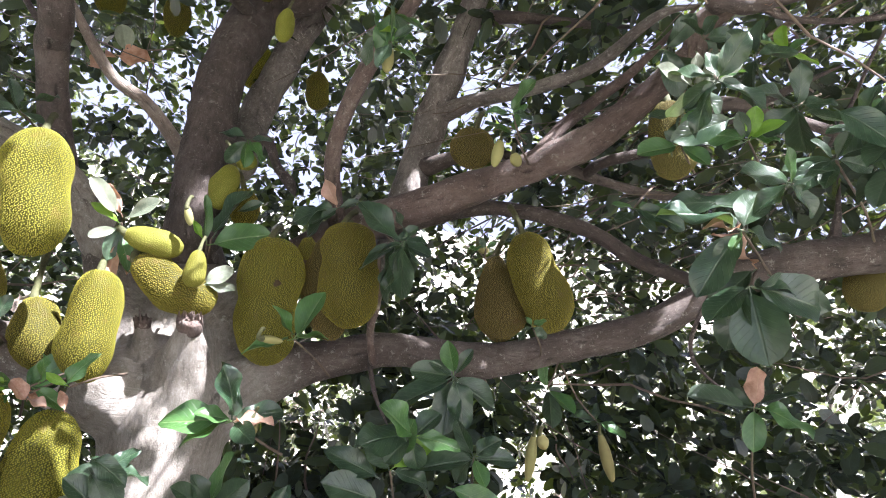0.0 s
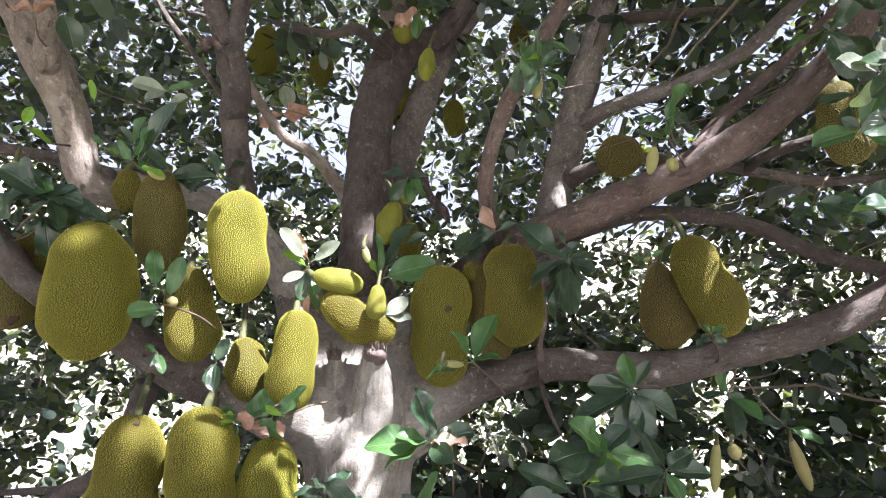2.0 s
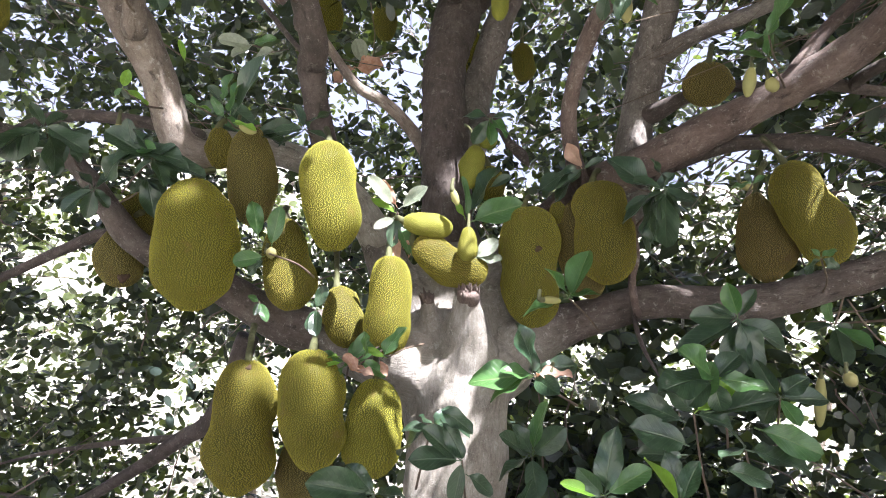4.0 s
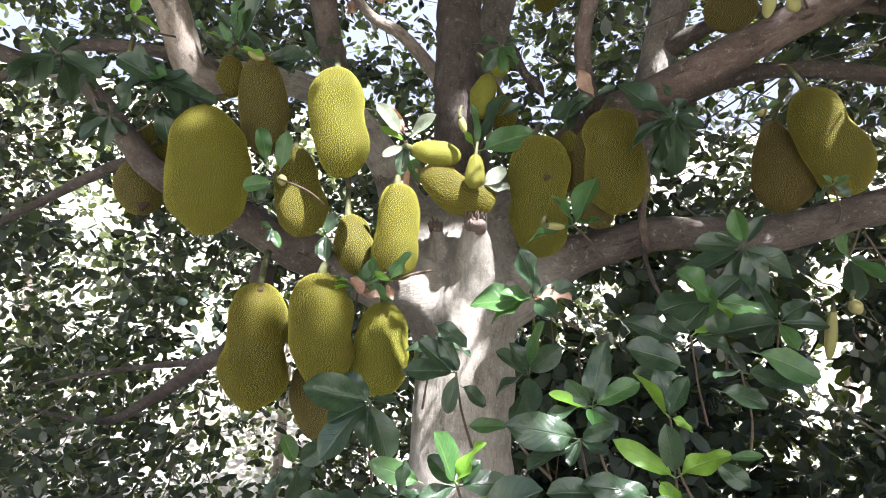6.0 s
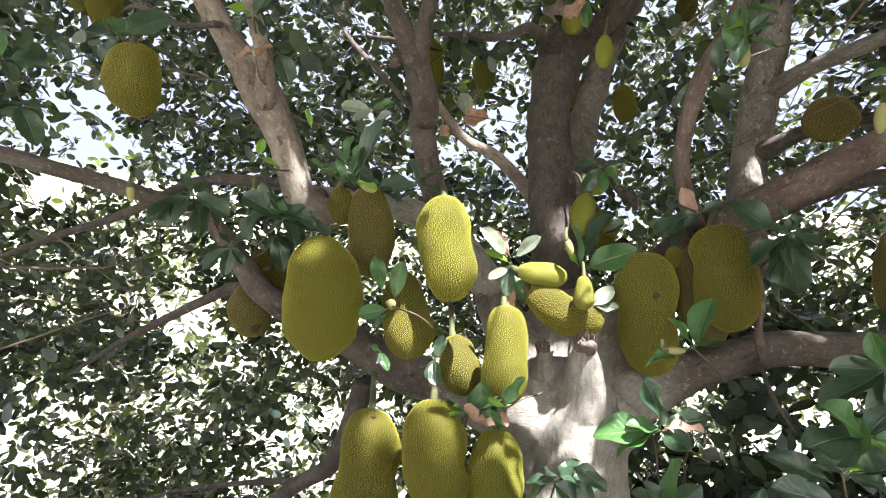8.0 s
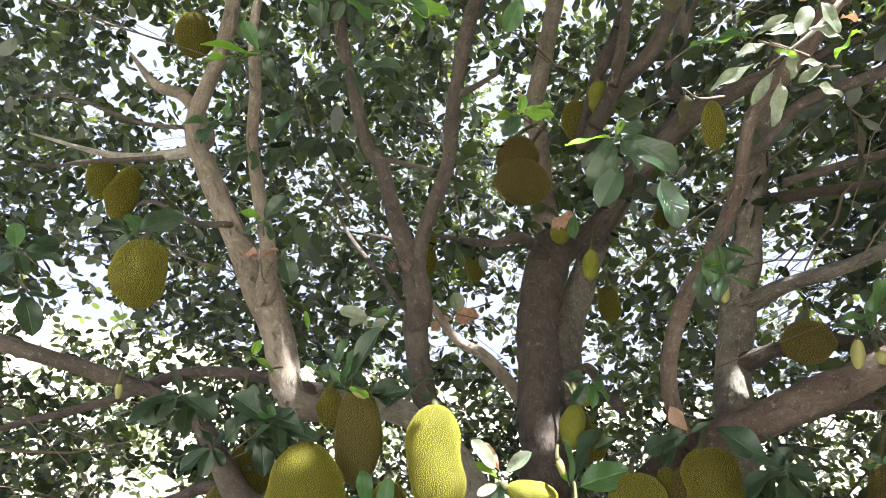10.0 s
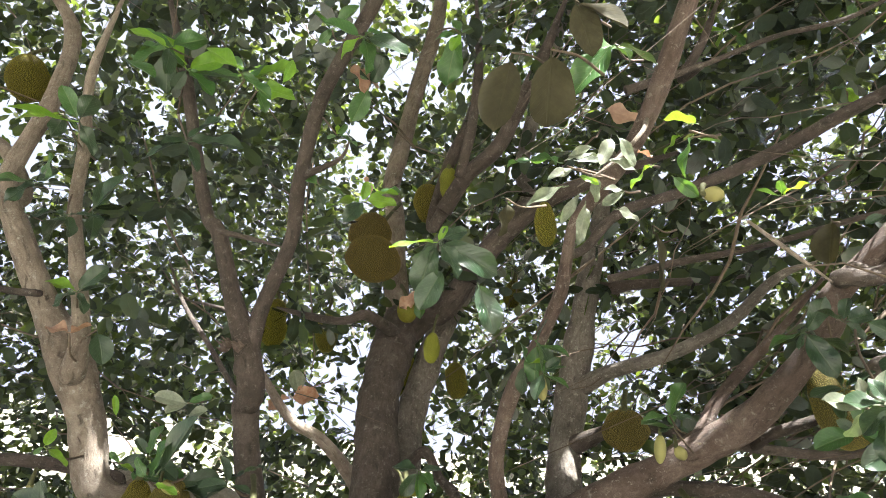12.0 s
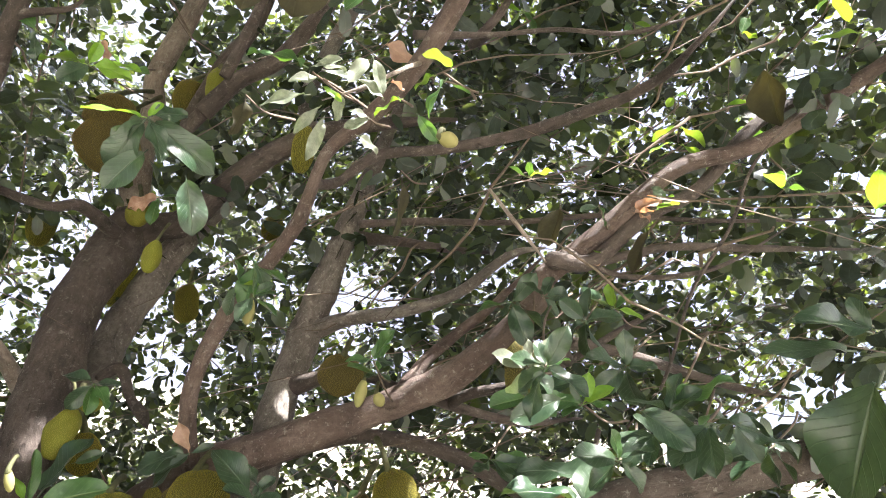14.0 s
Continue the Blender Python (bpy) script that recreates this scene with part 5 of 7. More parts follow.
shoot((1.239, 2.316, 2.032), (0.665, 1.429, 1.920), [(0.712, 1.420, 1.747, "g", 0.62), (0.619, 1.450, 1.775, "g", 0.50), (0.559, 1.382, 1.823, "g", 0.50), (0.927, 1.502, 1.914, "g", 0.50), (0.632, 1.441, 1.853, "g", 0.50), (0.781, 1.441, 1.933, "g", 0.50)])
shoot((1.124, 2.340, 1.348), (0.927, 1.957, 1.676), [(0.730, 1.961, 1.669, "g", 0.50), (1.079, 1.895, 1.651, "y", 0.50), (0.922, 1.933, 1.549, "y", 0.50), (0.911, 1.892, 1.781, "o", 0.50), (0.840, 2.002, 1.715, "g", 0.50), (1.020, 1.897, 1.737, "g", 0.50)])
shoot((0.454, 2.655, 1.798), (0.417, 2.666, 1.655), [(0.375, 2.622, 1.750, "y", 0.50), (0.480, 2.695, 1.640, "g", 0.50), (0.317, 2.678, 1.639, "g", 0.50), (0.524, 2.617, 1.561, "y", 0.50), (0.468, 2.740, 1.502, "g", 0.50)])
shoot((0.465, 2.683, 1.756), (0.635, 2.704, 1.553), [(0.528, 2.666, 1.571, "g", 0.50), (0.749, 2.656, 1.513, "y", 0.50), (0.619, 2.694, 1.622, "g", 0.50)])
shoot((0.198, 2.280, 2.459), (0.128, 2.146, 2.516), [(0.139, 2.120, 2.630, "y", 0.50), (0.014, 2.080, 2.501, "y", 0.50), (0.179, 2.147, 2.492, "g", 0.50), (0.081, 2.143, 2.500, "g", 0.50)])
shoot((-0.439, 2.196, 2.731), (-0.297, 1.774, 2.603), [(-0.317, 1.714, 2.689, "g", 0.50), (-0.219, 1.746, 2.617, "y", 0.50), (-0.330, 1.751, 2.513, "g", 0.50), (-0.238, 1.723, 2.633, "g", 0.50), (-0.219, 1.784, 2.544, "y", 0.50)])
shoot((0.829, 2.312, 2.524), (0.607, 1.799, 2.403), [(0.478, 1.788, 2.341, "y", 0.50), (0.725, 1.818, 2.442, "g", 0.50), (0.551, 1.772, 2.423, "g", 0.50), (0.737, 1.765, 2.460, "g", 0.50), (0.659, 1.779, 2.511, "y", 0.50), (0.685, 1.774, 2.333, "y", 0.50)])
shoot((1.071, 2.120, 2.449), (0.684, 1.517, 2.310), [(0.644, 1.484, 2.366, "g", 0.50), (0.569, 1.507, 2.318, "y", 0.50), (0.622, 1.498, 2.260, "y", 0.50), (0.764, 1.486, 2.352, "l", 0.50), (0.760, 1.505, 2.331, "y", 0.50), (0.689, 1.476, 2.385, "l", 0.50)])
shoot((1.403, 2.164, 2.302), (0.798, 1.339, 2.207), [(0.745, 1.346, 2.245, "g", 0.50), (0.891, 1.350, 2.205, "g", 0.50), (0.695, 1.364, 2.178, "g", 0.50), (0.813, 1.301, 2.262, "g", 0.50), (0.763, 1.313, 2.121, "g", 0.50), (0.897, 1.335, 2.278, "g", 0.50), (0.711, 1.322, 2.128, "g", 0.50)])
shoot((-0.335, 2.425, 2.178), (-0.227, 2.148, 2.058), [(-0.310, 2.142, 1.975, "g", 0.50), (-0.167, 2.128, 2.125, "g", 0.50), (-0.149, 2.205, 1.960, "g", 0.60), (-0.219, 2.233, 1.851, "g", 0.50), (-0.256, 2.113, 1.888, "g", 0.50), (-0.186, 2.158, 2.046, "g", 0.50), (-0.372, 2.126, 2.198, "g", 0.50), (-0.101, 2.126, 2.030, "g", 0.50)])
shoot((-0.522, 2.476, 2.165), (-0.497, 2.311, 2.195), [(-0.612, 2.357, 2.077, "g", 0.50), (-0.679, 2.302, 2.143, "g", 0.50), (-0.550, 2.285, 2.294, "o", 0.50), (-0.413, 2.307, 2.227, "g", 0.50), (-0.541, 2.293, 2.137, "g", 0.50), (-0.582, 2.304, 2.111, "g", 0.50)])
shoot((-0.920, 2.472, 2.356), (-0.833, 2.160, 2.365), [(-0.900, 2.169, 2.269, "g", 0.50), (-0.748, 2.138, 2.302, "y", 0.50), (-0.950, 2.168, 2.398, "g", 0.50), (-0.832, 2.166, 2.257, "y", 0.50), (-0.745, 2.155, 2.374, "g", 0.50)])
shoot((-0.991, 2.038, 0.989), (-0.855, 1.791, 1.244), [(-1.000, 1.847, 1.151, "g", 0.50), (-0.793, 1.787, 1.311, "g", 0.60), (-0.731, 1.761, 1.266, "g", 0.50), (-0.875, 1.752, 1.285, "g", 0.50), (-0.803, 1.794, 1.162, "g", 0.50), (-0.936, 1.743, 1.238, "g", 0.50)])
shoot((1.230, 2.253, 2.889), (0.920, 1.835, 2.761), [(0.758, 1.759, 2.750, "g", 0.50), (0.998, 1.844, 2.828, "y", 0.50), (0.891, 1.820, 2.853, "l", 0.50), (1.006, 1.794, 2.722, "l", 0.50), (0.883, 1.858, 2.728, "g", 0.50), (0.799, 1.816, 2.710, "g", 0.50)])
shoot((0.667, 2.125, 2.831), (0.548, 1.836, 2.732), [(0.423, 1.816, 2.689, "y", 0.50), (0.617, 1.754, 2.806, "g", 0.50), (0.516, 1.835, 2.675, "g", 0.50), (0.691, 1.891, 2.688, "g", 0.50), (0.606, 1.825, 2.581, "g", 0.50)])
shoot((0.858, 2.111, 2.934), (0.631, 1.728, 2.716), [(0.553, 1.681, 2.750, "g", 0.50), (0.734, 1.752, 2.759, "g", 0.50), (0.696, 1.769, 2.673, "g", 0.50), (0.653, 1.714, 2.795, "g", 0.50)])
shoot((0.366, 2.639, 1.759), (0.267, 2.111, 1.834), [(0.244, 2.112, 1.866, "y", 0.50), (0.308, 2.111, 1.868, "y", 0.50), (0.220, 2.129, 1.789, "g", 0.50), (0.326, 2.125, 1.807, "g", 0.50)])
shoot((0.125, 2.558, 2.155), (0.081, 2.144, 2.081), [(0.025, 2.114, 2.077, "y", 0.50), (0.117, 2.153, 2.108, "y", 0.50), (0.058, 2.132, 2.114, "g", 0.50)])
shoot((-0.941, 1.310, 3.897), (-0.859, 1.277, 3.568), [(-0.845, 1.300, 3.568, "o", 0.60, -0.897, 1.229, 3.641), (-0.946, 1.345, 3.472, "y", 0.50), (-0.778, 1.210, 3.659, "g", 0.50), (-0.923, 1.261, 3.618, "y", 0.50)])
shoot((-0.997, 1.304, 3.897), (-1.028, 1.209, 3.848), [(-1.009, 1.219, 3.843, "l", 0.50), (-1.088, 1.146, 3.877, "y", 0.50), (-1.064, 1.203, 3.784, "y", 0.50), (-0.911, 1.197, 3.932, "y", 0.50)])
shoot((-1.138, 1.451, 3.624), (-1.049, 1.436, 3.498), [(-1.037, 1.413, 3.530, "l", 0.50), (-1.086, 1.429, 3.479, "y", 0.50), (-0.959, 1.454, 3.459, "y", 0.50), (-1.009, 1.423, 3.542, "y", 0.50)])
shoot((-1.866, 1.407, 3.925), (-1.797, 1.198, 3.915), [(-1.914, 1.135, 3.959, "y", 0.50), (-1.684, 1.180, 3.915, "y", 0.50), (-1.953, 1.182, 3.845, "y", 0.50), (-1.839, 1.297, 3.754, "g", 0.50), (-2.078, 1.197, 3.992, "y", 0.50), (-1.779, 1.275, 3.816, "y", 0.50)])
shoot((-1.720, 1.492, 3.731), (-1.403, 1.262, 3.722), [(-1.572, 1.207, 3.884, "y", 0.50), (-1.523, 1.246, 3.717, "y", 0.50), (-1.304, 1.312, 3.651, "y", 0.50), (-1.202, 1.275, 3.762, "l", 0.50), (-1.256, 1.321, 3.692, "l", 0.50), (-1.296, 1.201, 3.722, "y", 0.50)])
shoot((-1.100, 2.259, 3.870), (-1.068, 1.960, 3.596), [(-1.114, 1.897, 3.627, "l", 0.50), (-0.960, 1.936, 3.587, "y", 0.50), (-1.086, 1.948, 3.564, "g", 0.50)])
shoot((-0.710, 1.547, 4.153), (-0.527, 1.305, 3.814), [(-0.551, 1.280, 3.882, "y", 0.50), (-0.629, 1.288, 3.804, "y", 0.50), (-0.475, 1.284, 3.798, "y", 0.50), (-0.558, 1.302, 3.734, "l", 0.50), (-0.609, 1.381, 3.646, "y", 0.50)])
shoot((0.654, 1.929, 2.815), (0.658, 1.962, 2.584), [(0.549, 1.961, 2.561, "g", 0.50), (0.641, 2.057, 2.471, "g", 0.60), (0.711, 1.948, 2.616, "y", 0.50), (0.571, 1.873, 2.653, "g", 0.50), (0.811, 2.011, 2.555, "g", 0.50), (0.740, 1.911, 2.622, "g", 0.50)])
shoot((0.176, 2.234, 2.519), (0.104, 1.943, 2.499), [(0.017, 1.905, 2.484, "y", 0.50), (0.141, 1.837, 2.574, "y", 0.50), (0.176, 1.946, 2.502, "g", 0.50), (0.121, 1.917, 2.532, "y", 0.50)])
shoot((0.911, 1.828, 3.058), (0.743, 1.495, 2.947), [(0.927, 1.517, 2.958, "o", 0.50, 0.858, 1.501, 2.947), (0.976, 1.471, 2.980, "l", 0.52, 0.934, 1.515, 2.984), (0.794, 1.537, 2.914, "y", 0.50), (0.684, 1.505, 2.920, "g", 0.50)])
shoot((-0.385, 2.044, 2.702), (-0.318, 1.790, 2.721), [(-0.343, 1.774, 2.745, "y", 0.50), (-0.280, 1.760, 2.798, "g", 0.50), (-0.336, 1.806, 2.579, "y", 0.50), (-0.213, 1.802, 2.660, "y", 0.50), (-0.251, 1.785, 2.627, "g", 0.50)])
shoot((0.707, 1.853, 2.774), (0.495, 1.231, 2.299), [(0.398, 1.264, 2.334, "g", 0.50), (0.443, 1.291, 2.259, "g", 0.60), (0.447, 1.248, 2.188, "g", 0.50), (0.543, 1.218, 2.333, "y", 0.50), (0.472, 1.225, 2.362, "g", 0.50), (0.591, 1.201, 2.250, "g", 0.50), (0.525, 1.162, 2.373, "g", 0.50)])
shoot((1.248, 1.816, 2.711), (0.787, 1.235, 2.234), [(0.731, 1.258, 2.220, "g", 0.50), (0.884, 1.286, 2.171, "g", 0.50), (0.824, 1.167, 2.277, "g", 0.50), (0.668, 1.206, 2.247, "g", 0.50), (0.889, 1.166, 2.331, "y", 0.50), (0.793, 1.202, 2.319, "g", 0.50)])
shoot((1.576, 1.845, 2.639), (0.936, 1.229, 2.225), [(1.138, 1.274, 2.219, "g", 0.45), (0.874, 1.207, 2.232, "g", 0.50), (0.977, 1.200, 2.248, "g", 0.50), (0.978, 1.210, 2.138, "g", 0.50), (0.910, 1.245, 2.181, "g", 0.50)])
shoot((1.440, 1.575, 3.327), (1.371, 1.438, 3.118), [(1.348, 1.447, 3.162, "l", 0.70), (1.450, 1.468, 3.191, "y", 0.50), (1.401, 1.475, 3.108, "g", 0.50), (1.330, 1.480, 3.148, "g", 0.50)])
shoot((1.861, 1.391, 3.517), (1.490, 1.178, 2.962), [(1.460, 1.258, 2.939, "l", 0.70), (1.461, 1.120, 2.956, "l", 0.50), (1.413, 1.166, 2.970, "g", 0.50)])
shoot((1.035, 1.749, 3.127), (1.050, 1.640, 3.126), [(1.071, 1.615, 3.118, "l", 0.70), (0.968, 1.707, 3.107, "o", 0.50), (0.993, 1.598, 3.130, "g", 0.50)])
shoot((0.647, 2.195, 2.406), (0.504, 1.867, 2.207), [(0.435, 1.859, 2.211, "y", 0.50), (0.657, 1.901, 2.226, "y", 0.50), (0.588, 1.901, 2.156, "g", 0.50), (0.661, 1.845, 2.174, "g", 0.50), (0.469, 1.942, 2.166, "g", 0.50)])
shoot((0.011, 2.158, 1.223), (-0.055, 1.813, 1.453), [(0.017, 1.848, 1.521, "g", 0.62), (0.076, 1.785, 1.459, "y", 0.42), (-0.026, 1.836, 1.364, "g", 0.62), (-0.119, 1.804, 1.377, "g", 0.62), (-0.177, 1.705, 1.447, "g", 0.62), (-0.124, 1.715, 1.533, "y", 0.62)])
shoot((0.159, 2.263, 1.225), (0.126, 1.928, 1.414), [(0.167, 1.892, 1.339, "y", 0.62), (0.070, 1.924, 1.344, "g", 0.62), (0.045, 1.916, 1.414, "g", 0.62), (0.058, 1.884, 1.509, "g", 0.42), (0.188, 1.916, 1.481, "g", 0.62), (0.252, 2.011, 1.406, "g", 0.42)])
shoot((1.257, 1.835, 2.510), (0.936, 1.361, 2.225), [(0.843, 1.379, 2.236, "g", 0.50), (0.884, 1.417, 2.151, "g", 0.50), (1.011, 1.390, 2.165, "g", 0.50), (1.031, 1.365, 2.241, "g", 0.50), (0.899, 1.267, 2.272, "y", 0.50), (0.888, 1.347, 2.115, "g", 0.50)])
shoot((1.013, 1.925, 2.387), (0.696, 1.318, 2.131), [(0.573, 1.268, 2.125, "g", 0.50), (0.628, 1.351, 2.071, "g", 0.50), (0.776, 1.350, 2.078, "g", 0.50), (0.753, 1.259, 2.160, "g", 0.50), (0.660, 1.260, 2.185, "y", 0.40)])
shoot((1.588, 1.887, 2.486), (1.143, 1.412, 2.226), [(1.016, 1.413, 2.194, "g", 0.50), (1.060, 1.464, 2.138, "g", 0.50), (1.230, 1.434, 2.153, "g", 0.50), (1.222, 1.408, 2.238, "g", 0.50), (1.115, 1.387, 2.297, "g", 0.50), (1.180, 1.483, 2.135, "g", 0.50)])
shoot((0.933, 1.913, 2.885), (0.723, 1.592, 2.592), [(0.633, 1.568, 2.639, "g", 0.50), (0.644, 1.641, 2.523, "g", 0.50), (0.809, 1.658, 2.511, "g", 0.50), (0.850, 1.609, 2.636, "g", 0.50), (0.738, 1.568, 2.691, "g", 0.50), (0.776, 1.729, 2.504, "g", 0.50)])
shoot((1.143, 2.042, 2.760), (0.835, 1.583, 2.453), [(0.706, 1.508, 2.460, "g", 0.50), (0.741, 1.590, 2.363, "g", 0.50), (0.916, 1.694, 2.370, "g", 0.50), (0.906, 1.530, 2.464, "g", 0.50), (0.823, 1.519, 2.544, "g", 0.50)])
shoot((-1.764, 1.340, 3.654), (-1.492, 1.048, 3.554), [(-1.604, 0.944, 3.643, "y", 0.50), (-1.512, 0.930, 3.623, "l", 0.50), (-1.375, 1.080, 3.631, "l", 0.50), (-1.332, 1.157, 3.551, "y", 0.50), (-1.387, 1.096, 3.474, "y", 0.50), (-1.554, 1.075, 3.489, "g", 0.50)])
shoot((-1.490, 1.401, 3.599), (-1.249, 1.152, 3.502), [(-1.297, 1.108, 3.558, "l", 0.50), (-1.200, 1.177, 3.527, "y", 0.50), (-1.103, 1.141, 3.464, "l", 0.50), (-1.216, 1.198, 3.435, "y", 0.50)])
shoot((-2.176, 1.397, 3.513), (-2.011, 1.069, 3.438), [(-2.123, 0.974, 3.387, "l", 0.50), (-2.064, 1.121, 3.559, "y", 0.50), (-1.914, 1.131, 3.476, "y", 0.50), (-2.119, 1.142, 3.442, "g", 0.50), (-1.981, 1.159, 3.403, "y", 0.50)])
shoot((-1.764, 1.340, 3.654), (-1.461, 1.129, 3.273), [(-1.528, 1.077, 3.240, "g", 0.50), (-1.281, 1.188, 3.298, "g", 0.50), (-1.435, 1.200, 3.190, "g", 0.50), (-1.631, 1.122, 3.222, "g", 0.50), (-1.344, 1.100, 3.354, "g", 0.50)])
shoot((-2.200, 1.382, 3.401), (-1.968, 1.215, 3.075), [(-1.970, 1.275, 3.014, "g", 0.68), (-2.088, 1.163, 3.083, "g", 0.50), (-1.855, 1.260, 3.084, "g", 0.50), (-2.153, 1.282, 3.054, "g", 0.50)])
shoot((-1.364, 1.777, 3.637), (-1.184, 1.602, 3.395), [(-1.280, 1.572, 3.466, "y", 0.50), (-1.085, 1.641, 3.343, "y", 0.50), (-1.172, 1.614, 3.283, "g", 0.50), (-0.981, 1.648, 3.394, "l", 0.42, -1.037, 1.623, 3.415)])
shoot((-1.006, 1.365, 3.855), (-0.813, 1.068, 3.591), [(-0.952, 1.034, 3.645, "y", 0.50), (-0.911, 1.095, 3.545, "l", 0.50), (-0.719, 1.077, 3.640, "y", 0.50), (-0.766, 1.102, 3.464, "y", 0.50), (-0.647, 1.091, 3.505, "g", 0.50)])
shoot((-0.669, 1.677, 0.984), (-0.629, 1.397, 1.234), [(-0.741, 1.333, 1.236, "g", 0.60), (-0.723, 1.358, 1.301, "g", 0.50), (-0.596, 1.367, 1.320, "g", 0.62, -0.688, 1.372, 1.350), (-0.614, 1.383, 1.248, "g", 0.45, -0.683, 1.374, 1.328), (-0.559, 1.447, 1.156, "g", 0.50, -0.618, 1.401, 1.204), (-0.646, 1.410, 1.131, "g", 0.45)])
shoot((-0.533, 1.963, 0.968), (-0.513, 1.663, 1.218), [(-0.479, 1.616, 1.369, "y", 0.45), (-0.592, 1.576, 1.274, "g", 0.45), (-0.423, 1.631, 1.305, "g", 0.50), (-0.593, 1.601, 1.169, "g", 0.55), (-0.484, 1.603, 1.119, "g", 0.60), (-0.551, 1.621, 1.301, "g", 0.50)])
shoot((-0.248, 1.729, 0.894), (-0.298, 1.429, 1.194), [(-0.394, 1.383, 1.214, "l", 0.36), (-0.284, 1.389, 1.339, "g", 0.45), (-0.201, 1.468, 1.265, "y", 0.38), (-0.357, 1.392, 1.250, "g", 0.50), (-0.283, 1.362, 1.157, "y", 0.50), (-0.396, 1.372, 1.183, "g", 0.34), (-0.235, 1.408, 1.161, "g", 0.50)])
shoot((-0.054, 1.853, 0.874), (-0.134, 1.553, 1.174), [(-0.224, 1.484, 1.268, "l", 0.38), (-0.081, 1.530, 1.162, "l", 0.35), (-0.159, 1.542, 1.290, "g", 0.45), (-0.102, 1.539, 1.276, "g", 0.50)])
shoot((-0.041, 2.189, 1.054), (-0.101, 1.839, 1.354), [(-0.058, 1.799, 1.500, "y", 0.75, -0.085, 1.846, 1.390), (0.008, 1.869, 1.468, "l", 0.40), (-0.271, 1.776, 1.394, "g", 0.42, -0.122, 1.830, 1.329), (-0.178, 1.764, 1.449, "g", 0.50), (-0.257, 1.721, 1.318, "g", 0.55, -0.111, 1.835, 1.267), (0.119, 1.899, 1.399, "g", 0.34, -0.073, 1.851, 1.361), (0.017, 1.915, 1.332, "g", 0.40), (-0.249, 1.806, 1.230, "g", 0.50, -0.116, 1.832, 1.243)])
shoot((0.094, 2.247, 0.966), (0.034, 1.897, 1.266), [(0.247, 1.984, 1.265, "y", 0.34, 0.060, 1.908, 1.326), (0.233, 2.003, 1.229, "g", 0.33), (0.115, 1.947, 1.181, "g", 0.40, -0.028, 1.870, 1.209), (0.001, 1.847, 1.316, "g", 0.50), (-0.032, 1.802, 1.256, "g", 0.50)])
shoot((-0.079, 1.681, 0.774), (-0.109, 1.401, 1.074), [(-0.234, 1.342, 1.146, "l", 0.36), (-0.009, 1.428, 1.151, "l", 0.40), (0.061, 1.436, 1.141, "y", 0.30, -0.014, 1.441, 1.125), (-0.100, 1.353, 1.032, "l", 0.70, -0.142, 1.386, 1.066), (0.039, 1.431, 1.070, "g", 0.50, -0.036, 1.431, 1.119), (-0.137, 1.364, 1.196, "g", 0.45)])
shoot((-0.100, 1.554, 0.761), (-0.150, 1.274, 1.061), [(-0.335, 1.149, 1.062, "g", 0.42, -0.233, 1.239, 1.066), (-0.255, 1.185, 1.099, "g", 0.45), (-0.184, 1.233, 0.969, "g", 0.60), (-0.089, 1.318, 0.981, "g", 0.55, -0.175, 1.264, 1.039), (0.037, 1.341, 0.991, "g", 0.60, -0.098, 1.296, 1.061), (-0.246, 1.188, 1.026, "g", 0.50), (-0.067, 1.264, 1.039, "g", 0.50)])
shoot((-0.283, 1.668, 0.829), (-0.313, 1.368, 1.129), [(-0.405, 1.302, 1.054, "g", 0.50), (-0.436, 1.262, 1.161, "g", 0.55), (-0.246, 1.342, 1.117, "g", 0.50), (-0.324, 1.343, 1.073, "g", 0.50), (-0.239, 1.333, 1.174, "g", 0.45)])
shoot((-0.539, 1.517, 0.723), (-0.539, 1.217, 1.023), [(-0.590, 1.172, 1.138, "y", 0.50), (-0.506, 1.195, 1.130, "l", 0.45), (-0.717, 1.142, 1.061, "y", 0.38, -0.606, 1.189, 1.023), (-0.503, 1.238, 1.082, "g", 0.50), (-0.598, 1.191, 1.084, "g", 0.50), (-0.437, 1.259, 1.042, "g", 0.50), (-0.608, 1.152, 0.999, "g", 0.40)])
shoot((-0.469, 1.364, 0.694), (-0.469, 1.084, 0.994), [(-0.429, 1.097, 1.058, "l", 0.55), (-0.393, 1.077, 1.056, "y", 0.50), (-0.525, 1.046, 0.984, "l", 0.40), (-0.399, 1.073, 0.989, "l", 0.50), (-0.369, 1.099, 1.082, "g", 0.50), (-0.317, 1.080, 1.091, "g", 0.50), (-0.326, 1.095, 1.020, "g", 0.55)])
shoot((-0.656, 1.401, 0.709), (-0.636, 1.121, 1.009), [(-0.603, 1.165, 1.020, "g", 0.50), (-0.660, 1.060, 0.991, "l", 0.36), (-0.658, 1.111, 0.917, "y", 0.50), (-0.593, 1.134, 0.932, "y", 0.30), (-0.690, 1.101, 1.022, "g", 0.50), (-0.608, 1.109, 1.081, "g", 0.45)])
shoot((-0.460, 1.802, 0.901), (-0.510, 1.502, 1.101), [(-0.603, 1.451, 1.099, "y", 0.40), (-0.466, 1.451, 1.188, "g", 0.40), (-0.423, 1.470, 1.095, "g", 0.40)])
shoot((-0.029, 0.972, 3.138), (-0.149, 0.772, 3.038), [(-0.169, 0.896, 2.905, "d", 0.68)])
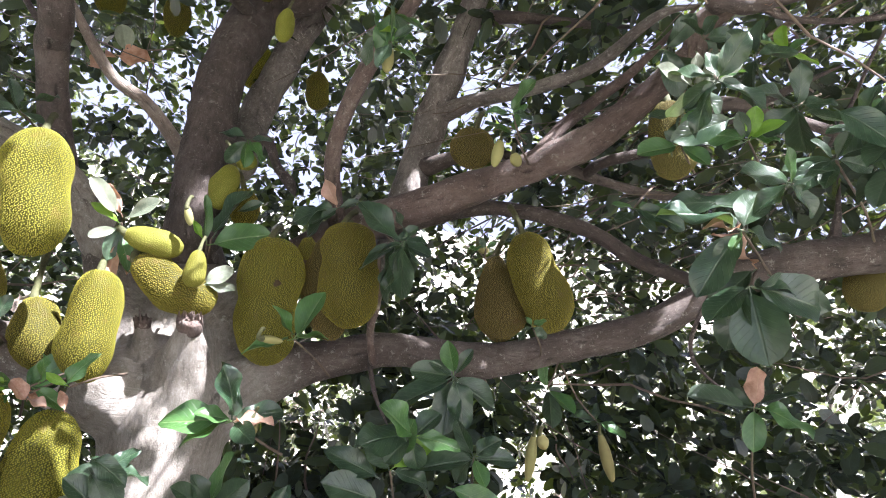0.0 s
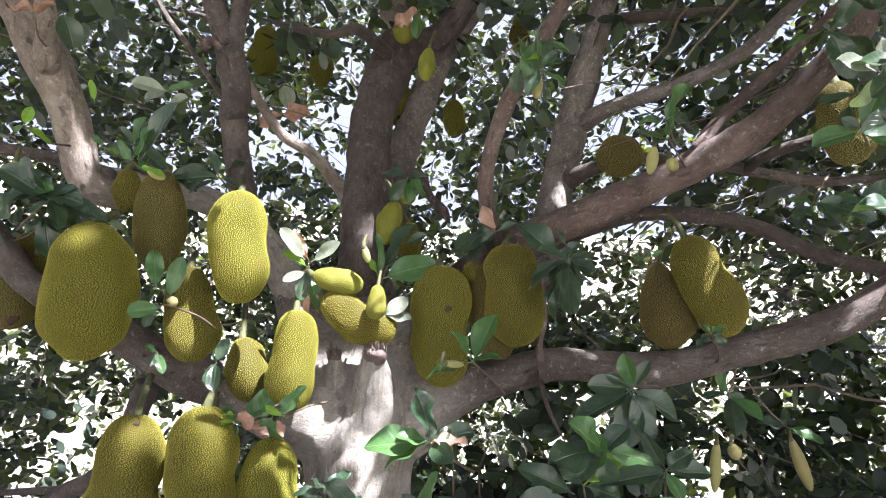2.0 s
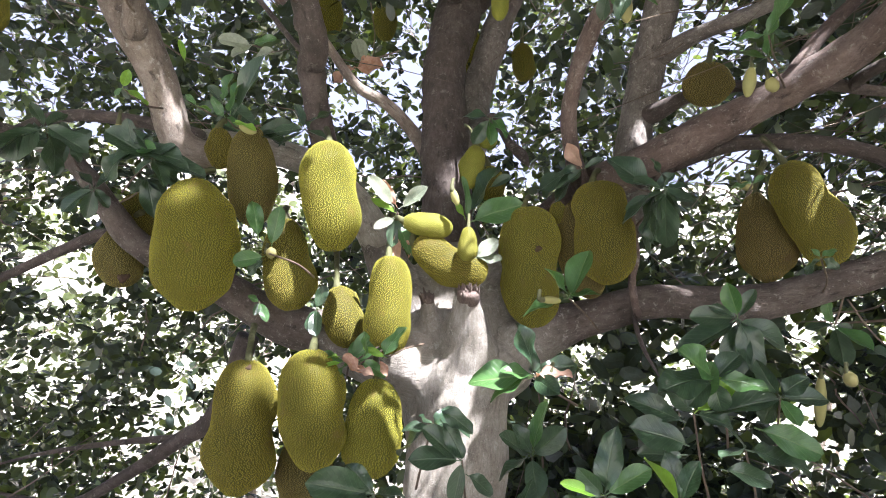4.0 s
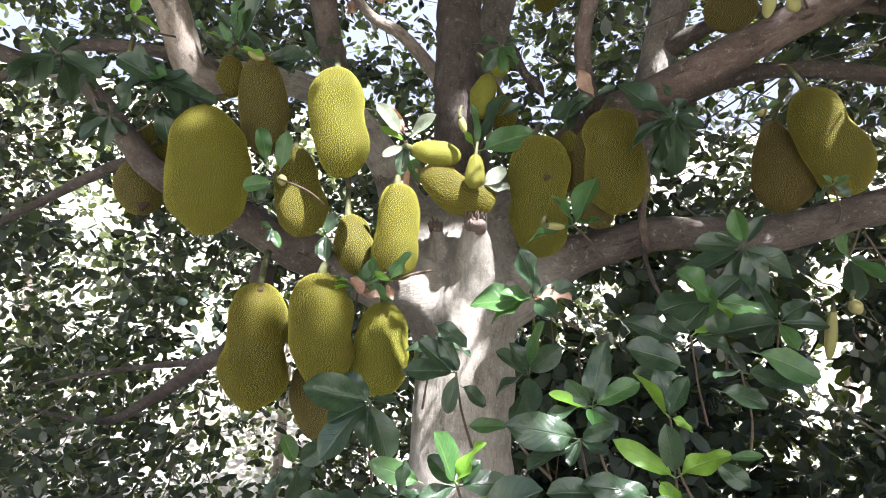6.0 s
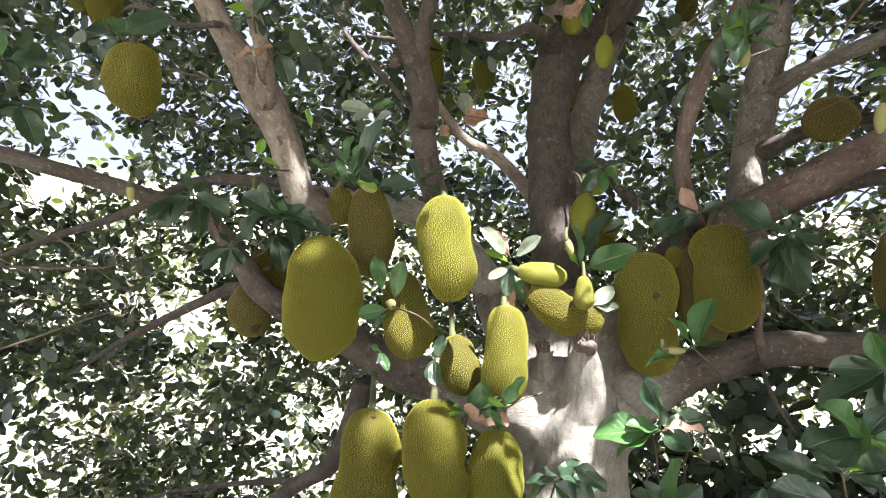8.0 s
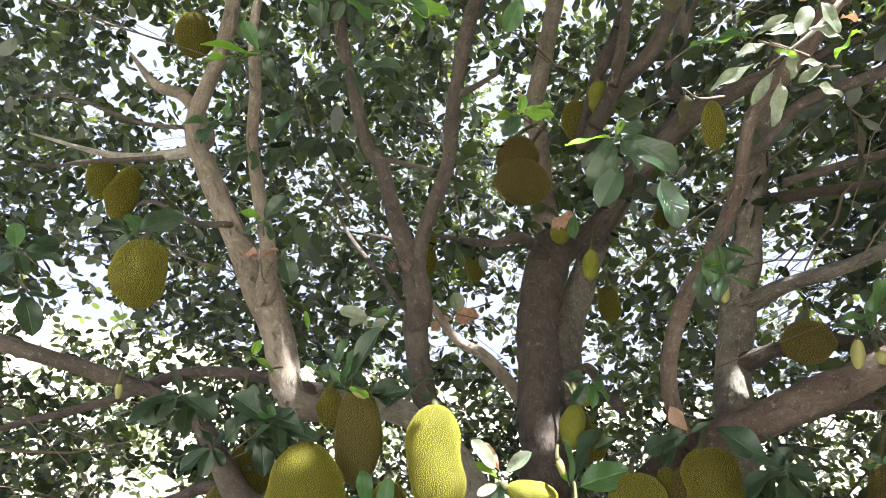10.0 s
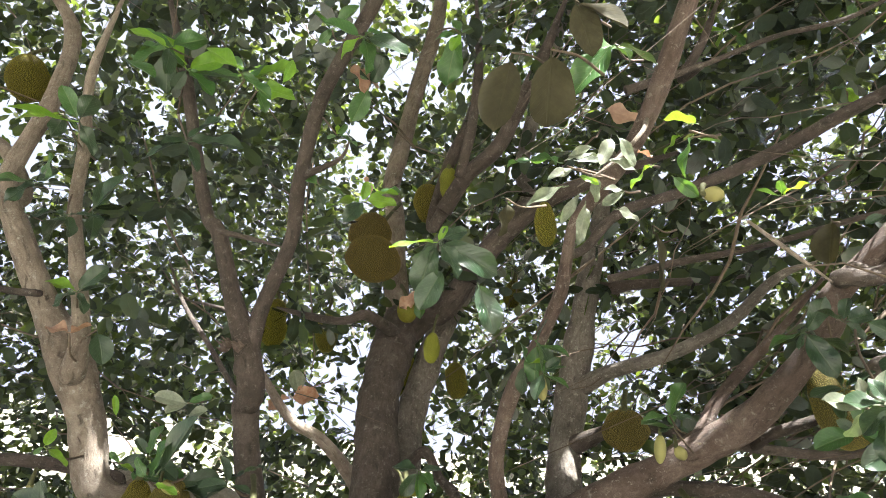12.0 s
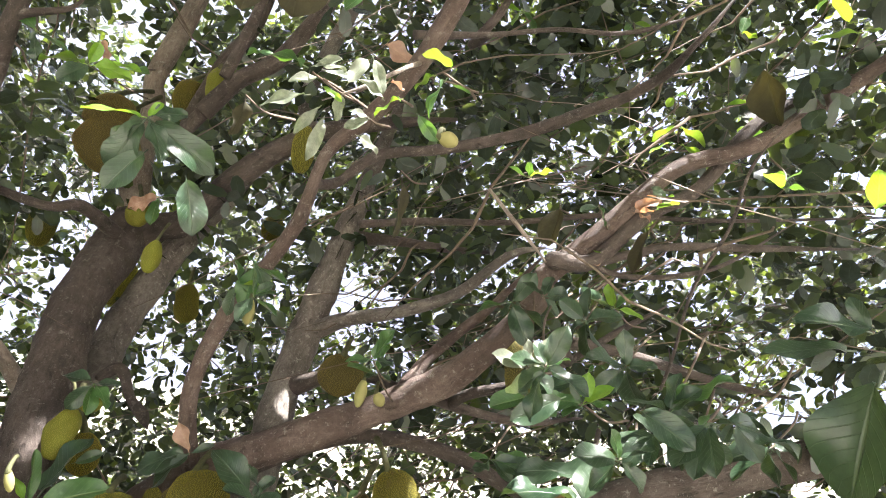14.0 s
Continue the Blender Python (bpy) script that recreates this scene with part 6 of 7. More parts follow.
shoot((0.126, 1.355, 3.574), (0.026, 1.155, 3.454), [(-0.125, 1.170, 3.302, "y", 0.50), (0.185, 1.219, 3.478, "y", 0.32, -0.119, 1.103, 3.471), (0.153, 1.209, 3.402, "g", 0.40)])
shoot((0.182, 1.708, 3.549), (0.132, 1.608, 3.499), [(-0.007, 1.534, 3.539, "o", 0.45)])
shoot((-0.766, 1.811, 3.124), (-0.516, 1.161, 2.774), [(-0.641, 1.107, 2.745, "l", 0.24), (-0.371, 1.304, 2.554, "g", 0.60, -0.422, 1.258, 2.688), (-0.570, 1.197, 2.585, "g", 0.45, -0.507, 1.205, 2.713), (-0.354, 1.269, 2.722, "g", 0.45), (-0.491, 1.152, 2.822, "l", 0.40), (-0.440, 1.186, 2.839, "g", 0.50), (-0.604, 1.186, 2.707, "g", 0.50), (-0.588, 1.198, 2.639, "g", 0.50), (-0.443, 1.174, 2.684, "g", 0.50)])
shoot((-0.971, 1.305, 3.720), (-0.921, 1.205, 3.620), [(-0.852, 1.254, 3.533, "o", 0.46), (-0.775, 1.226, 3.696, "y", 0.30)])
shoot((-1.022, 1.860, 3.463), (-1.002, 1.740, 3.413), [(-1.031, 1.698, 3.482, "o", 0.40), (-0.886, 1.739, 3.426, "l", 0.40)])
shoot((-1.521, 1.124, 3.677), (-1.471, 0.924, 3.527), [(-1.585, 0.839, 3.563, "l", 0.50), (-1.302, 0.909, 3.535, "y", 0.45), (-1.504, 0.941, 3.385, "y", 0.40, -1.645, 0.894, 3.497), (-1.448, 0.932, 3.405, "g", 0.50)])
shoot((-1.289, 1.231, 3.614), (-1.239, 1.031, 3.464), [(-1.350, 0.958, 3.566, "l", 0.36), (-1.134, 1.093, 3.401, "y", 0.40), (-1.035, 1.019, 3.467, "l", 0.40, -1.099, 1.087, 3.437), (-1.157, 1.020, 3.462, "g", 0.50)])
shoot((-1.716, 1.007, 3.193), (-1.566, 0.807, 3.093), [(-1.717, 0.702, 3.066, "l", 0.30), (-1.472, 0.748, 3.134, "g", 0.60), (-1.523, 0.869, 3.021, "g", 0.45), (-1.602, 0.734, 3.182, "y", 0.40)])
shoot((1.064, 1.004, 2.387), (0.864, 0.704, 2.237), [(0.685, 0.721, 2.193, "g", 0.34, 0.842, 0.720, 2.211), (0.727, 0.667, 2.241, "g", 0.34), (0.842, 0.833, 1.999, "g", 0.62, 0.887, 0.729, 2.188), (0.836, 0.704, 2.295, "g", 0.40)])
shoot((0.978, 1.360, 2.319), (0.778, 1.060, 2.169), [(0.952, 1.021, 2.155, "g", 0.32), (0.727, 1.027, 2.107, "g", 0.52, 0.639, 1.068, 2.180), (0.769, 1.047, 2.062, "g", 0.50), (0.688, 1.050, 2.076, "g", 0.50)])
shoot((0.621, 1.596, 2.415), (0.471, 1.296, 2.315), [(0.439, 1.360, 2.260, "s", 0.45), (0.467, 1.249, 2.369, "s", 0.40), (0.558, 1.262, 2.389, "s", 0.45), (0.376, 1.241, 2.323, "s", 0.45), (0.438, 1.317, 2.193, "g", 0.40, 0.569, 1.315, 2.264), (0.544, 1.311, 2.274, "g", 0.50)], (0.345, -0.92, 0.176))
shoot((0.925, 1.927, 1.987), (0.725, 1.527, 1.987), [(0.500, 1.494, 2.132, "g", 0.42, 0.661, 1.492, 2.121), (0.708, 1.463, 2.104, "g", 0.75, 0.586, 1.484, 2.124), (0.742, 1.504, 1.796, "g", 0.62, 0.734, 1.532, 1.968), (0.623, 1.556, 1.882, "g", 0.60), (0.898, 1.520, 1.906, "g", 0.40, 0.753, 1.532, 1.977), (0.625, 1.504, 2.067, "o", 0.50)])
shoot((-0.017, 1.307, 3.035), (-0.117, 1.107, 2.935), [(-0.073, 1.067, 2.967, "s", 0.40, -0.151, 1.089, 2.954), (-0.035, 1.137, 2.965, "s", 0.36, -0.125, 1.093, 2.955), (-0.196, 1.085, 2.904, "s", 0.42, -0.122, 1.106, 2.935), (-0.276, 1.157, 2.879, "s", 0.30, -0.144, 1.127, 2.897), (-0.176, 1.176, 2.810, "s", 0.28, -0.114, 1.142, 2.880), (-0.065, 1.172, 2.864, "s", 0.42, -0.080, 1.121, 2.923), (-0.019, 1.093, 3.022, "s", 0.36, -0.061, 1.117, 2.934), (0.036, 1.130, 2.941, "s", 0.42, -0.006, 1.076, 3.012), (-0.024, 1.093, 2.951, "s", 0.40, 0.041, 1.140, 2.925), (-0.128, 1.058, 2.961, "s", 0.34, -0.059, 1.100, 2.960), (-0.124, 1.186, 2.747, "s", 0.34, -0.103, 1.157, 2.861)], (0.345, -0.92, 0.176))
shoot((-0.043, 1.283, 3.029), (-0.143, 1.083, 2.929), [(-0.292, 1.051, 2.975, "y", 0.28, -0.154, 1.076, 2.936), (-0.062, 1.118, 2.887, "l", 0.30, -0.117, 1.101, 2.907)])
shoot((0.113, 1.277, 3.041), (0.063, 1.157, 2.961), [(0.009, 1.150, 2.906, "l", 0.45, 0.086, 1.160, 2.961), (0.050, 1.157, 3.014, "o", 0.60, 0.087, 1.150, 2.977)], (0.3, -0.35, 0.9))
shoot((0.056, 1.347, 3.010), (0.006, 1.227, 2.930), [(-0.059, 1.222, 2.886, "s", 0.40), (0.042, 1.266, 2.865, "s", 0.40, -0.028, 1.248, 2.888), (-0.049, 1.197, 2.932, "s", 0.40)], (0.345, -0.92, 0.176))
shoot((0.303, 1.304, 3.159), (0.183, 1.104, 3.019), [(0.125, 1.078, 3.063, "l", 0.85, 0.208, 1.099, 3.033), (0.105, 1.122, 2.981, "l", 0.50, 0.164, 1.106, 3.010), (0.259, 1.143, 2.993, "y", 0.24, 0.202, 1.118, 3.001)], (0.3, -0.35, 0.9))
shoot((0.299, 1.314, 3.142), (0.179, 1.114, 3.002), [(0.142, 1.146, 2.907, "y", 0.55, 0.192, 1.110, 3.011), (0.188, 1.187, 2.858, "y", 0.42, 0.126, 1.159, 2.918)])
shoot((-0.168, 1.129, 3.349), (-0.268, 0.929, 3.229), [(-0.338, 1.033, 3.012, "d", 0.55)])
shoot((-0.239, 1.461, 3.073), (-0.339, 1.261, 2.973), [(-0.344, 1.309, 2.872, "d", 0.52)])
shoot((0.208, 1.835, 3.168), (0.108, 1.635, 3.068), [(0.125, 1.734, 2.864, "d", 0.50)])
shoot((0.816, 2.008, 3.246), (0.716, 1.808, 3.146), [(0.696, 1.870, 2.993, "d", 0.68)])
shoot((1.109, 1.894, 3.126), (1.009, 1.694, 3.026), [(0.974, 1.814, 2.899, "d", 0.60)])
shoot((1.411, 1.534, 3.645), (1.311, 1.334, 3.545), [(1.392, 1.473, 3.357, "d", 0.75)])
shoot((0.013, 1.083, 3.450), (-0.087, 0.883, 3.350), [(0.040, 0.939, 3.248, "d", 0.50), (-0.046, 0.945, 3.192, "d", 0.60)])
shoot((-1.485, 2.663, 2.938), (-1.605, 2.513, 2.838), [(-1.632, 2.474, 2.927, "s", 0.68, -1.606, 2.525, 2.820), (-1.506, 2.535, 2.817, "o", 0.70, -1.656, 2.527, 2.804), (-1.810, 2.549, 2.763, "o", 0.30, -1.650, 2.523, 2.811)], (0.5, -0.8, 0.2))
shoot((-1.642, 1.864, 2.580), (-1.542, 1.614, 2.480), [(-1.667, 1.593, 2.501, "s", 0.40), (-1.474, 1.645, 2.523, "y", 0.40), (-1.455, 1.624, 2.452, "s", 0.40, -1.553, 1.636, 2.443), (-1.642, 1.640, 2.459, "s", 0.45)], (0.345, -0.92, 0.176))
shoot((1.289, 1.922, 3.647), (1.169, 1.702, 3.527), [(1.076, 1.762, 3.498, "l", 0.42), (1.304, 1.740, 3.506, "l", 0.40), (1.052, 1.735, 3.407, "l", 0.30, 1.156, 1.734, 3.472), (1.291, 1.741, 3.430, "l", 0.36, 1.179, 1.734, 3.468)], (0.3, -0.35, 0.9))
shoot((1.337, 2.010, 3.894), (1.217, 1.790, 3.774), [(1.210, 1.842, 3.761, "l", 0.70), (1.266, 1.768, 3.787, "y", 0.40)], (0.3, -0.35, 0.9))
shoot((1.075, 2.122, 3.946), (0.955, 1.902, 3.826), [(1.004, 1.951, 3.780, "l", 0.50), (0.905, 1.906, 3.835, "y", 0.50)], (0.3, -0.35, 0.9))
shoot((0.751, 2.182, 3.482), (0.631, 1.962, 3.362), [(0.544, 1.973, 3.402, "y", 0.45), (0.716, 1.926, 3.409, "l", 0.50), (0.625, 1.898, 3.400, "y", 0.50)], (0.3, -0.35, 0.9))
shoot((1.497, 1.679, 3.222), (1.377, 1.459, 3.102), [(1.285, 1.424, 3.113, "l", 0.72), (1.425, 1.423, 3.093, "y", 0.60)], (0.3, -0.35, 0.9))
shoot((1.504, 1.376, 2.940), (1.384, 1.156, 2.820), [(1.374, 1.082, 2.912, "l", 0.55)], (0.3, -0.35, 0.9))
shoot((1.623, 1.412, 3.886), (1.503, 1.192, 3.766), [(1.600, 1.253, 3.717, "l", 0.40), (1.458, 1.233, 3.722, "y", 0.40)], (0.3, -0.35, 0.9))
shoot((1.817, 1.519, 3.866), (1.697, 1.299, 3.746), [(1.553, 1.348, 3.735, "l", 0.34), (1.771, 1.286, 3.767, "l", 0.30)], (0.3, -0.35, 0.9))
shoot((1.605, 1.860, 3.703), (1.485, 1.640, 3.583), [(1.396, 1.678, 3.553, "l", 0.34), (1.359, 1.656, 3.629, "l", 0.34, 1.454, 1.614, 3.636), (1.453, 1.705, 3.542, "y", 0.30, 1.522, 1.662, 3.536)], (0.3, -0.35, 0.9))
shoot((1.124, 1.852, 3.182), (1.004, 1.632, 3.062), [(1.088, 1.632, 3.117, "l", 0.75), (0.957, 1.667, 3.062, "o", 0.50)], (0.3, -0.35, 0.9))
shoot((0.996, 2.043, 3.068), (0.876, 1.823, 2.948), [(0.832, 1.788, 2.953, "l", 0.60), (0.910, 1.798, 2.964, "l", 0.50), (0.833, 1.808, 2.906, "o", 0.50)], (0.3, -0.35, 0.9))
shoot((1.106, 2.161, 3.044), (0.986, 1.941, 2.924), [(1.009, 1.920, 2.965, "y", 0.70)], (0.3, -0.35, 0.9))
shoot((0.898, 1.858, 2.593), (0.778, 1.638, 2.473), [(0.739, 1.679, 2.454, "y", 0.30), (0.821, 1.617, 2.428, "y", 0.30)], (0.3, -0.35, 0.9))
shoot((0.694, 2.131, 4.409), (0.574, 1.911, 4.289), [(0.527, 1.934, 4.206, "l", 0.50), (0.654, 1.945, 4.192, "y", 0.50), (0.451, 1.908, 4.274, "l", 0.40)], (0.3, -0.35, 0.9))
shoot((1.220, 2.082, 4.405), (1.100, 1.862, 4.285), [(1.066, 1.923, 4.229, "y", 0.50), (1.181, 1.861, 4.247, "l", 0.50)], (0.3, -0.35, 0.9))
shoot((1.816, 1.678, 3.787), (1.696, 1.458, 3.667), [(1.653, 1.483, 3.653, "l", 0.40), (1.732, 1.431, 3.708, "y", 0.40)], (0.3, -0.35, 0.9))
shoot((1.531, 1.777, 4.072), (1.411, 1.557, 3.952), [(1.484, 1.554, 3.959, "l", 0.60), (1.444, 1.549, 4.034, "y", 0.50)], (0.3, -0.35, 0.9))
shoot((-1.083, 2.045, 1.509), (-1.133, 1.795, 1.429), [(-1.275, 1.749, 1.418, "l", 0.30, -1.186, 1.775, 1.436), (-1.209, 1.780, 1.375, "y", 0.32, -1.156, 1.789, 1.416), (-1.082, 1.768, 1.514, "y", 0.40, -1.115, 1.800, 1.438), (-1.049, 1.854, 1.379, "y", 0.40), (-1.217, 1.728, 1.399, "l", 0.30, -1.182, 1.779, 1.418)])
shoot((-1.000, 2.044, 1.489), (-1.050, 1.844, 1.439), [(-1.002, 1.815, 1.544, "y", 0.50, -1.064, 1.840, 1.434), (-1.115, 1.800, 1.471, "l", 0.30)])
shoot((-1.069, 2.031, 1.493), (-1.119, 1.781, 1.413), [(-1.172, 1.765, 1.439, "o", 0.75, -1.122, 1.785, 1.389), (-1.062, 1.778, 1.377, "o", 0.50, -1.128, 1.780, 1.401), (-1.055, 1.814, 1.430, "o", 0.40, -1.031, 1.820, 1.372)])
shoot((-1.624, 1.808, 2.261), (-1.604, 1.608, 2.211), [(-1.581, 1.608, 2.368, "y", 0.50, -1.601, 1.607, 2.227), (-1.643, 1.551, 2.271, "y", 0.35, -1.612, 1.605, 2.216), (-1.468, 1.612, 2.426, "g", 0.40, -1.590, 1.610, 2.232), (-1.493, 1.611, 2.184, "l", 0.30, -1.589, 1.615, 2.204)])
shoot((-1.792, 1.802, 2.319), (-1.742, 1.602, 2.269), [(-1.764, 1.569, 2.304, "y", 0.40), (-1.669, 1.592, 2.245, "l", 0.40), (-1.811, 1.554, 2.494, "l", 0.35, -1.778, 1.561, 2.419)])
shoot((-1.366, 1.861, 1.701), (-1.386, 1.611, 1.751), [(-1.445, 1.577, 1.924, "y", 0.44, -1.418, 1.592, 1.795), (-1.348, 1.589, 1.901, "y", 0.44, -1.379, 1.610, 1.773), (-1.506, 1.595, 1.718, "y", 0.46, -1.400, 1.608, 1.742), (-1.463, 1.600, 1.680, "g", 0.40, -1.403, 1.609, 1.731)], (0.55, -0.8, 0.2))

# ---- crown: leaves past counting ----
SUN_GAPS = []


def sun_gap(place, r):
    SUN_GAPS.append((place, r))


# holes cut in the leaves sunward of the spots that are to be lit
sun_gap((-1.30, 1.76, 2.09), 0.04)
sun_gap((-1.26, 1.77, 1.94), 0.04)
sun_gap((-1.11, 1.93, 1.70), 0.03)
sun_gap((-1.07, 1.93, 1.56), 0.02)
sun_gap((-1.00, 2.04, 1.82), 0.07)
sun_gap((-1.34, 2.09, 1.58), 0.06)
sun_gap((-1.63, 2.06, 1.49), 0.04)
sun_gap((-1.11, 1.95, 1.98), 0.10)
sun_gap((-0.83, 2.04, 1.83), 0.05)
sun_gap((-1.44, 1.84, 1.74), 0.05)
sun_gap((-0.75, 1.54, 1.32), 0.06)
sun_gap((-1.09, 2.43, 2.12), 0.02)
sun_gap((-1.04, 2.43, 2.23), 0.01)
sun_gap((0.58, 2.32, 2.77), 0.03)
sun_gap((-0.20, 2.69, 2.94), 0.04)
sun_gap((-0.30, 2.83, 2.61), 0.03)
sun_gap((0.86, 2.49, 2.02), 0.03)
sun_gap((0.33, 2.58, 1.78), 0.05)
sun_gap((0.62, 1.40, 2.10), 0.06)
sun_gap((0.73, 2.11, 2.86), 0.07)
sun_gap((-0.30, 1.32, 1.25), 0.03)
sun_gap((-0.17, 1.31, 0.99), 0.03)
sun_gap((-0.00, 1.53, 1.38), 0.03)
sun_gap((-0.69, 1.30, 0.90), 0.06)
sun_gap((-0.07, 0.92, 2.76), 0.06)
sun_gap((0.12, 1.05, 2.95), 0.06)
sun_gap((0.76, 1.89, 2.90), 0.02)
sun_gap((0.51, 1.98, 2.70), 0.02)
sun_gap((-2.05, 1.82, 2.42), 0.02)
sun_gap((-2.21, 1.70, 2.73), 0.01)
sun_gap((-2.22, 2.34, 2.70), 0.12)
sun_gap((-1.55, 2.09, 1.53), 0.04)
sun_gap((-1.30, 2.18, 1.44), 0.05)
sun_gap((-0.42, 3.12, 3.18), 0.02)
sun_gap((-0.46, 3.22, 2.82), 0.02)
sun_gap((-0.41, 2.92, 3.40), 0.03)
sun_gap((-0.27, 3.24, 2.70), 0.03)
sun_gap((0.40, 2.01, 2.64), 0.02)
sun_gap((-1.09, 2.18, 1.31), 0.13)
sun_gap((-0.98, 2.16, 1.36), 0.13)
sun_gap((-0.92, 2.17, 1.24), 0.08)
sun_gap((-1.09, 2.20, 1.46), 0.08)
sun_gap((-1.04, 2.17, 1.18), 0.09)
sun_gap((-0.87, 2.13, 1.47), 0.03)
sun_gap((-0.93, 2.19, 1.28), 0.06)
sun_gap((-1.72, 1.59, 1.85), 0.00)
sun_gap((-1.30, 1.76, 1.33), 0.01)
sun_gap((-1.27, 1.77, 1.20), 0.00)
sun_gap((-1.53, 1.73, 1.21), 0.01)
sun_gap((-1.11, 1.87, 1.22), 0.00)
sun_gap((1.17, 1.70, 3.53), 0.05)
sun_gap((1.38, 1.46, 3.10), 0.05)
sun_gap((1.38, 1.16, 2.82), 0.05)
sun_gap((1.51, 1.21, 3.74), 0.05)
sun_gap((1.49, 1.64, 3.58), 0.05)
sun_gap((1.02, 1.63, 3.07), 0.05)
sun_gap((0.63, 1.96, 3.36), 0.05)
sun_gap((-0.11, 1.11, 2.94), 0.06)
sun_gap((0.01, 1.11, 2.96), 0.06)
sun_gap((0.17, 1.10, 3.02), 0.06)
sun_gap((-0.94, 1.37, 2.42), 0.06)
sun_gap((-1.51, 2.42, 2.63), 0.03)
sun_gap((0.47, 1.30, 2.32), 0.06)
sun_gap((0.66, 1.94, 2.78), 0.06)
sun_gap((0.77, 1.87, 2.88), 0.06)


def sunlit(points, reach):
    """Marks what stands in the crown's gaps, through which the sun comes."""
    s = np.array(SUN_WAY)
    out = np.zeros(len(points), bool)
    for (x, y, z), r in SUN_GAPS:
        d = points - (x, y, z)
        along = d @ s
        far = np.linalg.norm(d - along[:, None] * s, axis=1)
        out |= (along > 0.25) & (far < r + 0.01 + reach)
    return out


def leaf_cloud(name, centers, per, size, material, rng, droop=0.35):
    """Rosettes of leaves at the given twig ends, as one mesh."""
    n = len(centers) * per
    c = np.repeat(centers, per, 0)
    up = np.repeat(rng.normal(0, 0.45, (len(centers), 3)) + (0, 0, 0.8), per, 0)
    up /= np.linalg.norm(up, axis=1)[:, None]
    ang = np.tile(np.arange(per) * 2.4, len(centers)) + np.repeat(rng.uniform(0, 6.3, len(centers)), per) + rng.normal(0, 0.3, n)
    ref = np.cross(up, (0.31, 0.87, 0.38))
    ref /= np.linalg.norm(ref, axis=1)[:, None]
    ref2 = np.cross(up, ref)
    lift = rng.normal(0.15, 0.5, n)[:, None]
    y = ref * np.cos(ang)[:, None] + ref2 * np.sin(ang)[:, None] + up * lift
    y[:, 2] -= rng.uniform(0, droop * 2, n)
    y /= np.linalg.norm(y, axis=1)[:, None]
    z = up + rng.normal(0, 0.45, (n, 3))
    z -= y * (z * y).sum(1)[:, None]
    z /= np.linalg.norm(z, axis=1)[:, None]
    x = np.cross(y, z)
    L = (size * rng.uniform(0.65, 1.25, n))[:, None]
    c = c + y * L * 0.25 + rng.normal(0, 0.02, (n, 3))
    keep = ~sunlit(c + y * L * 0.5, L[:, 0] * 0.42)
    c, x, y, z, L = c[keep], x[keep], y[keep], z[keep], L[keep]
    n = len(c)
    wide = rng.uniform(0.44, 0.66, (n, 1)) / 2
    bow = rng.uniform(-0.05, 0.22, (n, 1))
    rows = ((0.0, 0.16), (0.30, 0.88), (0.72, 1.0), (1.0, 0.36))
    vs, uv = [], []
    for t, w in rows:
        for sgn in (-1, 1):
            vs.append(c + L * (y * t + x * sgn * wide * w - z * bow * t * t))
            uv.append((0.5 + sgn * 0.5, t))
    k = len(vs)
    verts = np.stack(vs, 1).reshape(-1, 3)
    quads = np.array([(2 * j, 2 * j + 1, 2 * j + 3, 2 * j + 2) for j in range(len(rows) - 1)])
    faces = (quads[None] + (np.arange(n) * k)[:, None, None]).reshape(-1, 4)
    me = bpy.data.meshes.new(name)
    me.vertices.add(len(verts))
    me.vertices.foreach_set("co", verts.astype(np.float32).ravel())
    me.loops.add(faces.size)
    me.loops.foreach_set("vertex_index", faces.astype(np.int32).ravel())
    me.polygons.add(len(faces))
    me.polygons.foreach_set("loop_start", np.arange(len(faces), dtype=np.int32) * 4)
    me.polygons.foreach_set("loop_total", np.full(len(faces), 4, np.int32))
    me.update(calc_edges=True)
    layer = me.uv_layers.new(name="UVMap")
    layer.data.foreach_set("uv", np.asarray(uv, np.float32)[faces.ravel() % k].ravel())
    me.polygons.foreach_set("use_smooth", [True] * len(me.polygons))
    me.materials.append(material)
    me.validate()
    return me


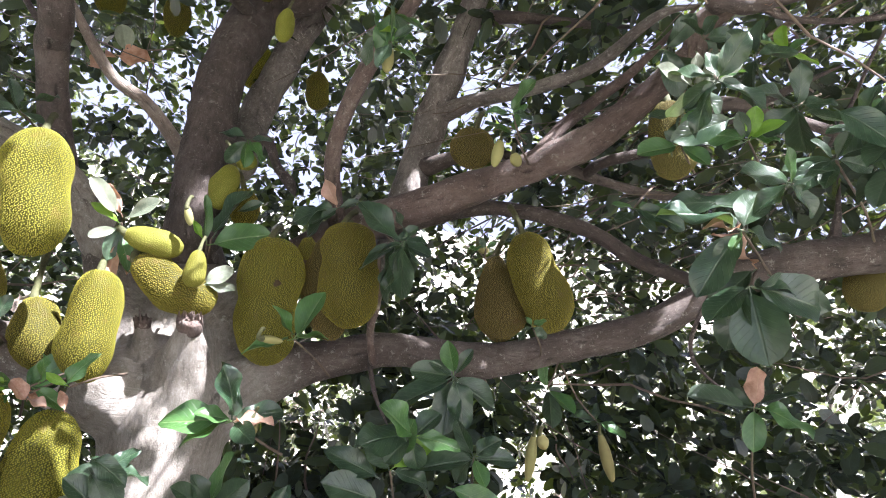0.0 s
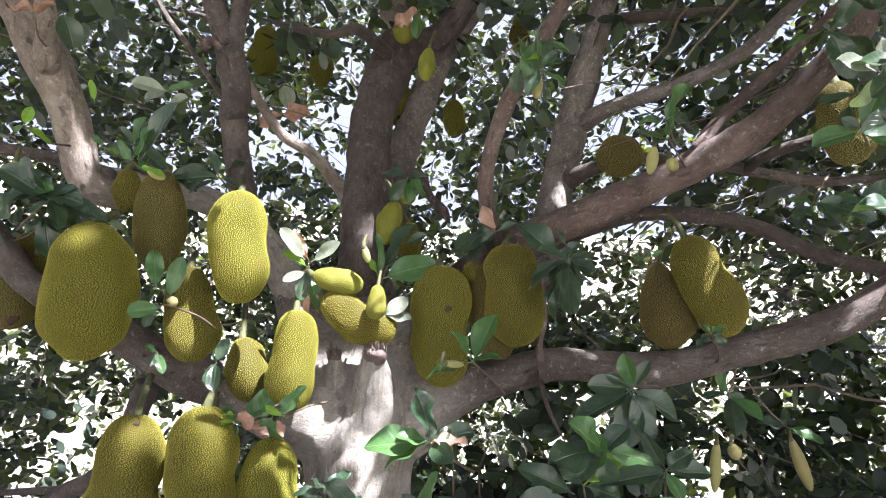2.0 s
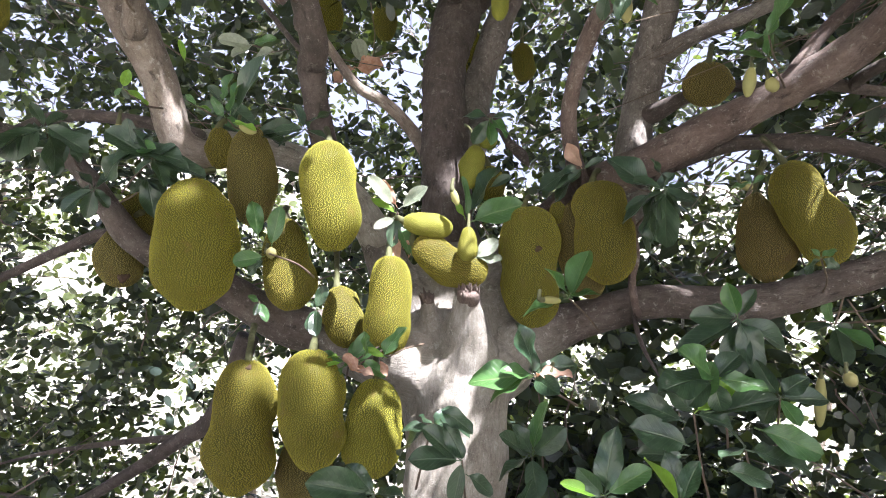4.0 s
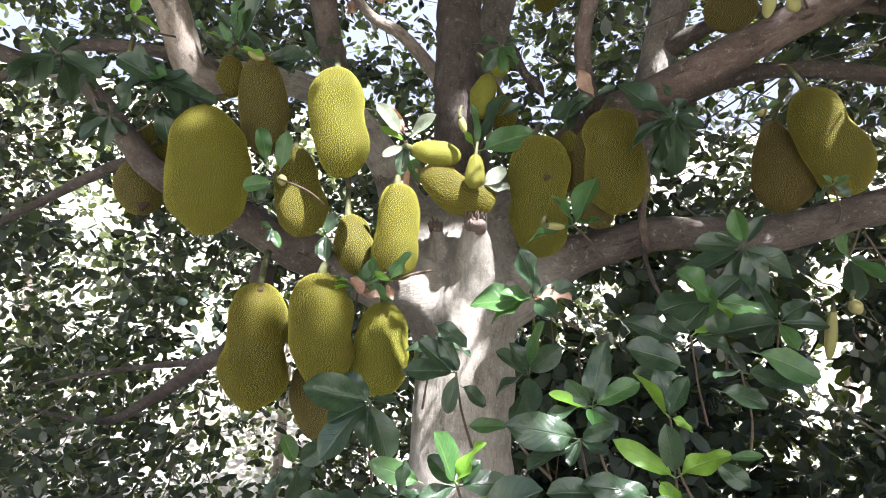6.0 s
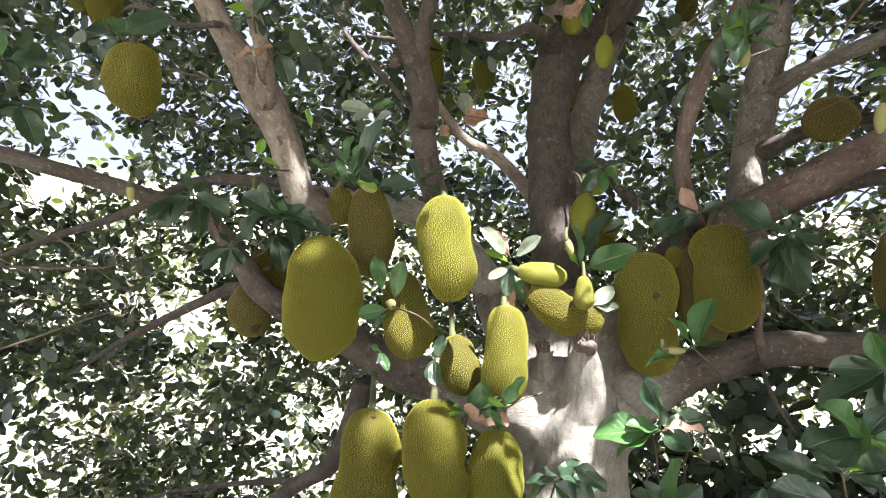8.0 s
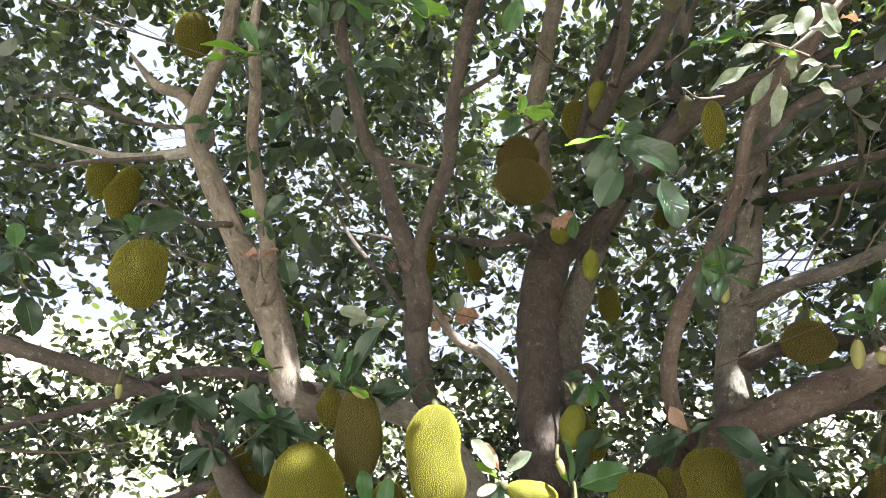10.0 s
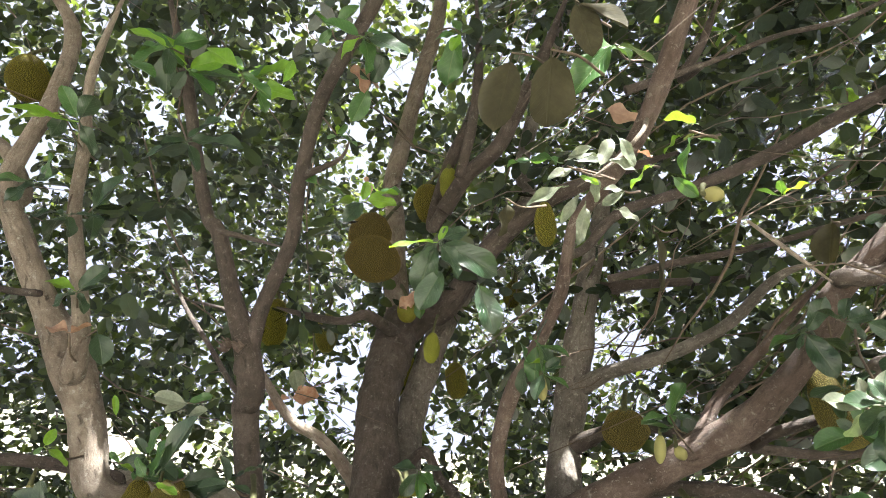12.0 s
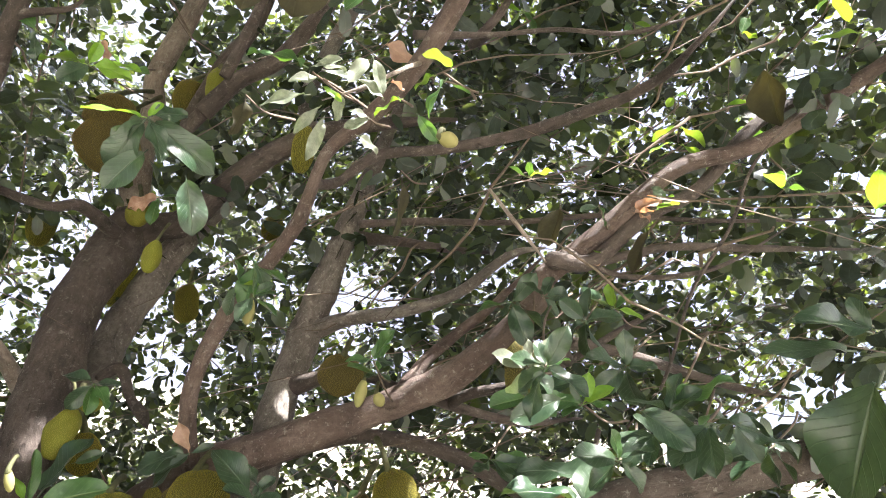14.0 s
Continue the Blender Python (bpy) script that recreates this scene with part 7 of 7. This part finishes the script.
def crown_places(rng, count, middle, near, far, az, el, low=0.25):
    """Twig ends in a thick, clumped shell round the middle; az and el in degrees, az from ahead to the right."""
    a = np.radians(rng.uniform(*az, count * 4))
    e = np.arcsin(rng.uniform(math.sin(radians(el[0])), math.sin(radians(el[1])), count * 4))
    r = (rng.uniform(0, 1, count * 4) * (far**3 - near**3) + near**3) ** (1 / 3)
    p = np.stack([np.sin(a) * np.cos(e) * r, np.cos(a) * np.cos(e) * r, np.sin(e) * r], -1) + middle
    clump = np.array([noise.noise(Vector(q * 1.1)) + 0.8 * noise.noise(Vector(q * 2.6)) for q in p])
    way = (p - middle) / np.linalg.norm(p - middle, axis=1)[:, None]  # boughs spread outwards, and so do the masses of their leaves
    clump = clump + np.array([0.58 * noise.noise(Vector(q * 4.2) + Vector((7, 3, 1))) + 0.5 * noise.noise(Vector(q * 10.5)) for q in way])
    open_left = (p[:, 0] < -1.3) & (p[:, 2] < 1.25)
    full_left = (p[:, 0] < -1.3) & (p[:, 2] > 1.45) & (p[:, 2] < 2.9)
    open_low = (p[:, 0] > -0.85 * p[:, 1]) & (p[:, 0] < -0.32 * p[:, 1]) & (p[:, 2] < 0.55)
    clump = clump + open_left * np.array([0.9 * noise.noise(Vector(q * 0.62)) for q in p])
    thin_top = (p[:, 0] < -0.8) & (p[:, 2] > 2.9) & (p[:, 0] > -2.6)
    full_top = (p[:, 0] < -2.6) & (p[:, 2] > 4.2)
    thick = (p[:, 0] > 0.2) & (p[:, 2] > 2.2)
    round_, up = np.degrees(np.arctan2(way[:, 0], way[:, 1])), np.degrees(np.arcsin(way[:, 2]))
    open_right = (round_ > 12) & (round_ < 42) & (up > -13) & (up < 2.5)
    full_low = (round_ > 3) & (round_ < 12) & (up < -11)
    clump = clump - 0.32 * open_right + 0.3 * full_low
    p = p[(p[:, 2] > low) & (clump > rng.uniform(-0.32, 0.08, len(p)) - 0.12 * full_left + 0.24 * open_low + 0.03 * thin_top - 0.28 * full_top - 0.12 * thick)]
    return p[:count]


CENTRE = np.array((-0.4, 0.6, 1.7))
rng = np.random.RandomState(21)
front = crown_places(rng, 38500, CENTRE, 3.4, 7.2, (-105, 80), (-32, 88), -2.2)
part("crown", leaf_cloud("crown", front, 6, 0.087, CROWN_LEAF, rng), tree, label="dense dark green leaves of the crown and its unseen shade layers")["kind"] = "stuff"
low = np.vstack([crown_places(rng, 1350, CENTRE, 3.2, 5.2, (-17, 75), (-32, 6), -2.5), crown_places(rng, 500, CENTRE, 3.0, 4.4, (-18, 12), (-30, 3), -2.5)])
part("crown", leaf_cloud("crown", low, 6, 0.13, CROWN_LEAF, rng), tree, label="shaded low leaves of the crown")["kind"] = "stuff"
# unseen leaves added far up towards the sun, to shade the fruits
over = rng.normal(0, 1, (5200, 3)) * 1.5
over += np.array((-0.7, 2.0, 1.8)) + np.array(SUN_WAY) * (rng.uniform(5.8, 8.6, (5200, 1)) - (over @ np.array(SUN_WAY))[:, None])
part("crown", leaf_cloud("crown", over, 6, 0.16, CROWN_LEAF, rng), tree, label="dense dark green leaves of the crown and its unseen shade layers")["kind"] = "stuff"
# unseen leaves added behind and overhead, to close off the light
rear = crown_places(rng, 3200, CENTRE, 3.0, 6.0, (80, 255), (28, 88), 2.6)
part("crown", leaf_cloud("crown", rear, 6, 0.15, CROWN_LEAF, rng), tree, label="dense dark green leaves of the crown and its unseen shade layers")["kind"] = "stuff"

inner = np.vstack([crown_places(rng, 130, CENTRE, 2.6, 3.5, (-75, 45), (26, 80), 2.7), crown_places(rng, 260, CENTRE, 2.7, 3.8, (12, 85), (14, 75), 2.3)])
part("crown", leaf_cloud("crown", inner, 7, 0.12, CROWN_LEAF, rng), tree, label="larger dark leaves on the inner twigs")["kind"] = "stuff"


def twig_web():
    """Thin bare twigs that run through the crown."""
    verts, faces, random_ = [], [], np.random.RandomState(8)
    right = front[(front[:, 0] > 0.1) & (front[:, 2] > 3.1)]
    for n, p in enumerate(np.vstack([front[::26], right[::18]])):
        way = np.array((-0.9, 2.4, 2.2)) - p
        if n >= len(front[::26]):  # boughs of the upper crown run out to the right
            p = CENTRE + (p - CENTRE) * random_.uniform(0.6, 0.85)
            way = np.array((-1.0, 0.1, -0.45)) + random_.normal(0, 0.3, 3)
        way = way / np.linalg.norm(way) + random_.normal(0, 0.25, 3)
        long, r = random_.uniform(0.5, 1.5), random_.choice((0.002, 0.003, 0.004, 0.006, 0.008))
        q, pts = p.copy(), []
        for k in range(7):
            pts.append((q.copy(), r * (0.25 + 0.75 * math.sin(math.pi * min(1.0, (k + 0.6) / 6.6)))))
            q = q + way * long / 6 + random_.normal(0, 0.03, 3)
        b = len(verts)
        for c, rr in pts:
            for s in range(5):
                a = s * 2 * math.pi / 5
                verts.append(c + np.array((math.cos(a), math.sin(a) * 0.5, math.sin(a))) * rr)
        faces.extend((b + k * 5 + s, b + k * 5 + (s + 1) % 5, b + (k + 1) * 5 + (s + 1) % 5, b + (k + 1) * 5 + s) for k in range(6) for s in range(5))
    part("twig_web", mesh("twig_web", verts, faces, TWIG), tree, label="thin bare brown twigs of the crown")["kind"] = "stuff"


twig_web()


# ---- trees and bushes behind ----
def back_tree(x, y, z, high, spread, count, seed):
    rng = np.random.RandomState(seed)
    ob = thing("background_tree", (x, y, z), "leafy sunlit tree standing behind the jackfruit tree", "tree", "trees behind")
    lean = rng.normal(0, 0.15, 4)
    rows = [(x, y, z - 0.2, 0.09), (x + lean[0], y + lean[1], z + high * 0.4, 0.065), (x + lean[2], y + lean[3], z + high * 0.85, 0.025)]
    part("trunk", tube("trunk", rows, BARK_PALE, 10, 0.15, 0.1, seed), ob)
    for k in range(5):
        a, t = rng.uniform(0, 6.28), rng.uniform(0.25, 0.7)
        b0 = np.array(rows[0][:3]) * (1 - t) + np.array(rows[2][:3]) * t
        b1 = b0 + np.array((math.cos(a), math.sin(a), 0.5)) * spread * 0.8
        part("limb", tube("limb", [(*b0, 0.03), (*(b0 * 0.5 + b1 * 0.5 + (0, 0, 0.1)), 0.02), (*b1, 0.006)], BARK_PALE, 7, 0.15, 0.1, k), ob)
    p = rng.normal(0, 1, (count * 2, 3))
    p /= np.linalg.norm(p, axis=1)[:, None]
    p *= rng.uniform(0.45, 1.05, (count * 2, 1)) * (spread, spread, high * 0.5)
    p += (x, y, z + high * 0.52)
    clump = np.array([noise.noise(Vector(q * 1.3)) + 0.5 * noise.noise(Vector(q * 3.1)) for q in p])
    p = p[clump > rng.uniform(-0.25, 0.25, len(p))][:count]
    part("crown", leaf_cloud("crown", p, 5, 0.12, FAR_LEAF, rng), ob)["kind"] = "stuff"


for k, spot in enumerate(((-9.4, 2.4, -2.6, 8.2, 2.1, 1300), (-8.4, 5.6, -2.6, 7.4, 1.6, 800), (-6.2, 8.4, -2.6, 7.8, 1.8, 800), (-2.6, 11.0, -2.6, 6.6, 1.7, 700), (1.6, 9.0, -3.3, 6.2, 2.0, 650), (4.4, 7.6, -3.2, 6.4, 2.1, 650), (6.6, 5.8, -3.2, 6.2, 2.0, 650))):
    back_tree(*spot, 40 + k)
